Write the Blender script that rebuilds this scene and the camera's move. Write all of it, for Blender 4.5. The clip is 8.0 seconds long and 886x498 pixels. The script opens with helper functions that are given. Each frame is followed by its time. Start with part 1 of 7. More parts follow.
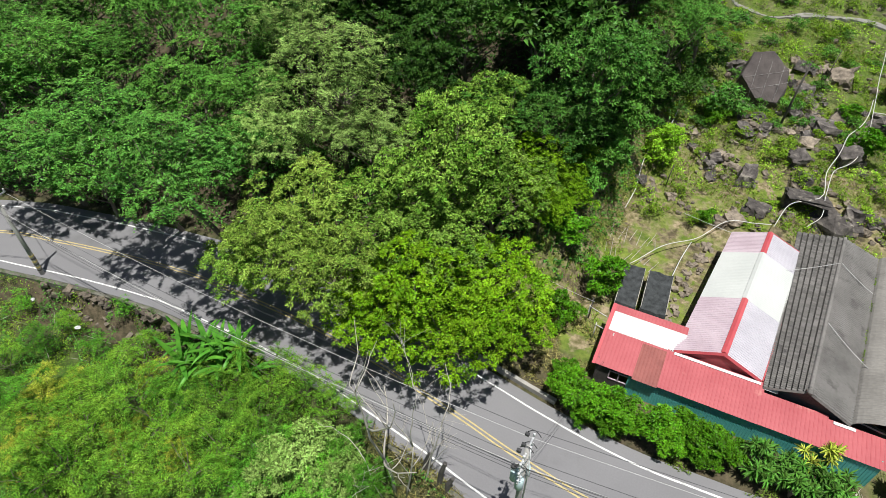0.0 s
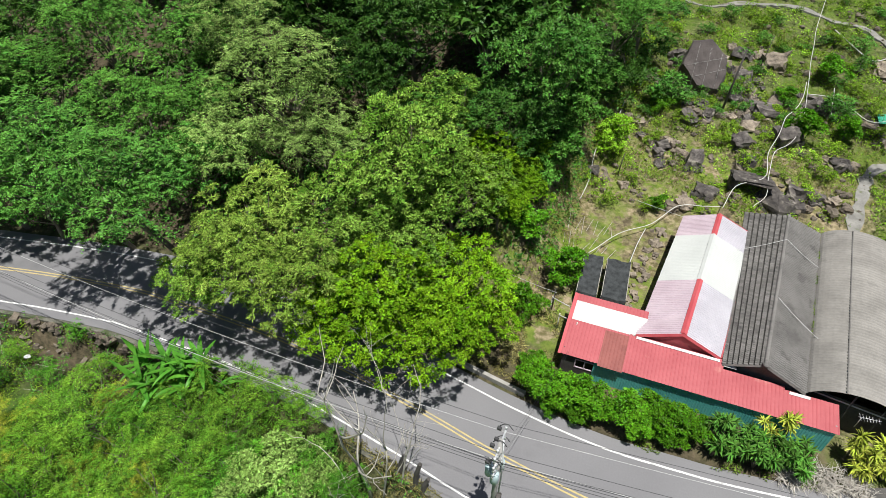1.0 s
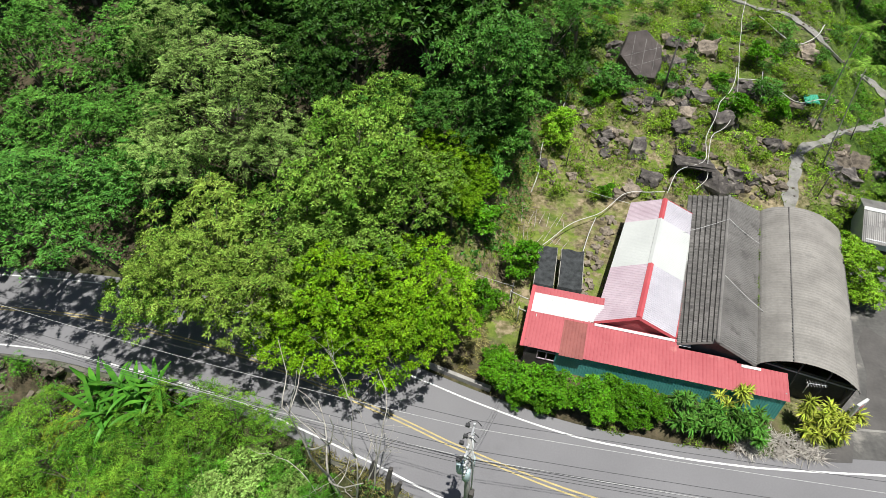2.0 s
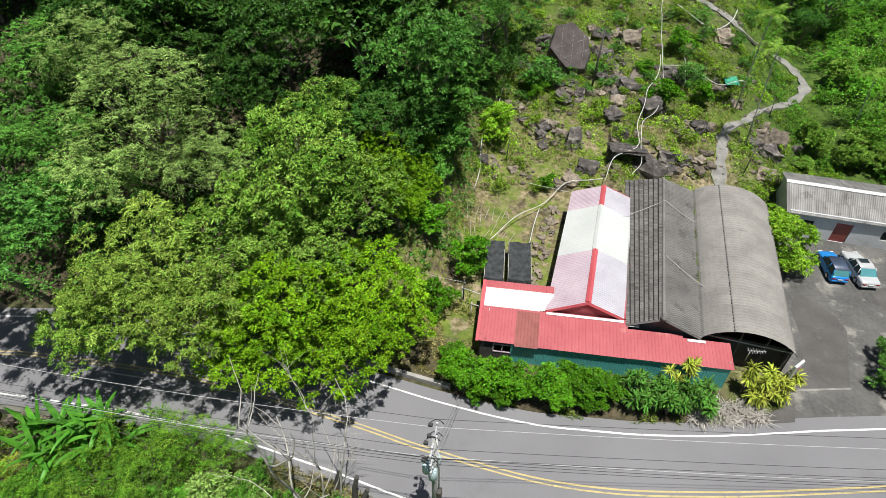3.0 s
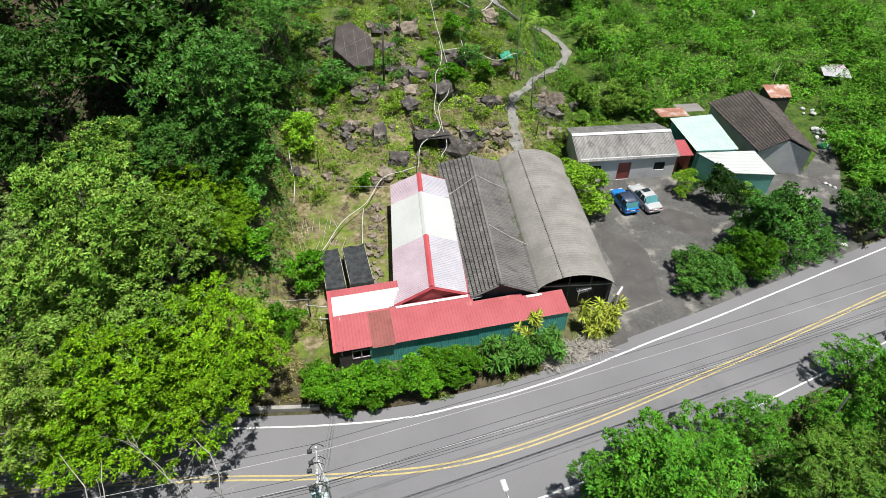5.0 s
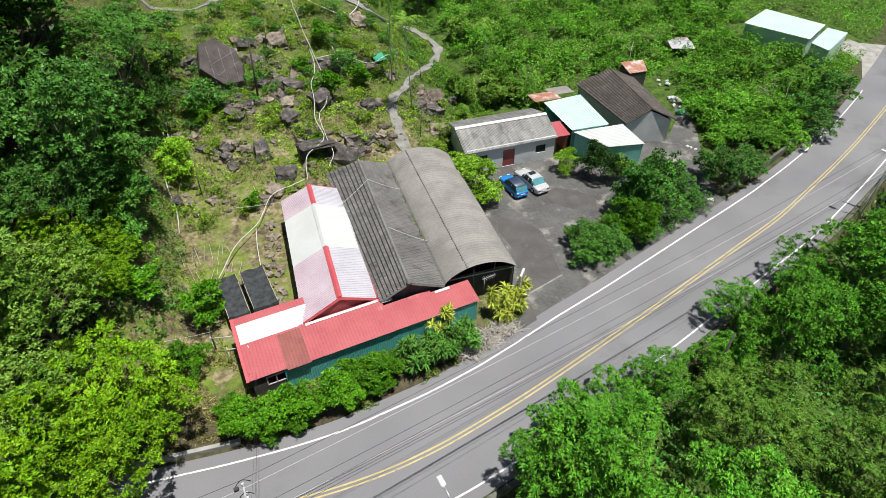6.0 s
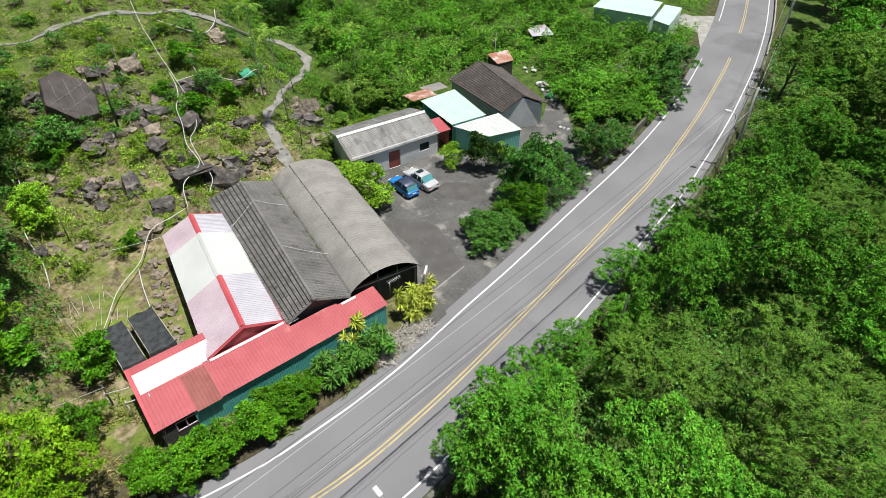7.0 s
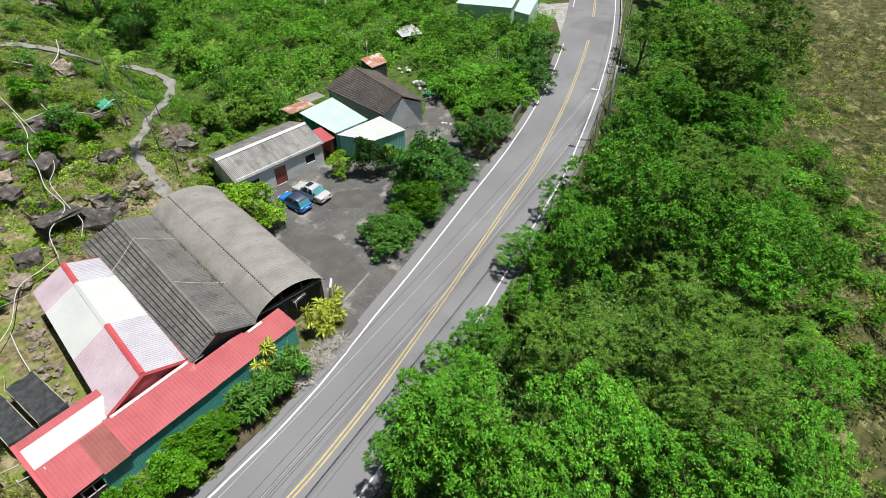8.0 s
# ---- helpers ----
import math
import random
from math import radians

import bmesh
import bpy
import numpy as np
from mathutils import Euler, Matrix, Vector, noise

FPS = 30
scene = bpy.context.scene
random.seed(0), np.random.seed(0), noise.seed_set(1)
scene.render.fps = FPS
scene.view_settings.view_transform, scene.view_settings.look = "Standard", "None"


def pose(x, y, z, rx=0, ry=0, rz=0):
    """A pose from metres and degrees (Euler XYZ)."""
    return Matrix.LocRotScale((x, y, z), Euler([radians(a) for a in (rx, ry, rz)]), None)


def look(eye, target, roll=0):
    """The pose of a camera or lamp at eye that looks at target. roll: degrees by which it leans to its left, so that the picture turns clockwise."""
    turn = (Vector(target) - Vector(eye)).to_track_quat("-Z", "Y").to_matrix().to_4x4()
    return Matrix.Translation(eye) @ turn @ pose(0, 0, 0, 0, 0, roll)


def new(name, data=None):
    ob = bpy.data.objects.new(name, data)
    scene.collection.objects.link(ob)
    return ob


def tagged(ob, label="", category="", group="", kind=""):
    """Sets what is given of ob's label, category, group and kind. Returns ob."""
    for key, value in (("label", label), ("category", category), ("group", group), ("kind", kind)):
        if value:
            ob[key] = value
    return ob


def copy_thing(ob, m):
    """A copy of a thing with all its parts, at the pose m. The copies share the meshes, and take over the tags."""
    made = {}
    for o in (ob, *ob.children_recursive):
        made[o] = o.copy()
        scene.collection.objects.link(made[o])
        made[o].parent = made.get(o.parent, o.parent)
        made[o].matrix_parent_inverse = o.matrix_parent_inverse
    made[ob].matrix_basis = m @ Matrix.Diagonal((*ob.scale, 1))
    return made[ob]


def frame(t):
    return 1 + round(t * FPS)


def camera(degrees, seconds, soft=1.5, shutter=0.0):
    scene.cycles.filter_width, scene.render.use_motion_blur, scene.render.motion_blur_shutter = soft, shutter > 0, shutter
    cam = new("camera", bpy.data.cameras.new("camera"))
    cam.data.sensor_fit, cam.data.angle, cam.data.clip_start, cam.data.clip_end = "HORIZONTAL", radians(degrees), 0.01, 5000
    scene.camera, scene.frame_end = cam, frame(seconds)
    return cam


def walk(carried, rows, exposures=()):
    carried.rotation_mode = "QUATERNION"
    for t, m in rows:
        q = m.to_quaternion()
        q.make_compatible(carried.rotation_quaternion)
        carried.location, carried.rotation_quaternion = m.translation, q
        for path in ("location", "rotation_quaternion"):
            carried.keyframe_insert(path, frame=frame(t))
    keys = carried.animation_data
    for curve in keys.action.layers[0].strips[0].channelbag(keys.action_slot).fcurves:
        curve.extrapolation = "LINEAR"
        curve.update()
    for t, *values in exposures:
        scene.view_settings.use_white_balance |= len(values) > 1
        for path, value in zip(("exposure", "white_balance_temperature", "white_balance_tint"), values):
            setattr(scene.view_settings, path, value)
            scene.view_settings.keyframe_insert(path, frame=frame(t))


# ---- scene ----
# ---- camera and its turn ----
EYE = Vector((0.0, 0.0, 36.0))
cam = camera(74.08, 8.0, soft=0.8)


def aim(yaw, pitch, roll):
    y, p = radians(yaw), radians(pitch)
    return look(EYE, EYE + Vector((-math.sin(y) * math.cos(p), math.cos(y) * math.cos(p), math.sin(p))), roll)


# seconds, heading to the left of north, pitch, roll
TURN = (
    (0, 23.522, -42.035, 0.444),
    (0.5, 21.153, -42.033, 0.404),
    (1, 18.407, -42.004, 0.225),
    (1.5, 15.563, -41.965, 0.153),
    (3, 5.928, -41.906, 0.029),
    (3.5, 1.644, -41.886, 0.019),
    (4, -3.581, -41.851, -0.042),
    (5.5, -21.829, -41.585, 0.189),
    (6, -28.221, -41.492, 0.057),
    (6.5, -34.689, -41.372, -0.093),
    (7, -41.165, -41.254, -0.177),
    (7.5, -47.572, -41.138, -0.369),
    (8, -53.798, -41.061, -0.562),
)
walk(cam, [(t, aim(h, p, r)) for t, h, p, r in TURN])

# ---- daylight ----
SUN_TO = Vector((0.138, -0.180, 1.0)).normalized()
world = bpy.data.worlds.new("world")
scene.world = world
world.use_nodes = True
wn = world.node_tree
sky = wn.nodes.new("ShaderNodeTexSky")
sky.sky_type, sky.sun_disc = "NISHITA", False
sky.sun_elevation, sky.sun_rotation = math.asin(SUN_TO.z), math.atan2(SUN_TO.x, SUN_TO.y)
sky.air_density, sky.dust_density = 1.0, 1.5
wn.links.new(sky.outputs[0], wn.nodes["Background"].inputs[0])
wn.nodes["Background"].inputs[1].default_value = 0.042
sun = new("sun", bpy.data.lights.new("sun", "SUN"))
sun.data.energy, sun.data.angle, sun.data.color = 5.0, radians(0.53), (1.0, 0.985, 0.945)
sun.matrix_world = look(SUN_TO * 100, (0, 0, 0))
scene.view_settings.exposure = 0.20

# ---- the lie of the land ----
ROAD_CENTRE = ((-120, -22), (-95, 0), (-78, 11.5), (-66, 17.6), (-55, 21.8), (-49, 23.0), (-43, 23.9), (-37, 24.5), (-32.5, 24.6), (-20, 23.7), (-9.1, 21.45), (-3.2, 19.95),
               (3.7, 18.6), (9, 18.3), (14.6, 18.7), (19.2, 19.25), (25.6, 20.2), (31.3, 21.1), (37.2, 22.1), (43.3, 23.15), (50.4, 24.35), (56.35, 25.82), (64.93, 28.05), (74.1, 30.75),
               (88.2, 35.45), (106, 42.6), (130, 54), (160, 70), (200, 94))


def smooth_line(points, step):
    """Catmull-Rom through the points, about every step metres."""
    p = np.array(points, float)
    p = np.vstack([2 * p[0] - p[1], p, 2 * p[-1] - p[-2]])
    out = []
    for i in range(1, len(p) - 2):
        n = max(2, int(np.linalg.norm(p[i + 1] - p[i]) / step))
        for u in np.arange(n) / n:
            out.append(0.5 * (2 * p[i] + (p[i + 1] - p[i - 1]) * u + (2 * p[i - 1] - 5 * p[i] + 4 * p[i + 1] - p[i + 2]) * u * u
                              + (3 * p[i] - p[i - 1] - 3 * p[i + 1] + p[i + 2]) * u ** 3))
    out.append(p[-2])
    return np.array(out)


ROAD = smooth_line(ROAD_CENTRE, 1.0)
ROAD_DIR = np.gradient(ROAD, axis=0)
ROAD_DIR /= np.linalg.norm(ROAD_DIR, axis=1)[:, None]
ROAD_LEFT = np.stack([-ROAD_DIR[:, 1], ROAD_DIR[:, 0]], 1)


def step(a, b, v):
    u = np.clip((v - a) / (b - a), 0, 1)
    return u * u * (3 - 2 * u)


OFF_TABLE = []


def off_road(x, y):
    """Metres from the road's middle, to the uphill side positive."""
    x, y = np.atleast_1d(np.asarray(x, float)), np.atleast_1d(np.asarray(y, float))
    if len(x) > 500 and OFF_TABLE and x.min() > -129 and x.max() < 199 and y.min() > -69 and y.max() < 129:
        u, w = (x + 130) * 2, (y + 70) * 2
        i, j = u.astype(int), w.astype(int)
        u, w, t = u - i, w - j, OFF_TABLE[0]
        return (t[i, j] * (1 - u) + t[i + 1, j] * u) * (1 - w) + (t[i, j + 1] * (1 - u) + t[i + 1, j + 1] * u) * w
    out = np.empty(len(x))
    for i in range(0, len(x), 2000):
        q = np.stack([x[i:i + 2000], y[i:i + 2000]], 1)
        far = (q[:, :1] - ROAD[:, 0]) ** 2 + (q[:, 1:] - ROAD[:, 1]) ** 2
        k = far.argmin(1)
        gap = q - ROAD[k]
        along = np.abs((gap * ROAD_DIR[k]).sum(-1))
        side = (gap * ROAD_LEFT[k]).sum(-1)
        out[i:i + 2000] = np.where(along < 1.0, side, np.sign(side) * np.sqrt(far.min(1)))
    return out


_x, _y = np.meshgrid(np.arange(-130, 200.1, 0.5), np.arange(-70, 130.1, 0.5), indexing="ij")
OFF_TABLE.append(off_road(_x.ravel(), _y.ravel()).reshape(_x.shape))


def ripple(x, y):
    return 0.5 * np.sin(0.31 * x + 0.17 * y) * np.sin(0.23 * y - 0.11 * x + 1.3) + 0.25 * np.sin(0.83 * x + 1.1) * np.sin(0.71 * y)


def ground(x, y):
    x, y = np.atleast_1d(np.asarray(x, float)), np.atleast_1d(np.asarray(y, float))
    d = off_road(x, y)
    e = np.maximum(d - 5.4, 0)
    forest = 0.5 * np.minimum(e, 2.5) + 0.30 * np.maximum(e - 2.5, 0)
    forest = np.minimum(forest, 24 + 0.02 * e)
    terrace = 0.25 * step(0.0, 2.0, e) * (1 - step(16, 21, x)) + 0.20 * np.maximum(y - 47, 0)
    yard = 0.05 * np.maximum(y - 56, 0) + 0.02 * step(0, 2, e)
    w1, w2 = step(-9, -3, x - 0.12 * (y - 30)), step(23, 30 + 0.32 * np.maximum(y - 62, 0), x - 0.12 * np.maximum(y - 45, 0))
    north = forest * (1 - w1) + (terrace * (1 - w2) + yard * w2) * w1
    f = np.maximum(-d - 4.9, 0)
    south = -1.9 * step(0.0, 0.8, f) - 0.16 * f
    south = np.maximum(south, -7.0 - 0.004 * f)
    wild = step(1.5, 8, e) * (1 - w1 * (1 - step(47, 55, y)) ) + step(2, 8, f)
    return north + south - 0.06 + ripple(x, y) * np.minimum(wild, 1)


PATH_LINE = ((23.0, 50.5), (23.1, 52.8), (23.7, 55.4), (24.8, 59.2), (27.2, 62.2), (31.3, 66.9), (35.1, 70.3), (37.1, 71.9), (38.8, 73.9), (39.6, 77.3), (38.2, 80.4), (35.3, 80.9),
             (32.6, 80.4), (30.3, 80.8), (28.4, 82.8), (26.4, 85.0), (22.5, 87.2), (17.0, 87.9), (8, 87.5), (-4, 88))
PATH = smooth_line(PATH_LINE, 1.0)


def off_path(x, y):
    x, y = np.atleast_1d(np.asarray(x, float)), np.atleast_1d(np.asarray(y, float))
    return np.sqrt(((x[:, None] - PATH[:, 0]) ** 2 + (y[:, None] - PATH[:, 1]) ** 2).min(1))


# ---- materials ----
def material(name, colours, rough=0.8, metal=0.0, scale=1.0, fine=12.0, bump=0.2, spread=0.0, island=0.0, translucent=0.0, stain=None, streak=None, spec=0.5):
    """Two colours mixed by broad and fine noise in metres, with relief; spread and island vary the value piece by piece."""
    m = bpy.data.materials.new(name)
    m.use_nodes = True
    n, ln = m.node_tree.nodes, m.node_tree.links
    b = n["Principled BSDF"]
    pos = n.new("ShaderNodeTexCoord")
    where = pos.outputs["Object"]
    if streak:
        sc = n.new("ShaderNodeMapping")
        sc.inputs["Scale"].default_value = streak
        ln.new(where, sc.inputs[0])
        where = sc.outputs[0]
    big, small = n.new("ShaderNodeTexNoise"), n.new("ShaderNodeTexNoise")
    for tex, s in ((big, scale), (small, fine)):
        tex.inputs["Scale"].default_value = s
        tex.inputs["Detail"].default_value = 5
        ln.new(where, tex.inputs["Vector"])
    add = n.new("ShaderNodeMath")
    add.operation = "MULTIPLY_ADD"
    add.inputs[1].default_value = 0.45
    ln.new(small.outputs[0], add.inputs[0])
    half = n.new("ShaderNodeMath")
    half.operation = "MULTIPLY_ADD"
    half.inputs[1].default_value, half.inputs[2].default_value = 1.1, -0.28
    ln.new(big.outputs[0], half.inputs[0])
    ln.new(half.outputs[0], add.inputs[2])
    ramp = n.new("ShaderNodeValToRGB")
    ramp.color_ramp.elements[0].position, ramp.color_ramp.elements[1].position = 0.25, 0.75
    ramp.color_ramp.elements[0].color, ramp.color_ramp.elements[1].color = (*colours[0], 1), (*colours[1], 1)
    ln.new(add.outputs[0], ramp.inputs[0])
    colour = ramp.outputs[0]
    if stain:
        tex, edge, mix = n.new("ShaderNodeTexNoise"), n.new("ShaderNodeValToRGB"), n.new("ShaderNodeMixRGB")
        tex.inputs["Scale"].default_value, tex.inputs["Detail"].default_value, tex.inputs["Roughness"].default_value = stain[1], 8, 0.62
        ln.new(where, tex.inputs["Vector"])
        edge.color_ramp.elements[0].position, edge.color_ramp.elements[1].position = stain[2], stain[2] + 0.14
        ln.new(tex.outputs[0], edge.inputs[0])
        ln.new(edge.outputs[0], mix.inputs[0])
        ln.new(colour, mix.inputs[1])
        mix.inputs[2].default_value = (*stain[0], 1)
        colour = mix.outputs[0]
    for amount, node, socket in ((spread, "ShaderNodeObjectInfo", "Random"), (island, "ShaderNodeNewGeometry", "Random Per Island")):
        if amount:
            src, to, hue = n.new(node), n.new("ShaderNodeMapRange"), n.new("ShaderNodeHueSaturation")
            to.inputs["To Min"].default_value, to.inputs["To Max"].default_value = 1 - amount, 1 + amount
            ln.new(src.outputs[socket], to.inputs["Value"])
            ln.new(to.outputs[0], hue.inputs["Value"])
            ln.new(colour, hue.inputs["Color"])
            if node == "ShaderNodeNewGeometry" and translucent:
                tint = n.new("ShaderNodeMapRange")
                tint.inputs["To Min"].default_value, tint.inputs["To Max"].default_value = 0.485, 0.51
                ln.new(src.outputs[socket], tint.inputs["Value"])
                ln.new(tint.outputs[0], hue.inputs["Hue"])
            colour = hue.outputs[0]
    ln.new(colour, b.inputs["Base Color"])
    b.inputs["Roughness"].default_value, b.inputs["Metallic"].default_value = rough, metal
    b.inputs["Specular IOR Level"].default_value = spec
    if bump:
        rel = n.new("ShaderNodeBump")
        rel.inputs["Strength"].default_value, rel.inputs["Distance"].default_value = bump, 0.05
        ln.new(add.outputs[0], rel.inputs["Height"])
        ln.new(rel.outputs[0], b.inputs["Normal"])
    if translucent:
        tr, mx, warm = n.new("ShaderNodeBsdfTranslucent"), n.new("ShaderNodeMixShader"), n.new("ShaderNodeMixRGB")
        warm.blend_type = "MULTIPLY"
        warm.inputs[0].default_value = 1
        warm.inputs[2].default_value = (1.25, 1.5, 0.45, 1)
        ln.new(colour, warm.inputs[1])
        ln.new(warm.outputs[0], tr.inputs[0])
        mx.inputs[0].default_value = translucent
        ln.new(b.outputs[0], mx.inputs[1])
        ln.new(tr.outputs[0], mx.inputs[2])
        ln.new(mx.outputs[0], n["Material Output"].inputs[0])
    return m


def leafy(name, dark, light, rough=0.5, spread=0.28, island=0.70):
    return material(name, (dark, light), rough=rough, scale=0.55, fine=2.2, bump=0, spread=spread, island=island, translucent=0.09, spec=0.12)


LEAF = {
    "broad": leafy("leaf_green", (0.046, 0.156, 0.018), (0.129, 0.291, 0.044)),
    "dark": leafy("leaf_dark", (0.038, 0.131, 0.019), (0.113, 0.275, 0.043), 0.4),
    # forest shade put into the leaf colour, darker than the leaves themselves
    "deep": leafy("leaf_painted_shade", (0.022, 0.072, 0.011), (0.072, 0.167, 0.025), 0.4),
    "pale": leafy("leaf_grey_green", (0.136, 0.238, 0.045), (0.281, 0.409, 0.113), 0.6),
    "olive": leafy("leaf_olive", (0.083, 0.176, 0.015), (0.283, 0.399, 0.067), 0.5, 0.1),
    "mid": leafy("leaf_mid", (0.078, 0.198, 0.015), (0.250, 0.395, 0.062), 0.5, 0.12),
    "lime": leafy("leaf_lime", (0.088, 0.217, 0.005), (0.208, 0.376, 0.011), 0.5, 0.08),
    "fern": leafy("leaf_feathery", (0.045, 0.177, 0.012), (0.128, 0.334, 0.025)),
    "fern_yellow": leafy("leaf_feathery_yellowish", (0.044, 0.125, 0.009), (0.136, 0.257, 0.028)),
    "fern_vivid": leafy("leaf_vivid_green", (0.045, 0.180, 0.012), (0.124, 0.333, 0.022)),
    "bamboo": leafy("leaf_bamboo", (0.053, 0.178, 0.011), (0.186, 0.334, 0.029), 0.5, 0.36),
    "conifer": leafy("leaf_conifer", (0.022, 0.065, 0.012), (0.055, 0.120, 0.022), 0.5),
    "hedge": leafy("leaf_hedge", (0.054, 0.175, 0.007), (0.117, 0.300, 0.012), 0.4),
    "crop": leafy("leaf_crop", (0.055, 0.190, 0.013), (0.146, 0.341, 0.026), 0.5, 0.36, 0.48),
    "weed": leafy("leaf_weed", (0.105, 0.225, 0.012), (0.250, 0.390, 0.030), 0.6),
    "bright": leafy("leaf_bright", (0.158, 0.341, 0.015), (0.336, 0.550, 0.045), 0.4, 0.15),
    "yucca": leafy("leaf_striped", (0.26, 0.34, 0.03), (0.50, 0.52, 0.09), 0.45),
    "straw": leafy("leaf_straw", (0.14, 0.205, 0.014), (0.36, 0.375, 0.045), 0.6),
    "banana": leafy("leaf_banana", (0.04, 0.165, 0.018), (0.10, 0.28, 0.028), 0.4),
    "dry": leafy("leaf_dry_grass", (0.18, 0.17, 0.05), (0.34, 0.30, 0.12), 0.8),
    "meadow": leafy("leaf_meadow", (0.055, 0.085, 0.012), (0.150, 0.165, 0.040), 0.7),
    "grass": leafy("leaf_grass", (0.09, 0.18, 0.02), (0.20, 0.29, 0.04), 0.7),
}
BARK = material("bark", ((0.10, 0.085, 0.065), (0.22, 0.19, 0.15)), rough=0.9, scale=3, fine=20, bump=0.6, streak=(1, 1, 0.2))
DEADWOOD = material("dead_wood", ((0.36, 0.33, 0.29), (0.55, 0.52, 0.46)), rough=0.85, scale=2, fine=18, bump=0.4)
ASPHALT = material("asphalt", ((0.175, 0.172, 0.178), (0.225, 0.222, 0.228)), rough=0.85, scale=0.12, fine=9, bump=0.25, spec=0.3, stain=((0.145, 0.143, 0.146), 0.09, 0.55))
DRIVE = material("dark_drive", ((0.070, 0.066, 0.062), (0.112, 0.105, 0.098)), rough=0.85, scale=0.6, fine=5, bump=0.3, stain=((0.13, 0.125, 0.115), 0.5, 0.58))
YARD = material("worn_asphalt", ((0.055, 0.054, 0.051), (0.150, 0.144, 0.133)), rough=0.8, scale=0.28, fine=3.5, bump=0.4, stain=((0.27, 0.255, 0.225), 0.5, 0.55))
WHITE_PAINT = material("road_paint_white", ((0.62, 0.62, 0.60), (0.80, 0.80, 0.78)), rough=0.7, scale=1.5, fine=14, bump=0.1, stain=((0.30, 0.30, 0.30), 2.2, 0.55))
YELLOW_PAINT = material("road_paint_yellow", ((0.44, 0.35, 0.14), (0.57, 0.46, 0.20)), rough=0.7, scale=1.5, fine=14, bump=0.1, stain=((0.26, 0.235, 0.18), 2.0, 0.54))
CONCRETE = material("concrete", ((0.24, 0.23, 0.21), (0.40, 0.385, 0.35)), rough=0.9, scale=0.8, fine=9, bump=0.4, stain=((0.14, 0.14, 0.11), 0.9, 0.58))
ROCK = material("rock", ((0.042, 0.037, 0.035), (0.175, 0.155, 0.140)), rough=0.95, scale=1.5, fine=7, bump=1.0, spread=0.35, stain=((0.33, 0.30, 0.25), 1.3, 0.56))
SLAB_ROCK = material("slab_rock", ((0.062, 0.052, 0.050), (0.120, 0.102, 0.096)), rough=0.95, scale=0.9, fine=8, bump=0.6, stain=((0.045, 0.04, 0.038), 0.7, 0.58))
MOSSY = material("mossy_dark_concrete", ((0.065, 0.07, 0.045), (0.20, 0.19, 0.16)), rough=0.95, scale=1.0, fine=7, bump=0.6, stain=((0.05, 0.075, 0.02), 0.8, 0.5))
PATH_STONE = material("mossy_concrete", ((0.17, 0.165, 0.15), (0.31, 0.30, 0.275)), rough=0.95, scale=1.0, fine=7, bump=0.5, stain=((0.10, 0.12, 0.045), 0.9, 0.56))
STONE = material("wall_stone", ((0.085, 0.070, 0.055), (0.33, 0.275, 0.21)), rough=0.95, scale=1.7, fine=10, bump=0.8, spread=0.35)
RED = material("red_sheet", ((0.37, 0.070, 0.080), (0.45, 0.103, 0.113)), rough=0.55, scale=0.5, fine=5, bump=0.05, stain=((0.50, 0.19, 0.17), 0.8, 0.62))
RED_TRIM = material("red_trim", ((0.46, 0.07, 0.085), (0.56, 0.11, 0.12)), rough=0.5, scale=0.8, fine=8, bump=0.05)
MAROON = material("dark_red_sheet", ((0.22, 0.06, 0.05), (0.30, 0.09, 0.075)), rough=0.6, scale=0.9, fine=7, bump=0.05)
PINK = material("faded_pink_sheet", ((0.46, 0.36, 0.405), (0.57, 0.47, 0.515)), rough=0.5, scale=0.6, fine=6, bump=0.05)
LILAC = material("faded_white_sheet", ((0.44, 0.42, 0.46), (0.54, 0.52, 0.56)), rough=0.5, scale=0.6, fine=6, bump=0.05)
WHITE_SHEET = material("white_sheet", ((0.51, 0.525, 0.505), (0.585, 0.60, 0.575)), rough=0.5, scale=0.4, fine=5, bump=0.04)
TEAL = material("teal_sheet", ((0.08, 0.40, 0.37), (0.13, 0.50, 0.45)), rough=0.55, scale=0.6, fine=6, bump=0.05)
PALE_TEAL = material("pale_teal_sheet", ((0.16, 0.47, 0.42), (0.24, 0.58, 0.52)), rough=0.5, scale=0.6, fine=6, bump=0.05)
MINT = material("mint_sheet", ((0.44, 0.58, 0.53), (0.55, 0.68, 0.62)), rough=0.45, scale=0.4, fine=5, bump=0.04)
CEMENT_ROOF = material("grey_cement_sheet", ((0.215, 0.203, 0.185), (0.325, 0.308, 0.282)), rough=0.92, scale=0.5, fine=5, bump=0.3, spread=0.045, stain=((0.17, 0.163, 0.15), 0.5, 0.60))
PALE_CEMENT = material("pale_cement_sheet", ((0.27, 0.262, 0.25), (0.40, 0.39, 0.372)), rough=0.92, scale=0.5, fine=5, bump=0.3, spread=0.17, stain=((0.15, 0.145, 0.135), 0.7, 0.58))
GREY_BOARDS = material("dark_grey_boards", ((0.075, 0.072, 0.068), (0.13, 0.125, 0.118)), rough=0.9, scale=1, fine=8, bump=0.3)
BLACK_ROOF = material("weathered_black_tile", ((0.12, 0.114, 0.106), (0.20, 0.19, 0.178)), rough=0.92, scale=0.5, fine=6, bump=0.4, spread=0.22, island=0.22, stain=((0.055, 0.052, 0.05), 0.7, 0.56))
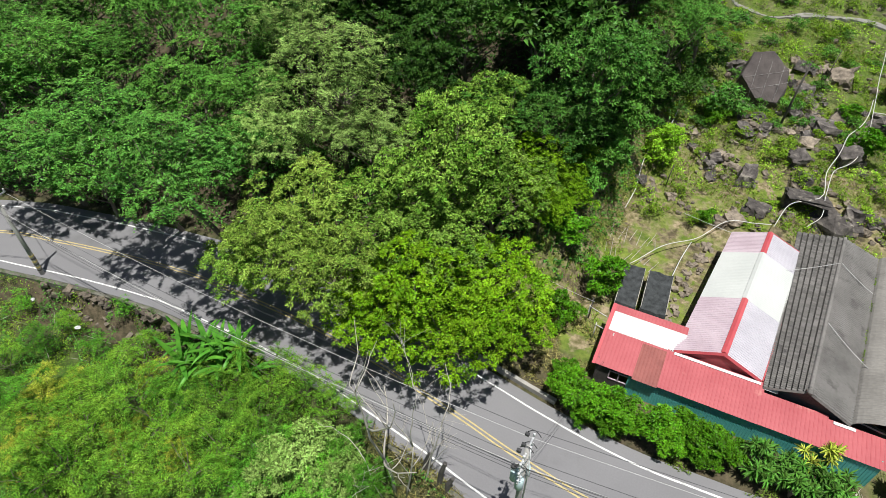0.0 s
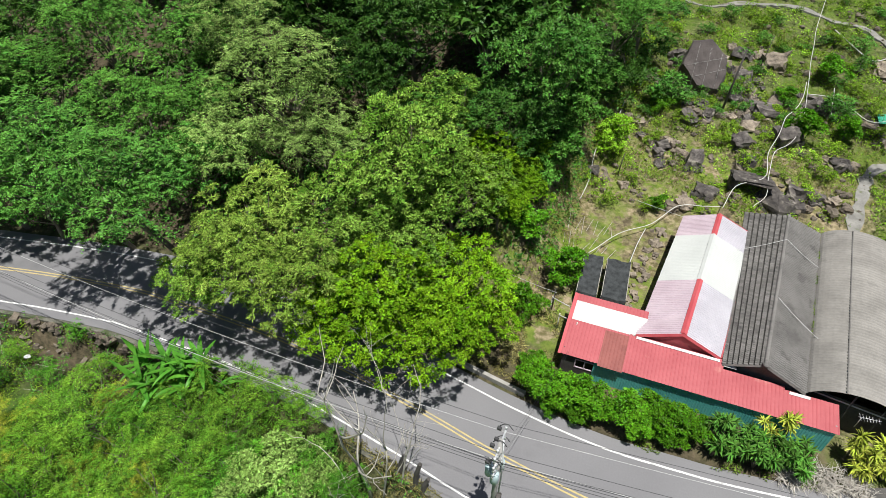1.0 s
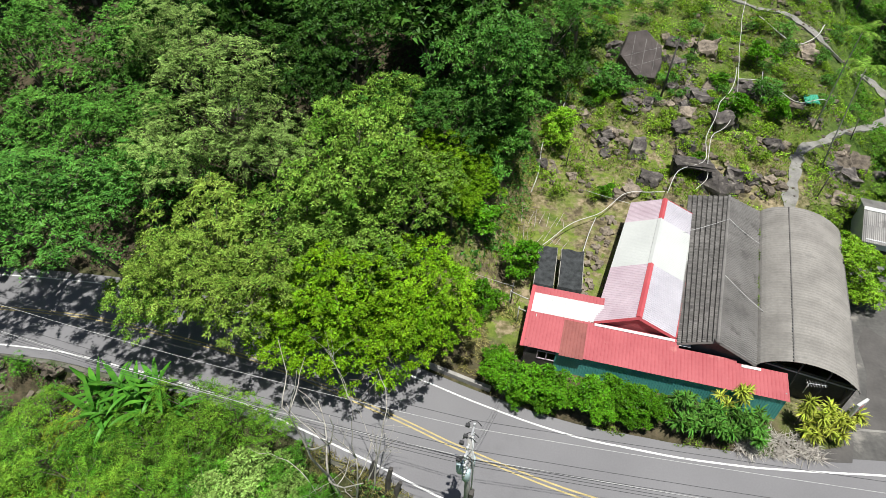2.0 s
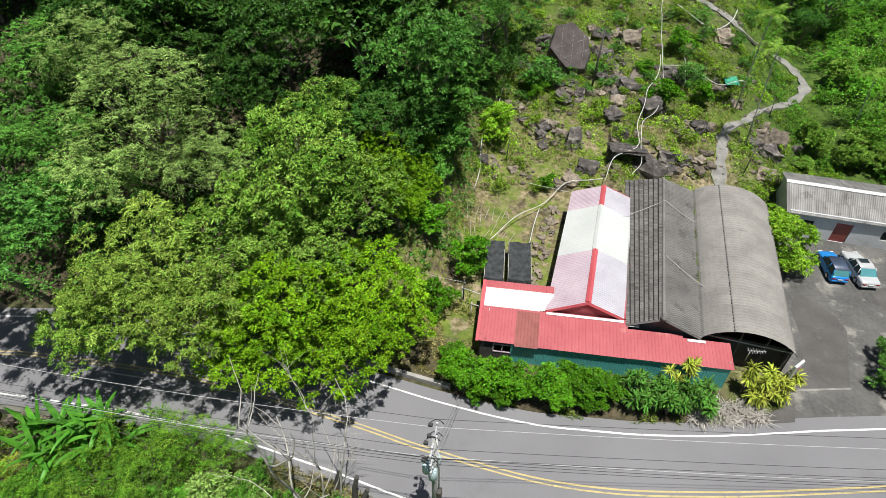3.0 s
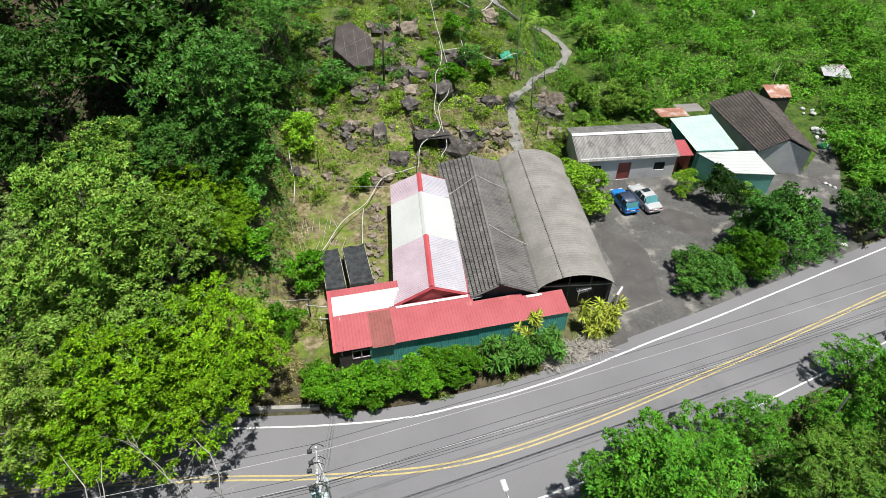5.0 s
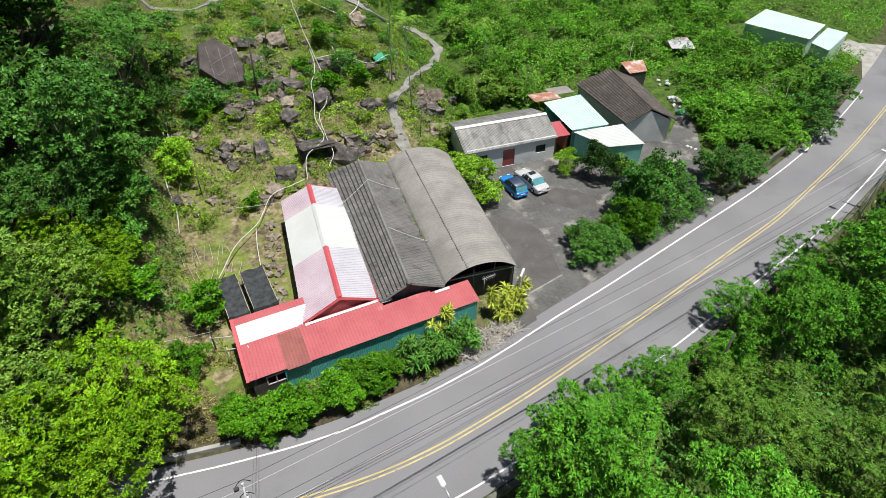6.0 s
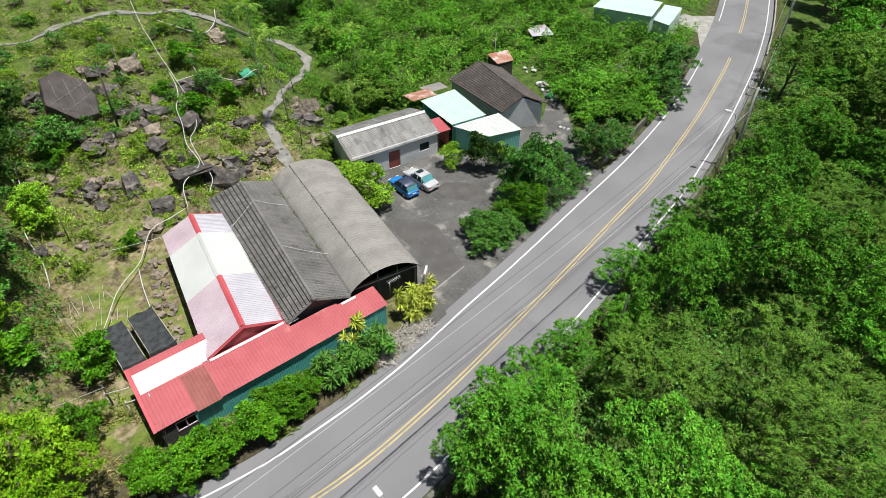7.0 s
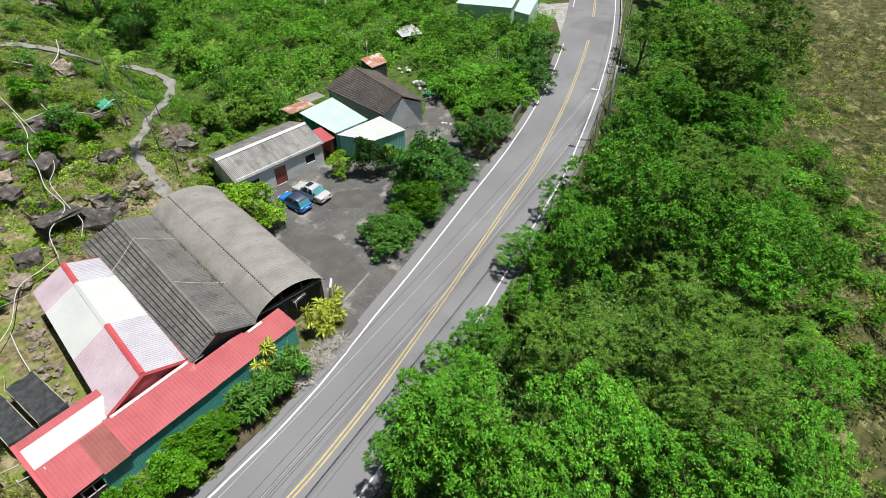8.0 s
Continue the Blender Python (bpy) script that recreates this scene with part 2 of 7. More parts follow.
DARK_TILE = material("dark_brown_tile", ((0.065, 0.055, 0.048), (0.12, 0.10, 0.09)), rough=0.9, scale=0.6, fine=7, bump=0.4, spread=0.2, island=0.2)
SLATE = material("grey_black_sheet", ((0.12, 0.115, 0.108), (0.19, 0.182, 0.172)), rough=0.92, scale=0.5, fine=6, bump=0.4, spread=0.18, stain=((0.085, 0.08, 0.075), 0.7, 0.58))
RENDERED = material("grey_white_render", ((0.50, 0.51, 0.52), (0.66, 0.67, 0.67)), rough=0.9, scale=0.5, fine=5, bump=0.2, stain=((0.36, 0.36, 0.35), 0.6, 0.6))
DARK_WALL = material("dark_boards", ((0.045, 0.042, 0.038), (0.09, 0.085, 0.075)), rough=0.9, scale=1, fine=8, bump=0.3)
RED_DOOR = material("red_painted_wood", ((0.22, 0.05, 0.045), (0.30, 0.075, 0.06)), rough=0.6, scale=1, fine=8, bump=0.1)
RUST = material("rusty_sheet", ((0.30, 0.12, 0.07), (0.48, 0.27, 0.20)), rough=0.8, scale=0.9, fine=5, bump=0.2, stain=((0.55, 0.50, 0.47), 0.9, 0.52))
SHADE_NET = material("black_shade_net", ((0.016, 0.018, 0.019), (0.060, 0.066, 0.068)), rough=0.9, scale=2.2, fine=12, bump=0.3)
POLE = material("concrete_pole", ((0.33, 0.32, 0.30), (0.45, 0.44, 0.42)), rough=0.85, scale=1, fine=9, bump=0.2)
DARK_POLE = material("dark_pole", ((0.06, 0.055, 0.05), (0.11, 0.10, 0.09)), rough=0.85, scale=1, fine=9, bump=0.2)
STEEL = material("galvanised_steel", ((0.50, 0.51, 0.52), (0.65, 0.66, 0.67)), rough=0.45, metal=0.7, scale=2, fine=12, bump=0.05)
CABLE = material("black_cable", ((0.03, 0.03, 0.032), (0.05, 0.05, 0.052)), rough=0.6, scale=2, fine=12, bump=0)
PALE_CABLE = material("pale_cable", ((0.45, 0.45, 0.44), (0.60, 0.60, 0.58)), rough=0.6, scale=2, fine=12, bump=0)
HOSE = material("white_hose", ((0.50, 0.49, 0.46), (0.64, 0.63, 0.60)), rough=0.6, scale=2, fine=12, bump=0.05)
CERAMIC = material("insulator", ((0.62, 0.64, 0.64), (0.74, 0.75, 0.75)), rough=0.3, scale=2, fine=12, bump=0)
BLUE_GREY = material("transformer_paint", ((0.40, 0.52, 0.53), (0.50, 0.62, 0.63)), rough=0.5, scale=2, fine=10, bump=0.05)
GLASS = material("dark_window", ((0.02, 0.03, 0.03), (0.035, 0.045, 0.045)), rough=0.08, scale=1, fine=5, bump=0)
CAR_SILVER = material("silver_car_paint", ((0.50, 0.51, 0.51), (0.56, 0.57, 0.57)), rough=0.25, metal=0.15, scale=1, fine=30, bump=0)
CAR_BLUE = material("blue_car_paint", ((0.02, 0.23, 0.62), (0.03, 0.27, 0.70)), rough=0.25, metal=0.2, scale=1, fine=30, bump=0)
CAR_NAVY = material("faded_navy_paint", ((0.05, 0.07, 0.11), (0.08, 0.10, 0.15)), rough=0.4, metal=0.2, scale=1, fine=30, bump=0)
CAR_GLASS = material("car_glass", ((0.08, 0.26, 0.28), (0.10, 0.30, 0.32)), rough=0.05, scale=1, fine=5, bump=0, spec=1.0)
RUBBER = material("tyre_rubber", ((0.02, 0.02, 0.02), (0.035, 0.035, 0.035)), rough=0.9, scale=4, fine=20, bump=0.1)
LAMP_RED = material("tail_lamp", ((0.35, 0.02, 0.02), (0.42, 0.03, 0.03)), rough=0.2, scale=4, fine=20, bump=0)
PLASTIC_WHITE = material("white_plastic", ((0.42, 0.42, 0.41), (0.72, 0.72, 0.70)), rough=0.6, scale=3, fine=12, bump=0.1)
PLASTIC_GREEN = material("green_plastic", ((0.03, 0.30, 0.18), (0.05, 0.40, 0.25)), rough=0.5, scale=3, fine=12, bump=0.1)


# ---- mesh helpers ----
def mesh_of(name, verts, faces, mats, smooth=False):
    me = bpy.data.meshes.new(name)
    me.from_pydata([tuple(v) for v in verts], [], [tuple(f) for f in faces])
    for m in mats if isinstance(mats, (list, tuple)) else [mats]:
        me.materials.append(m)
    if smooth:
        me.polygons.foreach_set("use_smooth", [True] * len(me.polygons))
    me.update()
    return me


def thing(name, label, category, group="", at=None):
    ob = tagged(new(name), label, category, group)
    ob.empty_display_size = 0.3
    if at is not None:
        ob.matrix_world = at if isinstance(at, Matrix) else Matrix.Translation(at)
    return ob


def mpart(name, me, parent, label=""):
    ob = new(name, me)
    ob.parent = parent
    if label:
        ob["label"] = label
    return ob


def part(name, bm, mat, parent, label="", smooth=False):
    """Links a bmesh as one mesh object under a thing or a part, in the parent's own space."""
    me = bpy.data.meshes.new(name)
    bm.to_mesh(me)
    bm.free()
    me.materials.append(mat)
    if smooth:
        me.polygons.foreach_set("use_smooth", [True] * len(me.polygons))
    return mpart(name, me, parent, label)


def box(bm, lo, hi, bevel=0.0):
    """A box between two corners, its edges rounded off."""
    r = bmesh.ops.create_cube(bm, size=1)
    lo, hi = Vector(lo), Vector(hi)
    for v in r["verts"]:
        v.co = Vector([lo[i] + (v.co[i] + 0.5) * (hi[i] - lo[i]) for i in range(3)])
    if bevel:
        edges = list({e for v in r["verts"] for e in v.link_edges})
        bmesh.ops.bevel(bm, geom=edges, offset=bevel, segments=1, affect="EDGES")


def boxed(lo, hi, bevel=0.01):
    bm = bmesh.new()
    box(bm, lo, hi, bevel)
    return bm


def tube(points, radii, sides=8, caps=True):
    """Vertices and faces of a tube that follows the points."""
    p = np.array(points, float)
    r = np.broadcast_to(np.asarray(radii, float), (len(p),))
    d = np.gradient(p, axis=0)
    d /= np.linalg.norm(d, axis=1)[:, None] + 1e-9
    ref = np.where(np.abs(d[:, 2:3]) < 0.9, [[0, 0, 1.0]], [[1.0, 0, 0]])
    a = np.cross(d, ref)
    a /= np.linalg.norm(a, axis=1)[:, None] + 1e-9
    b = np.cross(d, a)
    w = np.arange(sides) * 2 * np.pi / sides
    v = p[:, None] + r[:, None, None] * (np.cos(w)[None, :, None] * a[:, None] + np.sin(w)[None, :, None] * b[:, None])
    f = [(i * sides + j, i * sides + (j + 1) % sides, (i + 1) * sides + (j + 1) % sides, (i + 1) * sides + j)
         for i in range(len(p) - 1) for j in range(sides)]
    if caps:
        f += [tuple(range(sides))[::-1], tuple((len(p) - 1) * sides + j for j in range(sides))]
    return v.reshape(-1, 3), f


def gather(pieces):
    verts, faces, k = [], [], 0
    for v, f in pieces:
        verts.append(np.asarray(v, float))
        faces += [tuple(i + k for i in q) for q in f]
        k += len(v)
    return np.concatenate(verts), faces


def sheet(a, b, c, d, pitch, height, rows=1, thick=0.02, profile="wave"):
    """A ribbed sheet over the corners a-b (along which the ribs repeat) and d-c (the far ends of the ribs)."""
    a, b, c, d = (np.array(q, float) for q in (a, b, c, d))
    n = max(2, int(round(np.linalg.norm(b - a) / pitch)))
    if profile == "wave":
        us = np.arange(n * 6 + 1) / (n * 6)
        hs = height * 0.5 * np.cos(np.arange(n * 6 + 1) * np.pi / 3)
    else:
        us = np.concatenate([(i + np.array([0, 0.62, 0.70, 0.86, 0.94])) / n for i in range(n)] + [[1.0]])
        hs = np.concatenate([np.array([0, 0, 1, 1, 0]) * height for i in range(n)] + [[0.0]])
    up = np.cross(b - a, d - a)
    up /= np.linalg.norm(up)
    up = up if up[2] > 0 or abs(up[2]) < 0.05 else -up
    vs = np.arange(rows + 1) / rows
    top = (a + us[:, None, None] * (b - a)) * (1 - vs)[None, :, None] + (d + us[:, None, None] * (c - d)) * vs[None, :, None] + (hs[:, None] * up)[:, None]
    m, k = len(us), rows + 1
    v = np.concatenate([top.reshape(-1, 3), (top - thick * up).reshape(-1, 3)])
    i, j = np.meshgrid(np.arange(m - 1), np.arange(rows), indexing="ij")
    q = (i * k + j).ravel()
    f = np.concatenate([np.stack([q, q + k, q + k + 1, q + 1], 1), np.stack([q, q + 1, q + k + 1, q + k], 1) + m * k])
    rim = [(x * k, (x + 1) * k) for x in range(m - 1)] + [((x + 1) * k + rows, x * k + rows) for x in range(m - 1)]
    rim += [(y + 1, y) for y in range(rows)] + [((m - 1) * k + y, (m - 1) * k + y + 1) for y in range(rows)]
    return v, [tuple(x) for x in f] + [(p, p + m * k, r + m * k, r) for p, r in rim]


def lerp(a, b, u):
    return np.array(a, float) * (1 - u) + np.array(b, float) * u


# ---- ground, road, walls along it ----
def land():
    xs = np.concatenate([np.linspace(-900, -130, 12), np.arange(-120, -62, 3.0), np.arange(-62, 112, 0.9), np.arange(112, 150, 3.0), np.linspace(170, 1500, 12)])
    ys = np.concatenate([np.linspace(-900, -70, 10), np.arange(-60, -6, 3.0), np.arange(-6, 76, 0.9), np.arange(76, 130, 2.5), np.linspace(150, 1700, 12)])
    X, Y = np.meshgrid(xs, ys, indexing="ij")
    Z = ground(X.ravel(), Y.ravel())
    v = np.stack([X.ravel(), Y.ravel(), Z], 1)
    n = len(ys)
    i, j = np.meshgrid(np.arange(len(xs) - 1), np.arange(n - 1), indexing="ij")
    q = (i * n + j).ravel()
    f = np.stack([q, q + n, q + n + 1, q + 1], 1)
    me = mesh_of("ground", v, f.tolist(), GROUND, True)
    # how bare, how dry and how lush the soil is
    d = off_road(v[:, 0], v[:, 1])
    col = np.ones((len(v), 4))
    forest = step(-6, -11, v[:, 0] - 0.12 * (v[:, 1] - 30)) * step(5, 6, d)
    garden = step(-10, -5, v[:, 0]) * step(30, 20, v[:, 0] - 0.15 * (v[:, 1] - 45)) * step(5, 7, d)
    garden = garden * (1 - 0.62 * step(57, 66, v[:, 1]))
    verge = np.maximum(step(7.5, 5.5, np.abs(d)), 0.8 * step(11.5, 8.5, d) * step(4, 5, d) * step(25, 28, v[:, 0]) * step(62, 56, v[:, 0]))
    far = step(-17, -25, d) * step(20, 30, v[:, 0])
    front = step(-8, -5, v[:, 0]) * step(20, 17, v[:, 0]) * step(31, 28, v[:, 1]) * step(4.5, 5, d)
    garden = garden * (1 - 0.8 * front)
    foot = step(-4.6, -5.2, d) * step(-10.5, -7.5, d) * step(-24, -28, v[:, 0])
    col[:, 0] = np.clip(forest + 0.7 * verge + front + foot, 0, 1)
    col[:, 1] = np.clip(garden, 0, 1)
    col[:, 2] = np.clip(far, 0, 1)
    att = me.color_attributes.new("cover", "FLOAT_COLOR", "POINT")
    att.data.foreach_set("color", col.ravel())
    return tagged(new("ground", me), "grassy hillside soil with bare earth and leaf litter", "ground", kind="structure")


def ground_material():
    m = bpy.data.materials.new("ground")
    m.use_nodes = True
    n, ln = m.node_tree.nodes, m.node_tree.links
    b = n["Principled BSDF"]
    b.inputs["Roughness"].default_value, b.inputs["Specular IOR Level"].default_value = 0.95, 0.2
    geo, att, sep = n.new("ShaderNodeNewGeometry"), n.new("ShaderNodeAttribute"), n.new("ShaderNodeSeparateColor")
    att.attribute_name = "cover"
    ln.new(att.outputs["Color"], sep.inputs[0])

    def noisy(scale, low, high, c0, c1):
        t, r = n.new("ShaderNodeTexNoise"), n.new("ShaderNodeValToRGB")
        t.inputs["Scale"].default_value, t.inputs["Detail"].default_value, t.inputs["Roughness"].default_value = scale, 8, 0.65
        ln.new(geo.outputs["Position"], t.inputs["Vector"])
        r.color_ramp.elements[0].position, r.color_ramp.elements[1].position = low, high
        r.color_ramp.elements[0].color, r.color_ramp.elements[1].color = (*c0, 1), (*c1, 1)
        ln.new(t.outputs[0], r.inputs[0])
        return r.outputs[0]

    def mix(fac, a, c):
        x = n.new("ShaderNodeMixRGB")
        ln.new(fac, x.inputs[0]), ln.new(a, x.inputs[1]), ln.new(c, x.inputs[2])
        return x.outputs[0]

    lush = noisy(0.9, 0.35, 0.65, (0.028, 0.062, 0.010), (0.105, 0.165, 0.030))
    tan = noisy(1.8, 0.40, 0.62, (0.13, 0.115, 0.05), (0.36, 0.29, 0.185))
    weedy = noisy(1.1, 0.36, 0.64, (0.075, 0.125, 0.016), (0.210, 0.260, 0.050))
    soil = noisy(1.3, 0.35, 0.65, (0.035, 0.034, 0.018), (0.12, 0.095, 0.06))
    dry = noisy(1.6, 0.38, 0.62, (0.10, 0.125, 0.03), (0.33, 0.275, 0.15))
    field = noisy(0.9, 0.38, 0.62, (0.036, 0.046, 0.014), (0.105, 0.100, 0.040))
    patch = noisy(0.22, 0.42, 0.55, (0, 0, 0), (1, 1, 1))
    patch2 = noisy(0.6, 0.50, 0.58, (0, 0, 0), (1, 1, 1))
    gard = mix(patch, tan, mix(patch2, weedy, dry))
    c = mix(sep.outputs[0], lush, soil)
    c = mix(sep.outputs[1], c, mix(patch2, gard, mix(patch, soil, tan)))
    c = mix(sep.outputs[2], c, mix(patch2, field, mix(patch, field, dry)))
    ln.new(c, b.inputs["Base Color"])
    t, rel = n.new("ShaderNodeTexNoise"), n.new("ShaderNodeBump")
    t.inputs["Scale"].default_value, t.inputs["Detail"].default_value = 3.0, 8
    ln.new(geo.outputs["Position"], t.inputs["Vector"])
    rel.inputs["Strength"].default_value, rel.inputs["Distance"].default_value = 0.9, 0.25
    ln.new(t.outputs[0], rel.inputs["Height"])
    ln.new(rel.outputs[0], b.inputs["Normal"])
    return m


GROUND = ground_material()
land()


def ribbon(name, left, right, z, mat, label, category, a=0, b=None, thick=0.05, kind="structure"):
    """A band along the road between two distances from its middle."""
    c, l = ROAD[a:b], ROAD_LEFT[a:b]
    # the upper lane widens a little round the bend
    near = (np.interp(c[:, 0], (-12, -8, -4, 0, 4, 7, 9, 12, 16, 20, 24, 30, 40, 50, 58, 68, 76, 88), (3.70, 3.60, 3.71, 3.80, 3.99, 4.17, 4.18, 4.09, 4.04, 4.11, 4.18, 4.07, 4.00, 3.95, 3.55, 3.35, 3.37, 3.65)) / 3.805)[:, None]
    p, q = c + l * (left * near if left > 0 else left), c + l * (right * near if right > 0 else right)
    k = len(c)
    v = [(*x, z) for x in p] + [(*x, z) for x in q] + [(*x, z - thick) for x in p] + [(*x, z - thick) for x in q]
    f = []
    for i in range(k - 1):
        f += [(i, k + i, k + i + 1, i + 1), (i, i + 1, 2 * k + i + 1, 2 * k + i), (k + i + 1, k + i, 3 * k + i, 3 * k + i + 1)]
    f += [(0, 2 * k, 3 * k, k), (k - 1, 2 * k - 1, 4 * k - 1, 3 * k - 1)]
    return tagged(new(name, mesh_of(name, v, f, mat)), label, category, kind=kind)


def at_x(x):
    return int(np.abs(ROAD[:, 0] - x).argmin())


ribbon("road", 4.75, -4.35, 0.0, ASPHALT, "worn grey asphalt two-lane mountain road", "road", thick=0.3)
ribbon("edge_line", 3.87, 3.74, 0.006, WHITE_PAINT, "white painted edge line on the asphalt", "road marking", at_x(-90), at_x(86.5), 0.004)
ribbon("edge_line", 3.87, 3.74, 0.006, WHITE_PAINT, "white painted edge line on the asphalt", "road marking", at_x(101), at_x(190), 0.004)
ribbon("edge_line", -3.49, -3.62, 0.006, WHITE_PAINT, "white painted edge line on the asphalt", "road marking", at_x(-90), at_x(190), 0.004)
for a, b in ((-90, 88), (96.5, 190)):
    for lo, hi in ((0.20, 0.09), (-0.08, -0.19)):
        ribbon("centre_line", lo, hi, 0.006, YELLOW_PAINT, "double yellow painted centre line", "road marking", at_x(a), at_x(b), 0.004)

# ---- houses ----
def roof_part(name, me_or_pieces, mat, parent, label=""):
    v, f = me_or_pieces
    return mpart(name, mesh_of(name, v, f, mat), parent, label)


def wall_between(name, a, b, z0, z1, thick, mat, parent, label="", openings=()):
    """A wall from a to b (plan), with openings given as (from, to, bottom, top) along it."""
    a, b = Vector((*a, 0)), Vector((*b, 0))
    along = (b - a).normalized()
    side = Vector((-along.y, along.x, 0))
    length = (b - a).length
    bm = bmesh.new()
    xs = sorted({0.0, length, *[o[0] for o in openings], *[o[1] for o in openings]})
    zs = sorted({z0, z1, *[o[2] for o in openings], *[o[3] for o in openings]})
    for x0, x1 in zip(xs, xs[1:]):
        for y0, y1 in zip(zs, zs[1:]):
            if any(o[0] < (x0 + x1) / 2 < o[1] and o[2] < (y0 + y1) / 2 < o[3] for o in openings):
                continue
            n0 = len(bm.verts)
            box(bm, (x0, -thick / 2, y0), (x1, thick / 2, y1))
    bmesh.ops.remove_doubles(bm, verts=bm.verts, dist=0.001)
    m = Matrix(((along.x, side.x, 0, a.x), (along.y, side.y, 0, a.y), (0, 0, 1, 0), (0, 0, 0, 1)))
    bm.transform(m)
    return part(name, bm, mat, parent, label)


def gable(name, a, b, z0, z1, zr, thick, mat, parent, peak=0.5):
    """A pentagonal end wall."""
    a, b = np.array(a, float), np.array(b, float)
    al = (b - a) / np.linalg.norm(b - a)
    s = np.array([-al[1], al[0]]) * thick / 2
    m = a + (b - a) * peak
    v, k = [], 5
    for sg in (-1, 1):
        v += [(*(a + sg * s), z0), (*(b + sg * s), z0), (*(b + sg * s), z1), (*(m + sg * s), zr), (*(a + sg * s), z1)]
    f = [(0, 1, 2, 3, 4), (9, 8, 7, 6, 5)] + [(i, i + 5, (i + 1) % 5 + 5, (i + 1) % 5) for i in range(5)]
    return mpart(name, mesh_of(name, v, f, mat), parent)


def pipe(name, points, r, mat, parent, label="", sides=8):
    v, f = tube(points, r, sides)
    return mpart(name, mesh_of(name, v, f, mat, True), parent, label)


# the red lean-to that runs along the road in front of the three roofs
def red_lean_to():
    h = thing("lean_to", "long lean-to with red ribbed roof and teal sheet walls", "building")
    fl, fr, bl = np.array((-0.42, 27.6, 2.4)), np.array((17.75, 26.75, 2.4)), np.array((-0.14, 33.0, 3.3))
    across, deep = fr - fl, bl - fl
    P = lambda u, w, z=0: tuple(fl + across * u + deep * w + np.array((0, 0, z)))
    W = 0.286
    for i, (u0, u1, w0, w1, mat, lab) in enumerate((
            (0, 0.152, 0, 0.56, RED, ""), (0.152, 0.246, -0.03, 0.53, MAROON, "dull dark red sheet"), (0.246, 0.60, -0.012, 0.575, RED, ""), (0.60, 0.815, -0.008, 0.44, RED, ""),
            (0.815, 0.995, 0, 0.395, RED, ""),
            (0.012, 0.30, 0.56, 0.88, WHITE_SHEET, "bleached white sheet"), (0.0, 0.012, 0.56, 1.0, RED_TRIM, ""), (0.012, 0.30, 0.88, 1.0, RED, ""),
            (0.152, 0.246, 0.53, 0.56, RED, ""))):
        roof_part("roof_sheet", sheet(P(u0, w0), P(u1, w0), P(u1, w1), P(u0, w1), 0.25, 0.012, 2, profile="rib"), mat, h, lab)
    roof_part("verge_trim", sheet(P(-0.004, -0.01, 0.03), P(0.008, -0.01, 0.03), P(0.008, 1.0, 0.03), P(-0.004, 1.0, 0.03), 0.3, 0.0), RED_TRIM, h)
    for u0, u1, w in ((0.272, 0.585, 0.520), (0.60, 0.645, 0.475), (0.83, 0.90, 0.345)):
        roof_part("flashing", sheet(P(u0, w, 0.05), P(u1, w, 0.05), P(u1, w + 0.035, 0.08), P(u0, w + 0.035, 0.08), 1.0, 0.0), WHITE_SHEET, h, "white flashing strip")
    wall_between("wall_frame", P(0.015, 0.035)[:2], P(0.985, 0.035)[:2], 0.0, 2.35, 0.08, DARK_WALL, h, "", ((1.0, 2.3, 1.2, 2.0),))
    a, b = np.array(P(0.14, 0.018)[:2]), np.array(P(0.985, 0.018)[:2])
    n = int(np.linalg.norm(b - a) / 0.9)
    for i in range(n):
        p, q = lerp(a, b, i / n), lerp(a, b, (i + 1) / n)
        roof_part("wall_sheet", sheet((*p, 0.1), (*q, 0.1), (*q, 2.38), (*p, 2.38), 0.18, 0.02, thick=0.01, profile="rib"), TEAL, h)
    o, q = np.array(P(0.015, 0.028)[:2]), np.array(P(0.985, 0.028)[:2])
    way = (q - o) / np.linalg.norm(q - o)
    for x0, x1, z0, z1 in ((0.95, 2.35, 1.15, 1.23), (0.95, 2.35, 1.97, 2.05), (0.95, 1.03, 1.23, 1.97), (2.27, 2.35, 1.23, 1.97), (1.61, 1.69, 1.23, 1.97)):
        wall_between("window_frame", o + way * x0, o + way * x1, z0, z1, 0.06, PINK, h, "faded pink window frame")
    wall_between("end_wall", P(0.015, 0.10)[:2], P(0.015, 0.95)[:2], 0.0, 2.5, 0.08, DARK_WALL, h)
    wall_between("end_wall", P(0.985, 0.10)[:2], P(0.985, 0.42)[:2], 0.0, 2.5, 0.08, TEAL, h)
    return h


red_lean_to()


def trim_line(name, a, b, w, t, mat, parent, label=""):
    a, b = np.array(a, float), np.array(b, float)
    d = (b - a) / np.linalg.norm(b - a)
    s = np.cross(d, (0, 0, 1))
    s /= np.linalg.norm(s)
    v = [tuple(p + s * w * k + np.array((0, 0, z))) for p in (a, b) for k, z in ((-1, -t), (0, 0.04), (1, -t), (0, -t - 0.06))]
    f = [(0, 1, 5, 4), (1, 2, 6, 5), (2, 3, 7, 6), (3, 0, 4, 7), (3, 2, 1, 0), (4, 5, 6, 7)]
    return mpart(name, mesh_of(name, v, f, mat), parent, label)


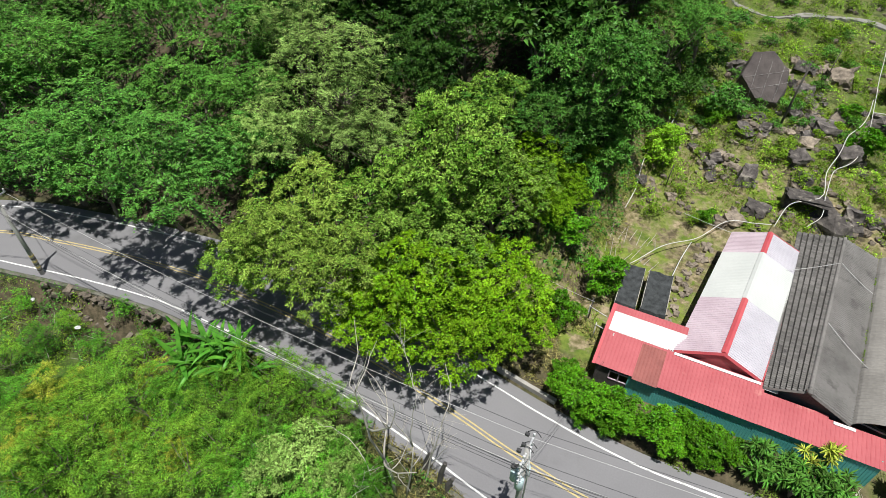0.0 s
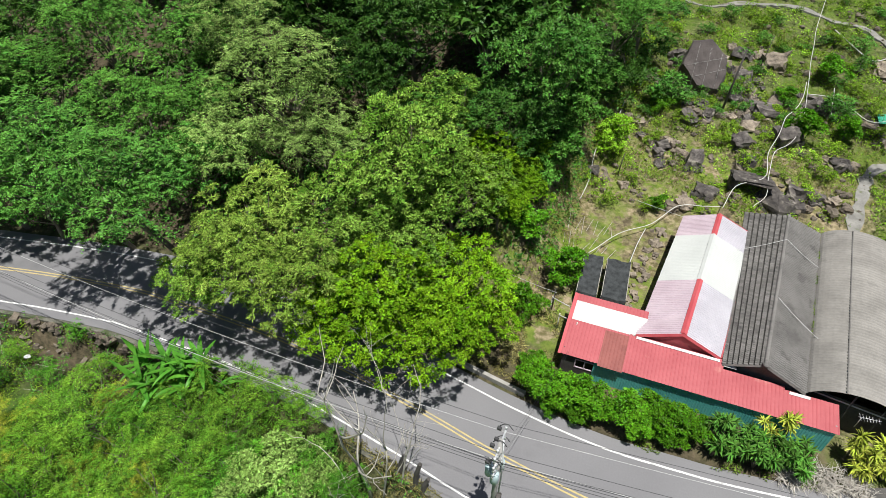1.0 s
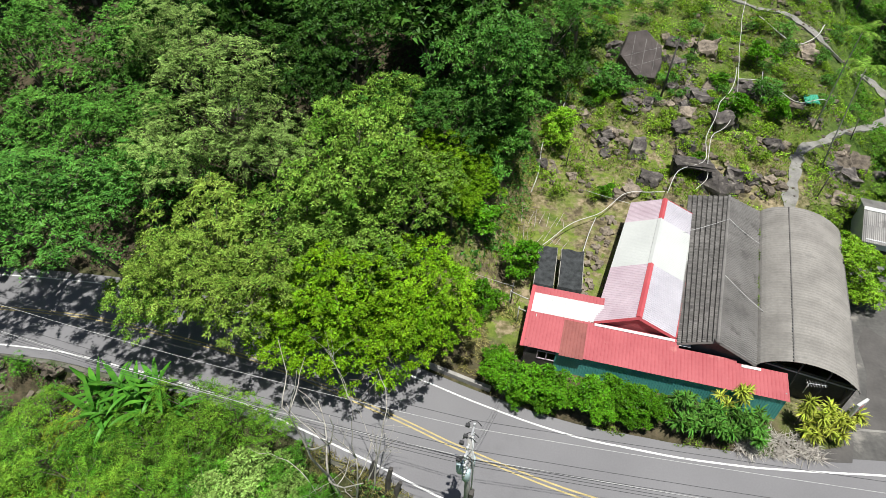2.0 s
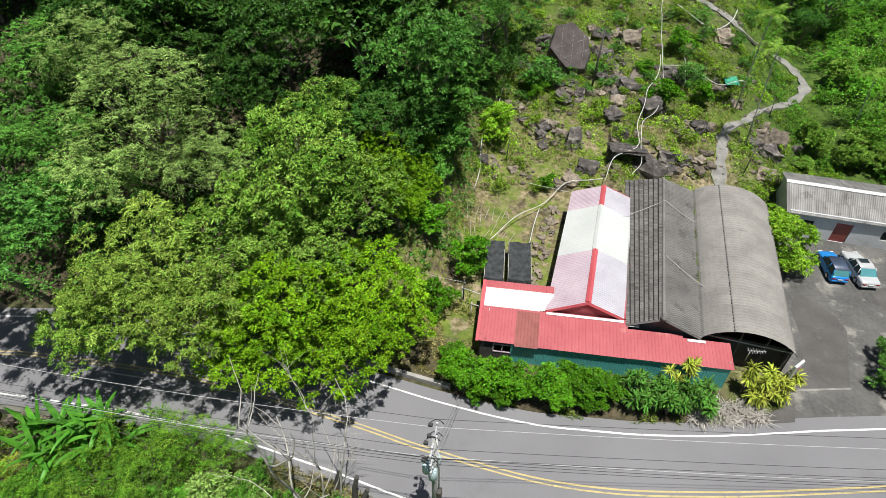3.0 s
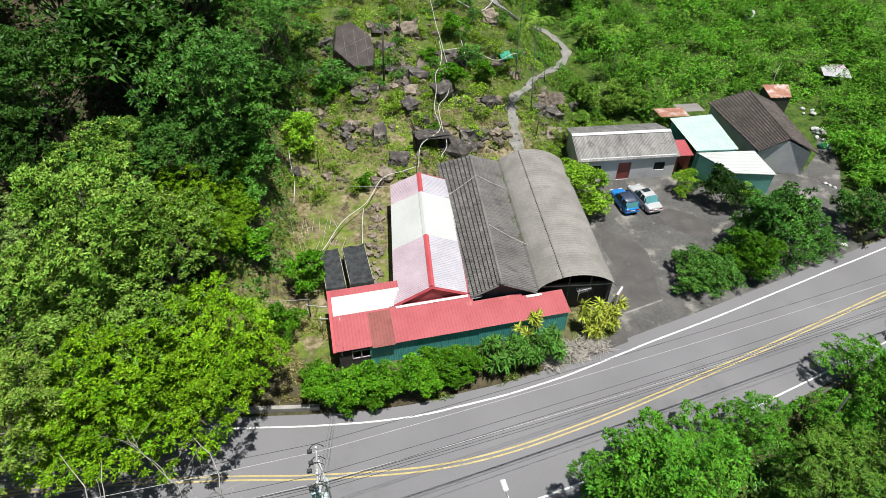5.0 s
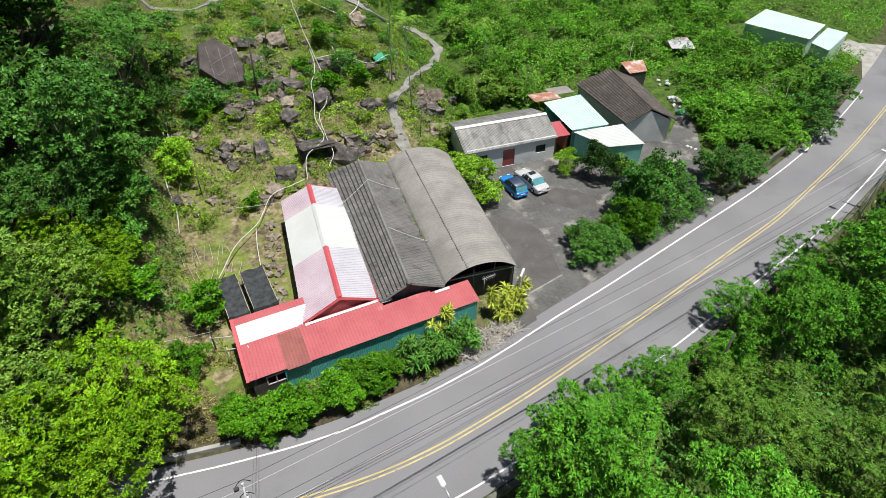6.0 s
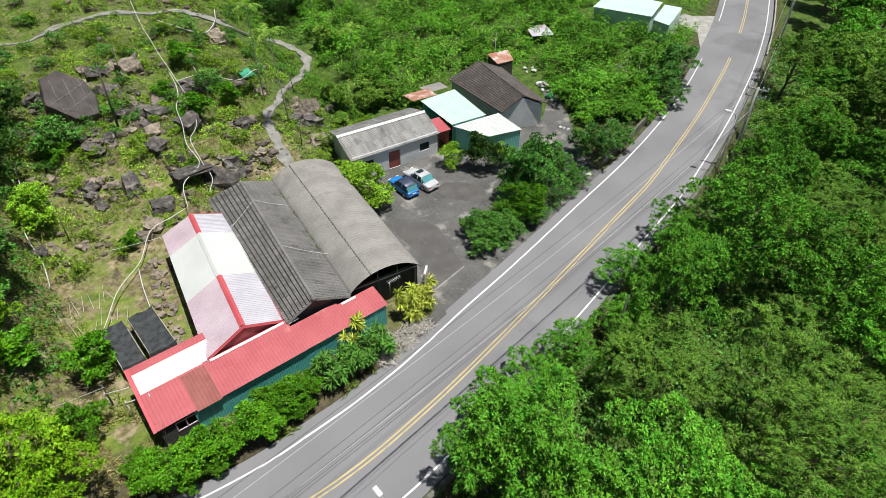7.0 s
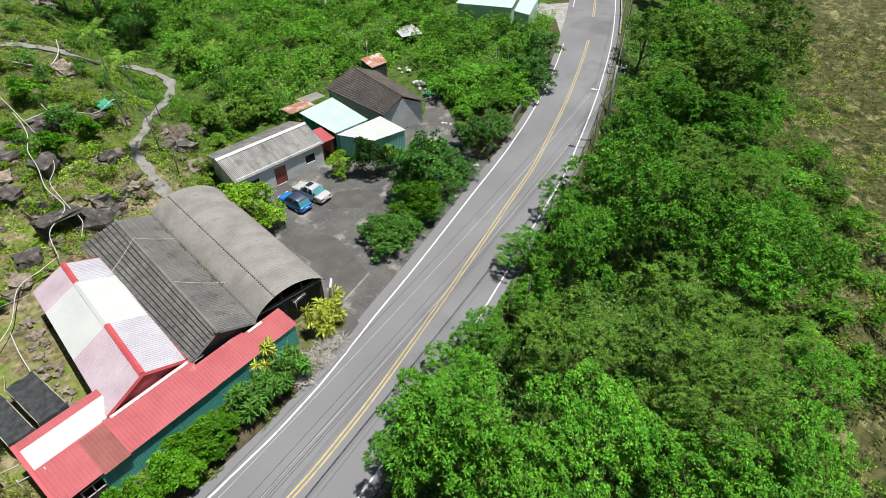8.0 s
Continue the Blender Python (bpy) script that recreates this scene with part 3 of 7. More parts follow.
def white_house():
    h = thing("house", "low house with a red-edged pink and white ribbed metal roof", "house")
    LB, LF, RB_, RF = (7.47, 45.96, 2.98), (4.59, 30.52, 2.98), (10.21, 45.50, 4.21), (7.60, 30.52, 4.21)
    EB, EF = (13.15, 45.19, 2.98), (10.39, 30.26, 2.98)
    bands = ((0.0, 0.40, PINK, LILAC), (0.40, 0.80, WHITE_SHEET, WHITE_SHEET), (0.80, 1.0, PINK, LILAC))
    for u0, u1, ml, mr in bands:
        roof_part("roof_sheet", sheet(lerp(LF, LB, u0), lerp(LF, LB, u1), lerp(RF, RB_, u1), lerp(RF, RB_, u0), 0.21, 0.035 if ml is PINK else 0.010, 1, profile="rib"), ml, h)
        roof_part("roof_sheet", sheet(lerp(RF, RB_, u0), lerp(RF, RB_, u1), lerp(EF, EB, u1), lerp(EF, EB, u0), 0.21, 0.035 if mr is LILAC else 0.010, 1, profile="rib"), mr, h)
        if ml is PINK:
            trim_line("ridge_cap", lerp(RF, RB_, u0) + (0, 0, 0.07), lerp(RF, RB_, u1) + (0, 0, 0.07), 0.22, 0.09, RED_TRIM, h, "red ridge cap")
        else:
            trim_line("ridge_cap", lerp(RF, RB_, u0) + (0, 0, 0.06), lerp(RF, RB_, u1) + (0, 0, 0.06), 0.24, 0.09, WHITE_SHEET, h)
    for a, b in ((LF, RF), (RF, EF)):
        trim_line("barge_board", np.array(a) + (0, -0.05, 0.03), np.array(b) + (0, -0.05, 0.03), 0.10, 0.16, RED_TRIM, h, "red barge board")
    trim_line("barge_board", np.array(RB_) + (0, 0.03, 0.03), np.array(EB) + (0, 0.03, 0.03), 0.06, 0.12, RED_TRIM, h)
    pipe("gutter", [np.array(EF) + (0.06, 0, -0.03), np.array(EB) + (0.06, 0, -0.03)], 0.06, RED_TRIM, h)
    gable("gable_wall", (4.75, 30.63), (10.25, 30.40), 0.0, 2.94, 4.12, 0.12, RED, h)
    gable("gable_wall", (7.65, 45.55), (12.85, 44.9), 0.0, 2.90, 4.06, 0.12, RENDERED, h)
    wall_between("side_wall", (4.9, 30.8), (7.65, 45.45), 0.0, 2.88, 0.12, RENDERED, h)
    wall_between("side_wall", (10.15, 30.6), (12.85, 44.85), 0.0, 2.88, 0.12, RENDERED, h)
    return h


white_house()


def tiled(parent, a, b, c, d, rows, cols, mat, single=True, gap=0.06, course=None):
    """Courses of slightly arched tiles over a slope, with open joints above an underlay coloured dark for the shade
    between them; single: each tile a part of its own.
    """
    # the underlay's dark colour supplies the shadow lines between the courses
    roof_part("underlay", sheet(a, b, c, d, 0.5, 0.0, 1, 0.03), DARK_WALL, parent, "underlay coloured dark for joint shade")
    a, b, c, d = (np.array(q, float) for q in (a, b, c, d))
    up = np.cross(b - a, d - a)
    up = up / np.linalg.norm(up) * np.sign(up[2])
    rng = np.random.default_rng(rows * cols)
    wide, high = np.linalg.norm(b - a) / cols, np.linalg.norm(d - a) / rows
    gu, gw = gap / wide, (course or gap * 1.3) / high
    pieces = []
    for j in range(rows):
        for i in range(cols):
            v = []
            for u in (i + gu * 0.5, i + 0.3, i + 0.7, i + 1 - gu * 0.5):
                arch = min(0.06, 0.2 * wide) if u in (i + 0.3, i + 0.7) else 0.0
                for w in (j + gw * 0.5, j + 1.0 - gw * 0.5):
                    lip = 0.075 if w < j + 0.5 else 0.02
                    p = lerp(lerp(a, b, u / cols), lerp(d, c, u / cols), w / rows) + up * (0.02 + lip + arch + rng.uniform(-0.008, 0.008))
                    v.append(p)
            v += [p - up * 0.035 for p in v[:8]]
            f = [(0, 2, 3, 1), (2, 4, 5, 3), (4, 6, 7, 5), (8, 10, 2, 0), (10, 12, 4, 2), (12, 14, 6, 4), (1, 3, 11, 9), (3, 5, 13, 11), (5, 7, 15, 13), (0, 1, 9, 8), (7, 6, 14, 15)]
            if single and i * rows + j < 300:
                roof_part("roof_tile", (v, f), mat, parent)
            else:
                pieces.append((np.array(v), f))
    if pieces:
        tagged(roof_part("roof_tiles", gather(pieces), mat, parent), kind="stuff")


def black_house():
    h = thing("house", "old house with weathered black tiled gable roof", "house")
    LB, LF, TB, TF = (12.73, 48.43, 2.87), (10.50, 29.80, 2.87), (15.84, 47.17, 4.19), (12.83, 29.39, 4.19)
    VB, VF = (18.84, 47.27, 2.87), (15.71, 28.99, 2.87)
    tiled(h, LF, LB, TB, TF, 8, 92, BLACK_ROOF, True, 0.03, 0.11)
    tiled(h, VF, VB, TB, TF, 7, 92, SLATE, False, 0.03, 0.05)
    v, f = tube([lerp(TF, TB, u) + (0, 0, 0.07 + 0.02 * math.sin(40 * u)) for u in np.linspace(0, 1, 30)], 0.13, 8)
    mpart("ridge_tile", mesh_of("ridge_tile", v, f, BLACK_ROOF), h)
    part("ridge_knob", boxed((12.62, 29.2, 4.15), (13.02, 29.6, 4.45), 0.09), BLACK_ROOF, h)
    for a, b in ((LF, TF), (VF, TF)):
        trim_line("barge_board", np.array(a) + (0, -0.02, 0.06), np.array(b) + (0, -0.02, 0.06), 0.07, 0.12, BLACK_ROOF, h)
    gable("gable_wall", (10.85, 30.1), (15.5, 29.4), 0.0, 2.80, 4.02, 0.15, GREY_BOARDS, h)
    gable("gable_wall", (13.05, 47.8), (18.5, 46.9), 0.0, 2.80, 4.02, 0.15, RENDERED, h)
    wall_between("side_wall", (15.5, 29.5), (18.5, 46.8), 0.0, 2.8, 0.15, RENDERED, h)
    return h


black_house()


def arched_shed():
    h = thing("shed", "open-fronted shed with an arched grey cement sheet roof", "shed")
    A, B, C, D = np.array((15.76, 29.04, 2.92)), np.array((18.89, 47.22, 2.92)), np.array((25.15, 45.40, 2.87)), np.array((22.02, 27.93, 2.87))
    seg, rows = 16, 20
    arc = [(0.5 - 0.5 * math.cos(math.pi * k / seg * 0.9 + 0.157) / math.cos(0.157)) for k in range(seg + 1)]
    rise = lambda u: 1.45 * (1 - (2 * u - 1) ** 2) ** 0.75
    bumps = 3
    for i in range(rows):
        us = (i + np.linspace(0, 1.015, bumps * 8 + 1)) / rows
        lift = 0.05 * np.cos(np.arange(len(us)) * np.pi / 4) + 0.025 * np.linspace(0, 1, len(us))
        top = np.array([[lerp(lerp(A, B, u), lerp(D, C, u), w) + (0, 0, rise(w) + h0) for w in arc] for u, h0 in zip(us, lift)])
        m, k = top.shape[:2]
        v = np.concatenate([top.reshape(-1, 3), top.reshape(-1, 3) - (0, 0, 0.02)])
        ii, jj = np.meshgrid(np.arange(m - 1), np.arange(k - 1), indexing="ij")
        q = (ii * k + jj).ravel()
        f = [tuple(x) for x in np.concatenate([np.stack([q, q + 1, q + k + 1, q + k], 1), np.stack([q, q + k, q + k + 1, q + 1], 1) + m * k])]
        edge = [(x * k, (x + 1) * k) for x in range(m - 1)] + [((x + 1) * k + k - 1, x * k + k - 1) for x in range(m - 1)]
        edge += [(y + 1, y) for y in range(k - 1)] + [((m - 1) * k + y, (m - 1) * k + y + 1) for y in range(k - 1)]
        f += [(x, y, y + m * k, x + m * k) for x, y in edge]
        roof_part("roof_sheet", (v, f), CEMENT_ROOF, h)
    for w in (0.30, 0.985):
        pipe("seam_strip", [lerp(lerp(A, B, u), lerp(D, C, u), w) + (0, 0, rise(w) + 0.03) for u in np.linspace(0, 1, 12)], 0.05, BLACK_ROOF, h)
    wall_between("side_wall", D[:2] + (-0.35, 0.6), C[:2] + (-0.35, -0.3), 0.0, 2.75, 0.12, DARK_WALL, h)
    wall_between("back_wall", B[:2] + (0.3, -0.3), C[:2] + (-0.3, -0.3), 0.0, 2.85, 0.12, DARK_WALL, h)
    for u in (0.42, 0.7, 0.97):
        p = lerp(A, D, u)
        pipe("post", [(p[0], p[1] + 0.4, 0.0), (p[0], p[1] + 0.4, 2.85 + rise(u) - 0.1)], 0.06, DARK_POLE, h)
    pipe("tie_beam", [A + (0.2, 0.4, 0.0), D + (-0.2, 0.4, 0.0)], 0.05, STEEL, h)
    # dark boards added across the open front, standing in for the shade inside
    for k in range(6):
        w0, w1 = k / 6, (k + 1) / 6
        a, b = lerp(A, D, w0) + (0, 0.8, 0), lerp(A, D, w1) + (0, 0.8, 0)
        wall_between("shade_board", a[:2], b[:2], 0.0, 2.8, 0.05, DARK_WALL, h)
    return h


arched_shed()


def long_house():
    h = thing("house", "low white-walled house with grey cement sheet roof and red doors", "house")
    RL, RR = np.array((27.65, 48.9, 3.7)), np.array((38.35, 47.0, 3.7))
    FL, FR = np.array((26.95, 45.3, 2.6)), np.array((37.7, 43.6, 2.6))
    BL, BR = np.array((28.6, 52.0, 2.65)), np.array((38.75, 50.3, 2.65))
    n = 36
    for a, b, c, d in ((FL, FR, RR, RL), (BL, BR, RR, RL)):
        for j in range(2):
            for i in range(n):
                p = [lerp(lerp(a, b, u), lerp(d, c, u), w) for u, w in ((i / n, j / 2), ((i + 1.02) / n, j / 2), ((i + 1.02) / n, (j + 1.06) / 2), (i / n, (j + 1.06) / 2))]
                p[0], p[1] = p[0] + (0, 0, 0.03), p[1] + (0, 0, 0.03)
                roof_part("roof_sheet", sheet(*p, 0.3, 0.09, 1, 0.015), PALE_CEMENT, h)
    trim_line("ridge_cap", RL + (0, 0, 0.1), RR + (0, 0, 0.1), 0.28, 0.10, WHITE_SHEET, h, "white mortar ridge")
    a, b = FL[:2] + (0.35, 0.30), FR[:2] + (-0.15, 0.30)
    L = float(np.linalg.norm(b - a))
    wall_between("front_wall", a, b, -0.1, 2.75, 0.18, RENDERED, h, "", ((4.2, 5.6, 0.0, 2.1), (1.4, 2.4, 1.0, 1.9), (8.1, 9.3, 0.95, 1.9)))
    al = (b - a) / L
    nrm = np.array((al[1], -al[0]))
    for x0, x1, z0, z1, mat, name in ((4.25, 5.55, 0.0, 2.08, RED_DOOR, "door"), (1.42, 2.38, 1.02, 1.88, GLASS, "window"), (8.12, 9.28, 0.97, 1.88, GLASS, "window")):
        wall_between(name, a + al * x0, a + al * x1, z0, z1, 0.05, mat, h)
    gable("end_wall", a + al * 0.02 + (0, 0.1), (28.8, 51.5), -0.1, 2.6, 3.6, 0.18, RENDERED, h)
    gable("end_wall", b + (0, 0.1), (38.5, 49.8), -0.1, 2.6, 3.6, 0.18, RENDERED, h)
    wall_between("back_wall", (28.8, 51.5), (38.5, 49.8), -0.1, 2.6, 0.18, RENDERED, h)
    return h


long_house()


def mint_sheds():
    h = thing("annex", "annex with pale mint metal roof between two houses", "building")
    roof_part("roof_sheet", sheet((39.6, 43.7, 2.9), (44.1, 42.8, 2.9), (45.6, 49.9, 3.0), (40.5, 50.3, 3.0), 0.3, 0.03, 1, profile="rib"), MINT, h)
    wall_between("wall", (39.8, 43.85), (44.0, 42.95), 0, 2.85, 0.1, PALE_TEAL, h)
    wall_between("wall", (40.6, 49.9), (45.4, 49.5), 0, 2.9, 0.1, TEAL, h)
    h = thing("annex", "teal sheet-walled annex with white metal roof", "building")
    roof_part("roof_sheet", sheet((39.75, 43.8, 2.62), (41.35, 39.5, 2.55), (45.15, 38.1, 2.6), (45.75, 42.4, 2.7), 0.3, 0.03, 1, profile="rib"), WHITE_SHEET, h)
    for p, q in (((39.9, 43.4), (41.43, 39.62)), ((41.43, 39.62), (45.05, 38.23)), ((45.05, 38.23), (45.6, 42.2))):
        roof_part("wall_sheet", sheet((*p, 0), (*q, 0), (*q, 2.5), (*p, 2.5), 0.2, 0.02, thick=0.02, profile="rib"), PALE_TEAL, h)
    h = thing("porch", "red-painted sheet porch beside the white-walled house", "porch")
    roof_part("roof_sheet", sheet((37.9, 43.9, 2.45), (39.4, 43.6, 2.45), (39.9, 46.3, 2.7), (38.5, 46.6, 2.7), 0.25, 0.02, 1, profile="rib"), RED, h)
    wall_between("wall", (37.9, 44.4), (39.4, 44.1), 0, 2.4, 0.08, RED_DOOR, h, "", ((0.3, 1.1, 0.0, 2.0),))
    wall_between("wall", (39.45, 44.1), (39.8, 46.2), 0, 2.4, 0.08, RED_DOOR, h)


mint_sheds()


def tiled_house():
    h = thing("house", "grey-walled house with dark brown tiled gable roof", "house")
    TB, TF = np.array((51.5, 51.8, 4.2)), np.array((48.8, 41.4, 4.2))
    LB, LF = np.array((47.1, 52.7, 2.8)), np.array((45.9, 42.0, 2.8))
    EF, EB = np.array((51.6, 40.0, 2.8)), np.array((54.6, 50.6, 2.8))
    tiled(h, LF, LB, TB, TF, 13, 40, DARK_TILE, True, 0.04)
    tiled(h, EF, EB, TB, TF, 13, 40, DARK_TILE, False, 0.04)
    pipe("ridge_tile", [TF + (0, 0, 0.06), TB + (0, 0, 0.06)], 0.13, DARK_TILE, h)
    gable("gable_wall", LF[:2] + (0.4, 0.45), EF[:2] + (-0.35, 0.6), 0, 2.7, 4.0, 0.18, RENDERED, h)
    wall_between("side_wall", EF[:2] + (-0.35, 0.6), EB[:2] + (-0.35, -0.3), 0, 2.7, 0.18, RENDERED, h)
    wall_between("side_wall", LF[:2] + (0.4, 0.5), LB[:2] + (0.4, -0.3), 0, 2.7, 0.18, RENDERED, h)
    gable("gable_wall", LB[:2] + (0.4, -0.35), EB[:2] + (-0.35, -0.35), 0, 2.7, 4.0, 0.18, RENDERED, h)


tiled_house()


def far_houses():
    for k, (a, b, c, d, z, lab) in enumerate((((81.6, 56.6), (84.8, 47.8), (90.9, 49.9), (88.6, 58.5), 3.1, "long pale mint-roofed house beside the road bend"),
                                              ((84.6, 47.3), (84.4, 44.4), (91.8, 46.8), (91.0, 49.5), 2.8, "small pale mint-roofed shed beside the road"))):
        h = thing("house" if k == 0 else "shed", lab, "house" if k == 0 else "shed")
        roof_part("roof_sheet", sheet((*a, z), (*b, z), (*c, z + 0.3), (*d, z + 0.3), 0.4, 0.03, 1, profile="rib"), MINT, h)
        q = [lerp(p, np.mean([a, b, c, d], 0), 0.06) for p in (a, b, c, d)]
        for i in range(4):
            wall_between("wall", q[i], q[(i + 1) % 4], -0.3, z - 0.02, 0.15, MINT, h)


far_houses()

# ---- plants ----
def leaves(name, at, out, size, rng, mat, droop=0.3, tilt=0.7, slim=0.45, loose=0.66):
    """One mesh of single leaves: at, where they are joined on; out, which way their tuft faces; size, their lengths."""
    n = len(at)
    d = out + rng.normal(0, tilt * 0.55, (n, 3))
    d[:, 2] -= droop
    d /= np.linalg.norm(d, axis=1)[:, None]
    up = out * 0.35 + np.array((0, 0, 1.0)) + rng.normal(0, loose, (n, 3))
    s = np.cross(d, up)
    s /= np.linalg.norm(s, axis=1)[:, None] + 1e-9
    nrm = np.cross(s, d)
    L = size[:, None]
    w = L * slim * 0.5
    v = np.stack([at + s * w - nrm * L * 0.02, at + d * L - nrm * L * 0.12, at - s * w + nrm * L * 0.05], 1).reshape(-1, 3)
    me = bpy.data.meshes.new(name)
    me.vertices.add(3 * n)
    me.vertices.foreach_set("co", v.astype(np.float32).ravel())
    me.loops.add(3 * n)
    me.loops.foreach_set("vertex_index", np.arange(3 * n, dtype=np.int32))
    me.polygons.add(n)
    me.polygons.foreach_set("loop_start", np.arange(0, 3 * n, 3, dtype=np.int32))
    me.materials.append(mat)
    me.update(calc_edges=True)
    return me


def unit(rng, n):
    v = rng.normal(0, 1, (n, 3))
    return v / np.linalg.norm(v, axis=1)[:, None]


def crown(rng, R, flat, lobes, tufts, per, tuft_r, leaf, mat, droop, slim, pad=0.85, shade=0.06, skirt=-0.35, fronds=0):
    """A crown of radius R round the origin, made of lobes that carry tufts of leaves; returns the mesh and the lobes' middles.
    fronds: how many feathered sprays make up a tuft, each of leaflets in two rows; 0 for loose tufts."""
    c = unit(rng, lobes * 3)
    c = c[c[:, 2] > skirt][:lobes]
    lr = R * rng.uniform(0.15, 0.33, len(c))
    c = c * (R - lr * 0.9)[:, None] * (rng.uniform(0.70, 1.22, len(c)))[:, None]
    c[:, 2] *= flat
    c = np.vstack([c, [(0, 0, 0)]])
    lr = np.append(lr, R * 0.46)
    k = rng.choice(len(c), tufts * 5, p=lr ** 2 / (lr ** 2).sum())
    d = unit(rng, tufts * 5)
    d[:, 2] = np.where(d[:, 2] < -0.50, -d[:, 2] * 0.8, d[:, 2])
    p = c[k] + d * (lr[k] * rng.uniform(0.88, 1.06, len(k)))[:, None] * np.array((1, 1, pad))
    inside = np.min(np.linalg.norm((p[:, None] - c[None]) / np.array((1, 1, pad)), axis=2) / lr[None], axis=1)
    keep = (inside > 0.80)
    p, d = p[keep][:tufts], d[keep][:tufts]
    t = rng.uniform(0.7, 1.25, len(p)) * tuft_r
    if fronds:
        k = max(4, per // fronds)
        base, back = np.repeat(p, fronds, 0), np.repeat(d, fronds, 0)
        g = unit(rng, len(base)) * np.array((1, 1, 0.35)) + back * 0.75 + np.array((0, 0, 0.12))
        g /= np.linalg.norm(g, axis=1)[:, None]
        long = np.repeat(t, fronds) * rng.uniform(1.2, 2.0, len(base))
        side = np.cross(g, (0, 0, 1.0))
        side /= np.linalg.norm(side, axis=1)[:, None] + 1e-9
        u = np.tile((np.arange(k) // 2 + 0.6) / (k / 2), len(base))
        hand = np.tile(np.where(np.arange(k) % 2, 1.0, -1.0), len(base))
        G, S, L = np.repeat(g, k, 0), np.repeat(side, k, 0), np.repeat(long, k)
        at = np.repeat(base, k, 0) + G * (L * u)[:, None] - np.array((0, 0, 1.0)) * (droop * L * u * u)[:, None]
        out = S * hand[:, None] * 0.85 + G * 0.55 - np.array((0, 0, 1.0)) * (droop * u)[:, None]
        size = leaf * rng.uniform(0.75, 1.2, len(at)) * (1.15 - 0.6 * u)
        m = int(len(at) * shade)
        inner = unit(rng, m) * (R * rng.uniform(0.1, 0.8, m))[:, None] * np.array((1, 1, flat))
        at, out, size = np.vstack([at, inner]), np.vstack([out, unit(rng, m)]), np.append(size, np.full(m, leaf))
        return leaves("crown", at, out, size, rng, mat, 0.05, 0.3, slim, 0.3), c
    q, dq = np.repeat(p, per, 0), np.repeat(d, per, 0)
    o = unit(rng, len(q))
    o[:, 2] = np.abs(o[:, 2])
    spread = np.repeat(t, per) * rng.uniform(0.05, 1, len(q)) ** 0.6
    at = q + o * spread[:, None] * np.array((1, 1, 0.45)) - np.array((0, 0, 0.5)) * (spread ** 2 / tuft_r)[:, None]
    out = o * np.array((1, 1, 0.3)) + dq * 0.35
    m = int(len(q) * shade)
    inner = unit(rng, m) * (R * rng.uniform(0.1, 0.8, m))[:, None] * np.array((1, 1, flat))
    at, out = np.vstack([at, inner]), np.vstack([out, unit(rng, m)])
    size = leaf * rng.uniform(0.65, 1.3, len(at))
    return leaves("crown", at, out, size, rng, mat, droop, slim=slim), c


def limbs(rng, base, top, heads, r, lean=0.4, mat_sides=6):
    """A tapered trunk that forks into limbs towards the heads."""
    base, top = np.array(base, float), np.array(top, float)
    sway = rng.normal(0, lean * 0.3, (5, 3)) * np.array((1, 1, 0))
    sway[0] = 0
    pts = [lerp(base, top, u) + sway[i] * u for i, u in enumerate(np.linspace(0, 1, 5))]
    pieces = [tube(pts, np.linspace(r * 1.15, r * 0.6, 5), mat_sides)]
    for h in heads:
        s = pts[int(rng.integers(2, 5))]
        m = lerp(s, h, 0.5) + rng.normal(0, 0.25, 3)
        q = [lerp(s, m, 0), lerp(s, m, 0.55), m, lerp(m, h, 0.5), h]
        pieces.append(tube(q, np.linspace(r * 0.45, r * 0.07, 5), 5))
    return gather(pieces)


# kind: crown radius, middle height, flatness, lobes, tufts, leaves each, tuft radius, leaf, droop, slimness
KINDS = {
    "broad": (4.0, 6.5, 0.75, 34, 320, 36, 0.44, 0.225, 0.30, 0.52),
    "dark": (4.0, 6.0, 0.85, 32, 390, 32, 0.32, 0.21, 0.30, 0.62),
    "pale": (4.0, 7.0, 0.85, 30, 330, 36, 0.48, 0.24, 0.55, 0.32),
    "olive": (4.0, 5.2, 0.80, 34, 430, 30, 0.26, 0.21, 0.45, 0.42),
    "mid": (4.0, 5.5, 0.80, 34, 440, 30, 0.27, 0.175, 0.20, 0.62),
    "lime": (4.0, 4.6, 0.80, 34, 420, 37, 0.30, 0.16, 0.15, 0.70),
    "fern": (4.0, 5.8, 0.80, 34, 440, 30, 0.28, 0.18, 0.20, 0.62),
    "feather": (4.0, 5.6, 0.72, 24, 230, 50, 0.58, 0.23, 0.28, 0.40),
    "far": (4.0, 6.5, 0.85, 18, 130, 24, 0.66, 0.48, 0.25, 0.60),
    "bamboo": (2.2, 2.3, 1.15, 13, 165, 35, 0.34, 0.16, 0.42, 0.27),
    "bushy": (1.4, 1.25, 0.9, 20, 175, 28, 0.17, 0.115, 0.15, 0.62),
    "front": (1.4, 1.3, 0.75, 18, 210, 32, 0.19, 0.12, 0.10, 0.66),
    "hedge": (1.4, 1.2, 0.8, 10, 130, 30, 0.22, 0.145, 0.10, 0.68),
    "crop": (1.6, 0.9, 0.65, 9, 46, 22, 0.34, 0.21, 0.15, 0.55),
    "scrub": (1.2, 0.8, 0.7, 7, 36, 20, 0.30, 0.18, 0.15, 0.45),
}
# feathered sprays to a tuft
FRONDS = {"broad": 4, "pale": 4, "feather": 4, "bamboo": 5}
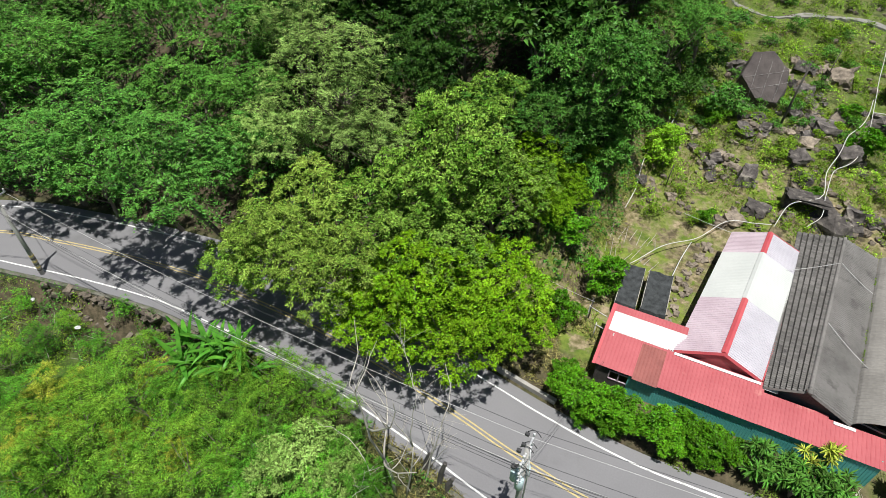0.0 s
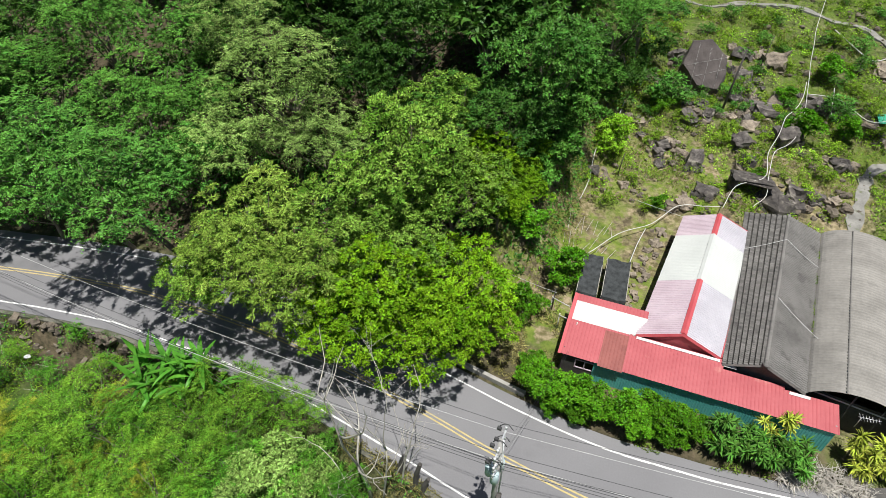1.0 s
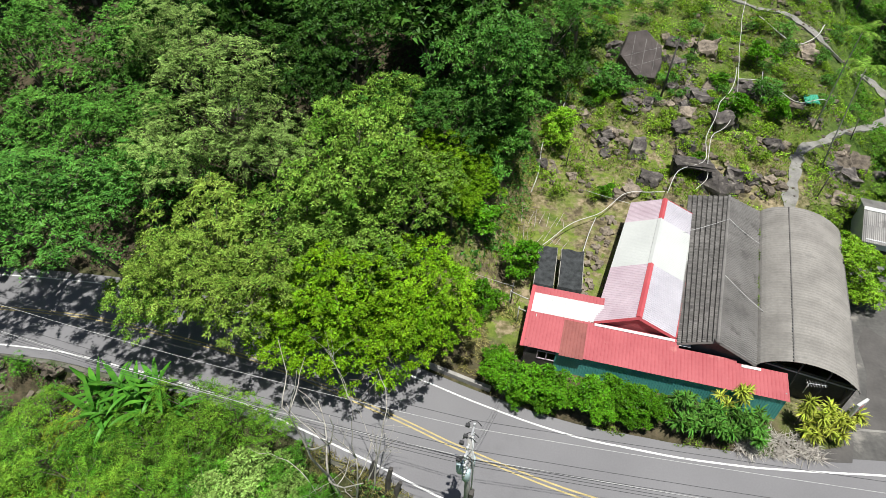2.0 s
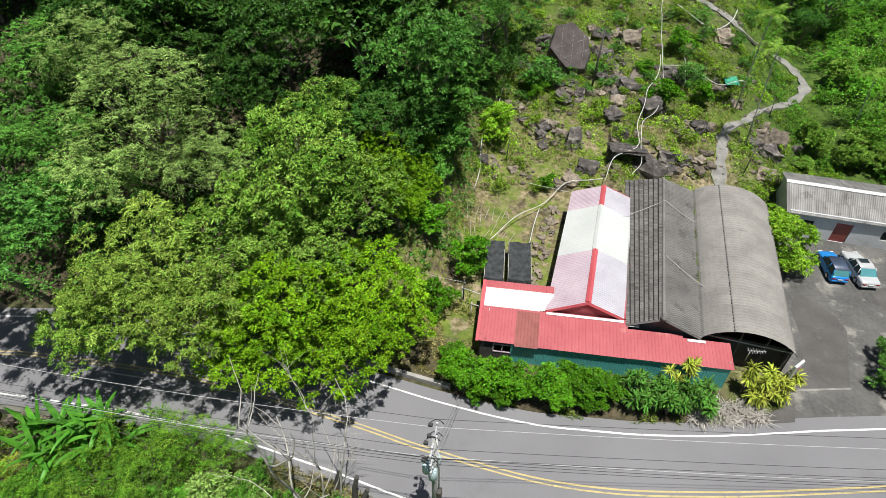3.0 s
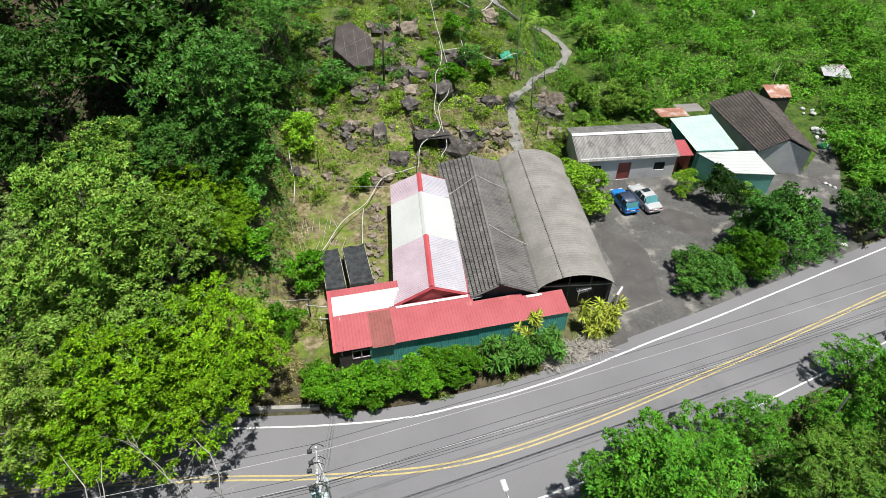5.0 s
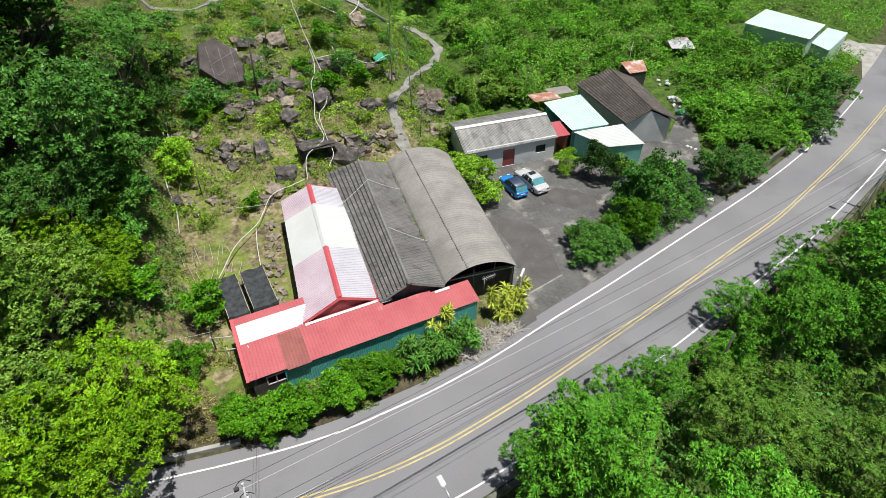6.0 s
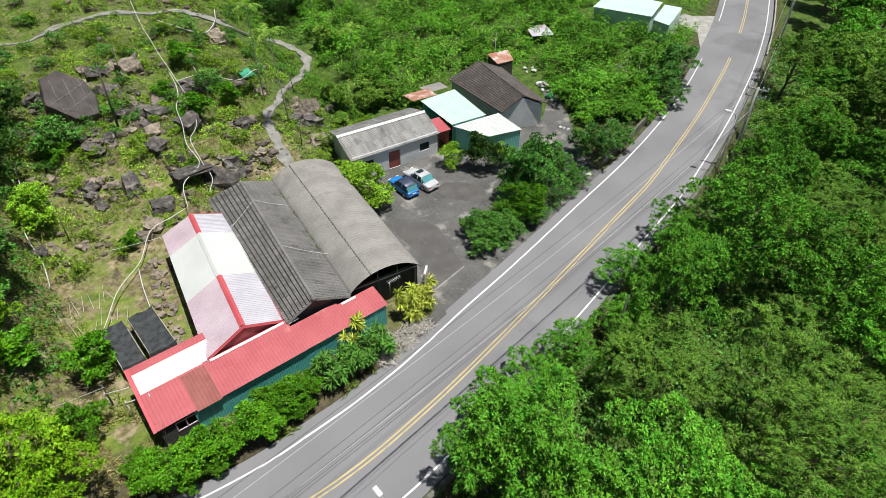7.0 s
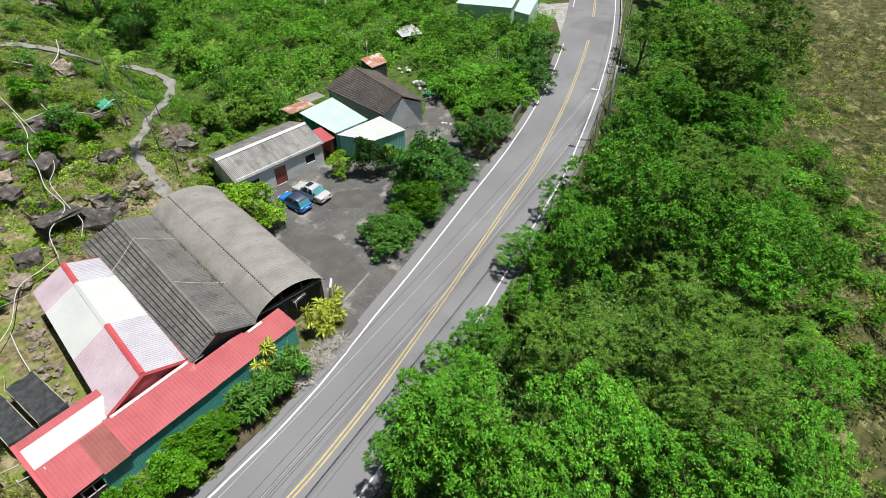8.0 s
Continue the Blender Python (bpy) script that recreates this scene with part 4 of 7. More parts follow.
# how flat the boughs of a kind lie
PADS = {"fern": 0.75, "feather": 0.55, "bamboo": 0.9, "lime": 0.75, "broad": 0.65, "dark": 0.85, "mid": 0.80, "olive": 0.85, "pale": 0.85, "bushy": 0.8, "front": 0.8}
NAMES = {
    "front": ("bush", "dense bright green bush in front of the lean-to", "bushes"),
    "bushy": ("bush", "large leafy green bush beside the yard", "bushes"),
    "broad": ("tree", "tall green broadleaf tree at the forest edge", "forest trees"),
    "dark": ("tree", "dense dark glossy green tree with heavy crown", "forest trees"),
    "pale": ("tree", "tall tree with drooping grey-green foliage", "forest trees"),
    "olive": ("tree", "olive-green tree with brownish leaf tips over the road", "roadside trees"),
    "mid": ("tree", "rounded mid-green tree beside the road bend", "roadside trees"),
    "lime": ("tree", "bright lime-green leafy tree overhanging the road", "roadside trees"),
    "fern": ("tree", "spreading green tree with feathery leaves below the road", "trees below the road"),
    "feather": ("tree", "spreading yellowish green tree with feathered fronds below the road", "trees below the road"),
    "far": ("tree", "green forest tree on the hillside, leaves coloured dark for shade", "forest trees"),
    "bamboo": ("bamboo_clump", "yellowish green bamboo clump on the lower slope", "bamboo on the slope"),
    "hedge": ("bush", "dense bright green bush with small leaves", "bushes"),
    "crop": ("shrub", "low bright green shrub of an overgrown orchard", "orchard shrubs"),
    "scrub": ("shrub", "small wild shrub on the rocky slope", "slope shrubs"),
}
MADE = {}


def plant(kind, x, y, s, variant=0, label="", squash=1.0, leaf=None, name=None, z=None):
    """Sets a plant on the ground; each kind has a few variants, built when first wanted and copied after that."""
    R, hc, flat, lobes, tufts, per, tr, lf, droop, slim = KINDS[kind]
    key = (kind, variant, leaf)
    z = float(ground(x, y)[0]) if z is None else z
    turn = (x * 37.0 + y * 91.0) % 360
    wx, wz = 1 + 0.14 * math.sin(x * 5.1 + y), squash * (1 + 0.17 * math.sin(y * 4.3 + x))
    m = pose(x, y, z - 0.1, 4 * math.sin(x), 4 * math.cos(y * 3), turn) @ Matrix.Diagonal((s * wx, s / wx, s * wz, 1))
    nm, lab, group = NAMES[kind]
    if key not in MADE:
        rng = np.random.default_rng(abs(hash_of(key)))
        ob = thing(name or nm, label or lab, nm.split("_")[0], group)
        me, heads = crown(rng, R, flat, lobes, tufts, per, tr, lf, LEAF[leaf or {"scrub": "crop", "far": "deep", "bushy": "mid", "front": "hedge", "feather": "fern_yellow"}.get(kind, kind)], droop, slim, PADS.get(kind, 0.85), fronds=FRONDS.get(kind, 0))
        me.transform(Matrix.Translation((0, 0, hc)))
        mpart("crown", me, ob)
        v, f = limbs(rng, (0, 0, 0), (0, 0, hc * 0.75), [h + (0, 0, hc) for h in heads[:9 if R > 2 else 3]], 0.045 * R)
        if kind == "bamboo":
            tagged(mpart("cane_cluster", mesh_of("cane_cluster", v, f, BARK), ob), kind="stuff")
        else:
            mpart("trunk", mesh_of("trunk", v, f, BARK), ob)
        ob.matrix_basis = m
        MADE[key] = ob
        return ob
    ob = copy_thing(MADE[key], Matrix.Identity(4))
    ob.matrix_basis = m
    ob.name = name or nm
    tagged(ob, label or lab)
    return ob


def overhang(kind, x, y, mid, s, label, leaf=None):
    """A tree at the road's edge whose trunk bends out, so that its crown hangs over the road."""
    R, hc, flat, lobes, tufts, per, tr, lf, droop, slim = KINDS[kind]
    rng = np.random.default_rng(hash_of((kind, x, y)))
    nm, lab, group = NAMES[kind]
    ob = thing(nm, label, nm.split("_")[0], group)
    z = float(ground(x, y)[0]) - 0.1
    to = np.array(mid) - (x, y, z)
    me, heads = crown(rng, R, flat, lobes, tufts, per, tr, lf, LEAF[leaf or kind], droop, slim, PADS.get(kind, 0.85), fronds=FRONDS.get(kind, 0))
    me.transform(Matrix.Translation(to) @ Matrix.Scale(s, 4))
    mpart("crown", me, ob)
    v, f = limbs(rng, (0, 0, 0), to - (0, 0, 0.35 * R * s), [h * s + to for h in heads[:11]], 0.05 * R * s)
    mpart("trunk", mesh_of("trunk", v, f, BARK), ob)
    ob.matrix_basis = pose(x, y, z)
    return ob


def hash_of(key):
    return sum((i + 1) * ord(c) for i, c in enumerate("%s%s%s" % key))


def grove(kind, rows, variants=3, leaf=None, squash=1.0, label=""):
    for i, (x, y, s) in enumerate(rows):
        plant(kind, x, y, s, i % variants, label, squash, leaf)


grove("broad", ((-54.8, 31.9, 1.39), (-52.9, 38.4, 1.32), (-40.8, 36.6, 1.36), (-64.2, 37.6, 1.30), (-50.2, 43.9, 1.29), (-13.0, 43.5, 1.13), (-40.2, 48.0, 1.16), (-2.3, 60.7, 1.03)))
grove("dark", ((-6.7, 47.3, 1.16), (-4.7, 55.0, 0.81), (-8.5, 43.6, 0.94), (0.3, 69.9, 1.07), (-33.8, 34.1, 1.01), (-46.4, 28.0, 1.01), (-60.7, 26.3, 1.43), (-67.7, 34.2, 1.43)))
grove("dark", ((-19.5, 50.0, 1.2), (-13.8, 55.6, 1.1), (-28.8, 53.0, 1.12), (-37.0, 51.6, 1.17)), leaf="deep", label="tall tree deep in the forest, shade painted into its leaves")
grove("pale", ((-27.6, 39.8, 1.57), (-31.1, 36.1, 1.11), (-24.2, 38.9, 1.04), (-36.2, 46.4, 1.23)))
grove("dark", ((-21.4, 44.6, 1.0), (-26.5, 47.0, 0.81), (-42.0, 46.2, 1.1), (-61.2, 43.5, 1.22)), leaf="deep", label="tall tree deep in the forest, shade painted into its leaves")
grove("broad", ((-38.0, 40.4, 0.95),))
grove("mid", ((-7.7, 37.4, 0.52), (-5.6, 41.8, 0.42), (-10.1, 41.5, 0.48), (-9.3, 40.8, 0.71), (-6.6, 42.0, 0.50), (-6.9, 39.2, 0.46), (-5.9, 45.2, 0.40)), leaf="lime", label="small yellow-green tree at the garden edge")
grove("olive", ((-25.1, 29.0, 1.40),))
grove("mid", ((-14.8, 35.7, 1.39), (-18.2, 31.4, 1.21), (-10.8, 35.2, 1.10), (-13.4, 30.3, 1.16), (-14.3, 41.8, 1.08)))
grove("lime", ((-8.9, 28.2, 1.16), (-6.6, 27.1, 0.81)))
for x, y, mid, s in ((-39.5, 29.0, (-38.0, 23.5, 14.0), 1.15), (-33.0, 28.9, (-31.0, 23.0, 13.0), 1.2), (-51.0, 28.2, (-50.6, 25.8, 7.6), 1.18)):
    overhang("broad", x, y, mid, s, "tall dark green tree leaning out over the road", "dark")
overhang("fern", 14.6, 12.3, (13.7, 12.7, 3.6), 0.60, "leafy green tree spreading over the lower road edge")
for x, y, mid, s in ((-20.0, 28.2, (-18.7, 23.8, 7.5), 1.03), (-25.5, 28.6, (-23.7, 22.9, 8.0), 0.93)):
    overhang("olive", x, y, mid, s, "olive green tree with bare twigs leaning over the road")
overhang("mid", -27.8, 28.7, (-25.2, 21.5, 7.0), 0.66, "small mid-green tree leaning far over the road")
for x, y, mid, s in ((-13.5, 27.0, (-12.8, 25.2, 6.0), 1.19), (-9.9, 26.2, (-9.45, 23.5, 5.2), 0.95), (-16.0, 27.5, (-15.5, 22.7, 5.5), 0.79)):
    overhang("lime", x, y, mid, s, "bright lime green tree spreading over the road edge")
grove("fern", ((25.4, 14.5, 0.66), (35.4, 16.2, 0.76), (42.6, 17.0, 0.74), (31.2, 14.0, 0.60), (15.4, 10.2, 1.16), (20.9, 13.9, 0.72), (35.3, 12.7, 1.00), (44.5, 11.9, 1.25), (45.7, 5.8, 1.20), (22.4, 4.2, 1.10), (56.6, 15.0, 1.04), (23.8, -2.1, 0.98), (16.3, 5.7, 1.00), (17.0, 14.2, 0.60), (42.4, 13.1, 0.95), (65.5, 15.5, 1.05), (16.0, 11.8, 0.60)))
grove("feather", ((27.9, 8.9, 1.05), (34.9, 4.2, 1.10), (28.8, -0.4, 1.12), (58.0, 5.1, 1.15), (38.9, -2.3, 1.02), (58.9, 10.9, 1.10), (51.4, 8.6, 0.92), (51.6, 14.8, 0.85)))
grove("fern", ((29.9, -6.1, 1.11), (40.2, -6.9, 0.88), (49.0, -2.2, 1.00), (45.6, 0.3, 0.98), (57.2, 0.6, 0.92), (27.2, -6.8, 0.82), (51.5, 2.6, 0.95), (63.5, 3.8, 0.95)), leaf="fern_vivid", label="vivid green leafy tree at the meadow edge")
grove("fern", ((67.5, 9.3, 1.15), (74.5, 8.0, 1.10), (81.0, 12.0, 1.25), (88.5, 16.0, 1.30), (95.5, 19.5, 1.25), (71.5, 15.2, 1.15), (78.5, 17.5, 1.20)), leaf="fern_vivid", squash=0.9, label="vivid green leafy tree at the meadow edge")
grove("dark", ((70.0, 17.0, 1.44), (75.0, 11.9, 1.62), (84.8, 18.3, 1.54), (91.4, 11.4, 1.47), (103.1, 18.2, 1.33), (78.8, 7.6, 1.07), (84.9, 25.9, 1.02), (118.7, 14.6, 1.46)), leaf="fern_yellow", squash=0.85, label="dense green tree beside the road bend")
grove("far", ((108, 27.5, 1.1), (117, 32, 1.2), (126, 37, 1.2), (113, 20.5, 1.3), (122, 26, 1.3), (132, 33, 1.3), (103, 24.5, 0.9), (138, 42, 1.3), (146, 40, 1.4), (97.5, 24.5, 0.8)), leaf="fern", label="dense green tree beside the far road bend")
grove("bamboo", ((-35.8, 9.4, 1.28), (-32.0, 10.2, 1.36), (-30.6, 13.5, 1.32), (-26.6, 12.4, 1.17), (-30.5, 7.4, 1.37), (-27.1, 9.1, 1.29), (-22.9, 10.4, 1.18), (-34.6, 6.4, 1.22), (-24.0, 16.1, 1.11), (-22.1, 18.3, 1.13), (-18.4, 18.1, 0.99), (-22.0, 12.9, 1.14), (-21.1, 15.5, 1.08), (-35.1, 13.3, 0.78), (-15.9, 17.8, 0.80), (-33.4, 17.1, 0.71), (-41.1, 16.7, 0.60), (-42.4, 12.0, 0.80)))
grove("bamboo", ((-38.4, 9.9, 1.31), (-27.6, 14.7, 1.12), (-18.6, 13.9, 1.04), (-32.1, 6.0, 1.19), (-19.5, 11.3, 1.01), (-13.9, 16.4, 0.78), (-41.1, 14.8, 0.82), (-36.6, 16.0, 0.66), (-46.3, 16.7, 0.55), (-37.1, 19.1, 0.47), (-27.7, 17.1, 0.78), (-14.3, 12.9, 0.99), (-11.3, 14.8, 0.75)), leaf="fern", label="deep green leafy shrub on the lower slope")
grove("bamboo", ((-36.9, 11.2, 1.05), (-33.2, 8.2, 1.05), (-28.9, 10.8, 0.85), (-30.2, 15.8, 0.75), (-25.2, 11.2, 0.7)), leaf="straw", label="straw-coloured dry bamboo clump on the lower slope")
grove("bushy", ((-16.4, 14.2, 1.75), (-14.4, 13.4, 1.55), (-15.4, 15.9, 1.35), (-17.9, 12.6, 1.6), (-13.4, 15.2, 1.0)), leaf="pale", label="rounded grey-green shrub with pale leaf tips below the road")
grove("front", ((-1.3, 25.3, 1.22), (0.8, 24.8, 1.26), (2.6, 24.8, 1.07), (-1.9, 27.1, 0.77), (-0.3, 24.5, 0.85), (1.7, 24.3, 0.79)), label="dense bright green bush in front of the lean-to")
grove("front", ((4.8, 25.1, 1.29), (7.1, 25.4, 1.21), (8.9, 25.2, 1.07), (5.8, 24.1, 0.89), (7.8, 24.4, 0.79)), leaf="hedge", label="leafy mid-green bush in front of the lean-to")
grove("hedge", ((-1.7, 37.1, 1.46), (-5.6, 39.0, 1.44), (-3.8, 32.2, 1.13), (18.8, 63.3, 1.40), (22.8, 64.2, 1.22), (3.8, 64.6, 1.23), (14.3, 55.3, 0.61), (5.5, 49.1, 0.74), (21.8, 73.8, 1.32), (17.0, 69.0, 0.89)))
grove("bushy", ((26.0, 41.4, 1.71), (26.6, 44.9, 1.36), (26.3, 39.8, 1.13), (0.3, 55.7, 1.56), (-0.1, 55.6, 1.40)), leaf="bright", label="rounded yellow-green bush with dense leaves")
grove("bushy", ((38.6, 38.9, 1.05), (39.2, 37.7, 1.15), (39.9, 36.9, 0.9)), leaf="conifer", squash=1.75, label="dark upright conifer beside the teal annex")
grove("bushy", ((37.2, 41.2, 0.95), (41.2, 37.4, 1.0), (36.6, 40.3, 0.6)), leaf="bright", label="light green bush beside the teal annex")
grove("bushy", ((49.3, 31.0, 1.97), (53.0, 30.8, 1.50), (74.8, 36.6, 2.11), (69.3, 35.6, 1.78), (67.5, 32.5, 1.38)), leaf="dark")
grove("bushy", ((39.6, 30.6, 2.15), (41.8, 31.6, 1.8), (38.4, 32.2, 1.6)), leaf="dark", squash=1.15, label="tall dull green bush at the edge of the yard")
grove("bushy", ((35.6, 28.9, 1.65), (36.9, 29.3, 1.3), (34.4, 29.9, 1.2)), leaf="hedge", label="bright leafy bush at the edge of the yard")
grove("bushy", ((30.9, 29.3, 1.40), (30.0, 27.9, 1.15), (32.4, 29.0, 1.20), (31.4, 30.6, 1.0)), leaf="broad", label="dull green open bush at the edge of the yard")

grove("bushy", ((38.2, 31.3, 1.5), (36.2, 31.0, 1.35), (33.0, 28.6, 1.1), (43.6, 31.6, 1.4)), leaf="dark", label="leafy dull green bush in the yard hedge")
grove("scrub", ((30.6, 28.4, 0.9), (33.4, 27.6, 0.9), (36.0, 27.9, 1.1), (39.4, 28.6, 1.2), (42.2, 29.2, 1.2), (31.4, 27.3, 0.7), (45.2, 30.0, 1.2), (37.6, 28.0, 0.9), (41.0, 28.6, 1.0), (43.8, 29.2, 1.1)), leaf="dark", label="low dull green shrub at the yard's road edge")
grove("crop", ((58.2, 40.5, 1.3), (57.3, 37.5, 1.5), (58.6, 35.4, 1.5), (61.4, 35.1, 1.6), (64.7, 34.9, 1.5), (61.3, 37.7, 1.7), (59.0, 42.4, 1.3), (61.8, 39.9, 1.7), (63.2, 33.2, 1.3), (60.0, 45.2, 1.3), (63.6, 37.0, 1.5), (57.0, 39.2, 1.1), (59.4, 38.2, 1.5), (60.4, 33.6, 1.3), (66.6, 36.2, 1.4), (65.3, 41.5, 1.6), (61.8, 48.0, 1.2), (59.6, 36.9, 1.4), (62.6, 35.9, 1.3), (60.3, 41.2, 1.5), (56.3, 36.6, 1.0), (62.4, 43.0, 1.4)), leaf="crop", label="rank green bush beside the tiled house")
grove("scrub", ((4.3, 65.4, 2.3), (5.4, 66.2, 1.7), (12.6, 65.6, 1.1), (21.6, 67.4, 1.8), (22.8, 68.8, 1.5)), leaf="dark", label="dark green shrub among the rocks")
grove("scrub", ((0.6, 66.6, 2.2), (-0.4, 63.1, 2.2), (2.1, 71.9, 2.2), (-1.4, 59.6, 2.0), (1.4, 69.4, 2.0), (-1.2, 65.0, 2.3)), leaf="deep", squash=1.2, label="shrub at the forest edge, shade painted into its leaves")


def jitter(kind, x0, x1, y0, y1, gap, lo, hi, seed, keep, leaf=None, label=""):
    """Plants at uneven spacing over a stretch of land."""
    rng = np.random.default_rng(seed)
    n = 0
    for x in np.arange(x0, x1, gap):
        for y in np.arange(y0, y1, gap):
            px, py = x + rng.uniform(-0.45, 0.45) * gap, y + rng.uniform(-0.45, 0.45) * gap
            s = rng.uniform(lo, hi)
            if keep(px, py) and float(off_path(px, py)[0]) > 1.0 + s:
                plant(kind, px, py, s, n % 3, label, leaf=leaf)
                n += 1


def waves(x, y, k):
    """Smooth unevenness between about -1 and 1, of a wavelength near k metres."""
    q = 2 * math.pi / k
    return (np.sin(q * x + 1.7 * np.sin(q * 0.37 * y + k)) + np.sin(q * 0.93 * y + 1.9 * np.sin(q * 0.41 * x + 2 * k)) + np.sin(q * 0.7 * (x + y) + 1.1 * np.sin(q * 0.5 * (x - y)))) / 2.2


def canopy(name, label, n, area, keep, height, leaf, mat, seed, slim=0.55, gaps=-0.55, category="undergrowth"):
    """A closed cover of shrubs and vines: leaves over an uneven surface, with gaps."""
    rng = np.random.default_rng(seed)
    x, y = rng.uniform(area[0], area[1], n * 5), rng.uniform(area[2], area[3], n * 5)
    ok = keep(x, y)
    x, y = x[ok], y[ok]
    bump = 0.55 * waves(x, y, 4.3) + 0.35 * waves(x + 31, y - 17, 1.9) + 0.25 * waves(x, y, 11.0)
    ok = bump > gaps + rng.uniform(-0.15, 0.15, len(x))
    ok &= off_path(x, y) > 0.75 + 0.25 * np.sin(3.1 * y + x)
    x, y, bump = x[ok][:n], y[ok][:n], bump[ok][:n]
    h = height * (0.62 + 0.85 * bump) - rng.uniform(0, 1, len(x)) ** 2 * 0.5 * height
    at = np.stack([x, y, ground(x, y) + np.maximum(h, 0.05)], 1)
    out = unit(rng, n)[:len(x)] * np.array((1, 1, 0.4)) + np.array((0, 0, 0.15))
    me = leaves(name, at, out, leaf * rng.uniform(0.6, 1.4, len(x)), rng, mat, 0.1, 0.7, slim)
    return tagged(new(name, me), label, category, kind="stuff")


def in_orchard(x, y):
    d = off_road(x, y)
    behind = (y > 55.5 + 0.05 * (x - 40)) & (x > 42.5 - 3 * np.sin(y * 0.12)) & (x - 42 < 3.0 * (y - 40))
    beside = (x > 58.6) & (y > 32) & (d > 6.2) & ~((x < 62.5) & (y > 43.5) & (y < 54))
    return (behind | beside) & (d > 6.2) & ~((x > 84) & (x < 100) & (y > 45) & (y < 62)) & (x < 124)


canopy("shrub_cover", "dense bright green overgrown orchard shrubs and vines", 128000, (38, 124, 34, 125), in_orchard, 2.3, 0.27, LEAF["crop"], 71, category="shrubs")
canopy("shrub_cover", "yellowish green tangled shrubs over the orchard", 20000, (38, 100, 36, 125), in_orchard, 2.2, 0.28, LEAF["bamboo"], 72, 0.4, 0.25, "shrubs")
canopy("undergrowth", "dark leafy undergrowth along the forest edge", 26000, (-85, -9, 22, 46), lambda x, y: (off_road(x, y) > 5.3) & (off_road(x, y) < 17), 1.6, 0.28, LEAF["dark"], 73)
# leaves coloured dark to carry the shade of the forest floor
canopy("undergrowth", "undergrowth and vines on the forest floor, leaves coloured dark for shade", 20000, (-88, -7, 36, 84), lambda x, y: (off_road(x, y) > 11) & (x < -5 + 0.1 * (y - 40)), 2.2, 0.42, LEAF["deep"], 87, 0.6, -0.9)
# the next two use dark leaves to paint shade between clumps and crowns
canopy("undergrowth", "tangled green vines and weeds on the slope, darkened for shaded gaps", 42000, (-62, 8, -2, 21), lambda x, y: (off_road(x, y) < -5.0) & (off_road(x, y) > -24) & ((off_road(x, y) < -9.5) | (waves(x, y, 5.0) > -0.25)), 0.9, 0.20, LEAF["dark"], 74, 0.5, -0.05)
canopy("undergrowth", "green undergrowth below the roadside trees, darkened for shaded gaps", 26000, (2, 110, -20, 34), lambda x, y: (off_road(x, y) < -5.4) & (off_road(x, y) > -22), 1.5, 0.34, LEAF["dark"], 75)
canopy("undergrowth", "tangled green undergrowth on the bank at the forest edge", 9000, (-10, -1.5, 38, 66), lambda x, y: (x < -2.2 + 0.11 * (y - 45) + 0.5 * np.sin(y)) & (off_road(x, y) > 7), 1.3, 0.26, LEAF["broad"], 84, 0.55, -0.6)
canopy("meadow_cover", "bright green rank weeds at the meadow edge", 30000, (24, 120, -26, 16), lambda x, y: (off_road(x, y) < -20) & (off_road(x, y) > -34 + 3 * waves(x, y, 9)), 1.2, 0.34, LEAF["crop"], 76, 0.3, -0.3)
canopy("meadow_cover", "sparse dull green weeds in the brown meadow", 60000, (26, 140, -50, 14), lambda x, y: off_road(x, y) < -25, 1.0, 0.42, LEAF["meadow"], 77, 0.28, -0.1)
canopy("meadow_cover", "patches of fresh green weeds in the brown meadow", 26000, (26, 130, -46, 10), lambda x, y: (off_road(x, y) < -26) & (waves(x, y, 13.0) + 0.7 * waves(x, y, 5.0) > 0.35), 0.9, 0.36, LEAF["weed"], 85, 0.22, -0.2)
canopy("shrub_cover", "wild shrubs along the path beside the boulders", 14000, (26, 45, 50, 112), lambda x, y: (x > 33.5 + 0.09 * (y - 60)) & ~in_orchard(x, y) & ((np.abs(x - 38.5) > 1.6) | (y > 80)) & (y > 53.5), 1.0, 0.26, LEAF["crop"], 78, 0.5, -0.1, "shrubs")


grove("dark", ((42.6, 94.5, 1.1), (45.1, 89.3, 1.0), (39.2, 97, 0.8), (41.5, 86, 0.6)), label="dark leafy tree at the edge of the orchard")
grove("hedge", ((35.5, 59.6, 1.3), (37.2, 57.4, 1.1), (39.2, 57.0, 1.2), (35.5, 62.6, 1.1), (41.2, 56.6, 1.1), (39.7, 60.3, 1.4), (33.6, 57.6, 0.8), (42.6, 74.8, 1.6)), leaf="mid", label="wild leafy bush behind the long grey house")
grove("hedge", ((-5.2, 43.8, 1.5), (-4.8, 46.6, 1.9), (-4.4, 49.6, 1.7), (-4.0, 52.6, 2.0), (-3.4, 55.6, 1.6), (-2.8, 58.8, 1.9), (-6.6, 48.2, 1.6), (-6.0, 54.0, 1.8)), leaf="broad", label="wild green bush under the forest edge")
jitter("crop", 40, 92, 38, 108, 4.8, 0.9, 2.0, 21, lambda x, y: bool(in_orchard(np.array([x]), np.array([y]))[0]))
jitter("scrub", 4, 36, 65, 98, 3.6, 0.8, 1.5, 25, lambda x, y: math.sin(x * 0.7 + 2 * math.sin(y * 0.5)) > -0.5, leaf="broad", label="wild green shrub among the upper rocks")
jitter("far", -70, 0, 52, 112, 8.0, 0.9, 1.5, 24, lambda x, y: x < -6 + 0.12 * (y - 40) and y > 50 + 0.1 * abs(x + 30))
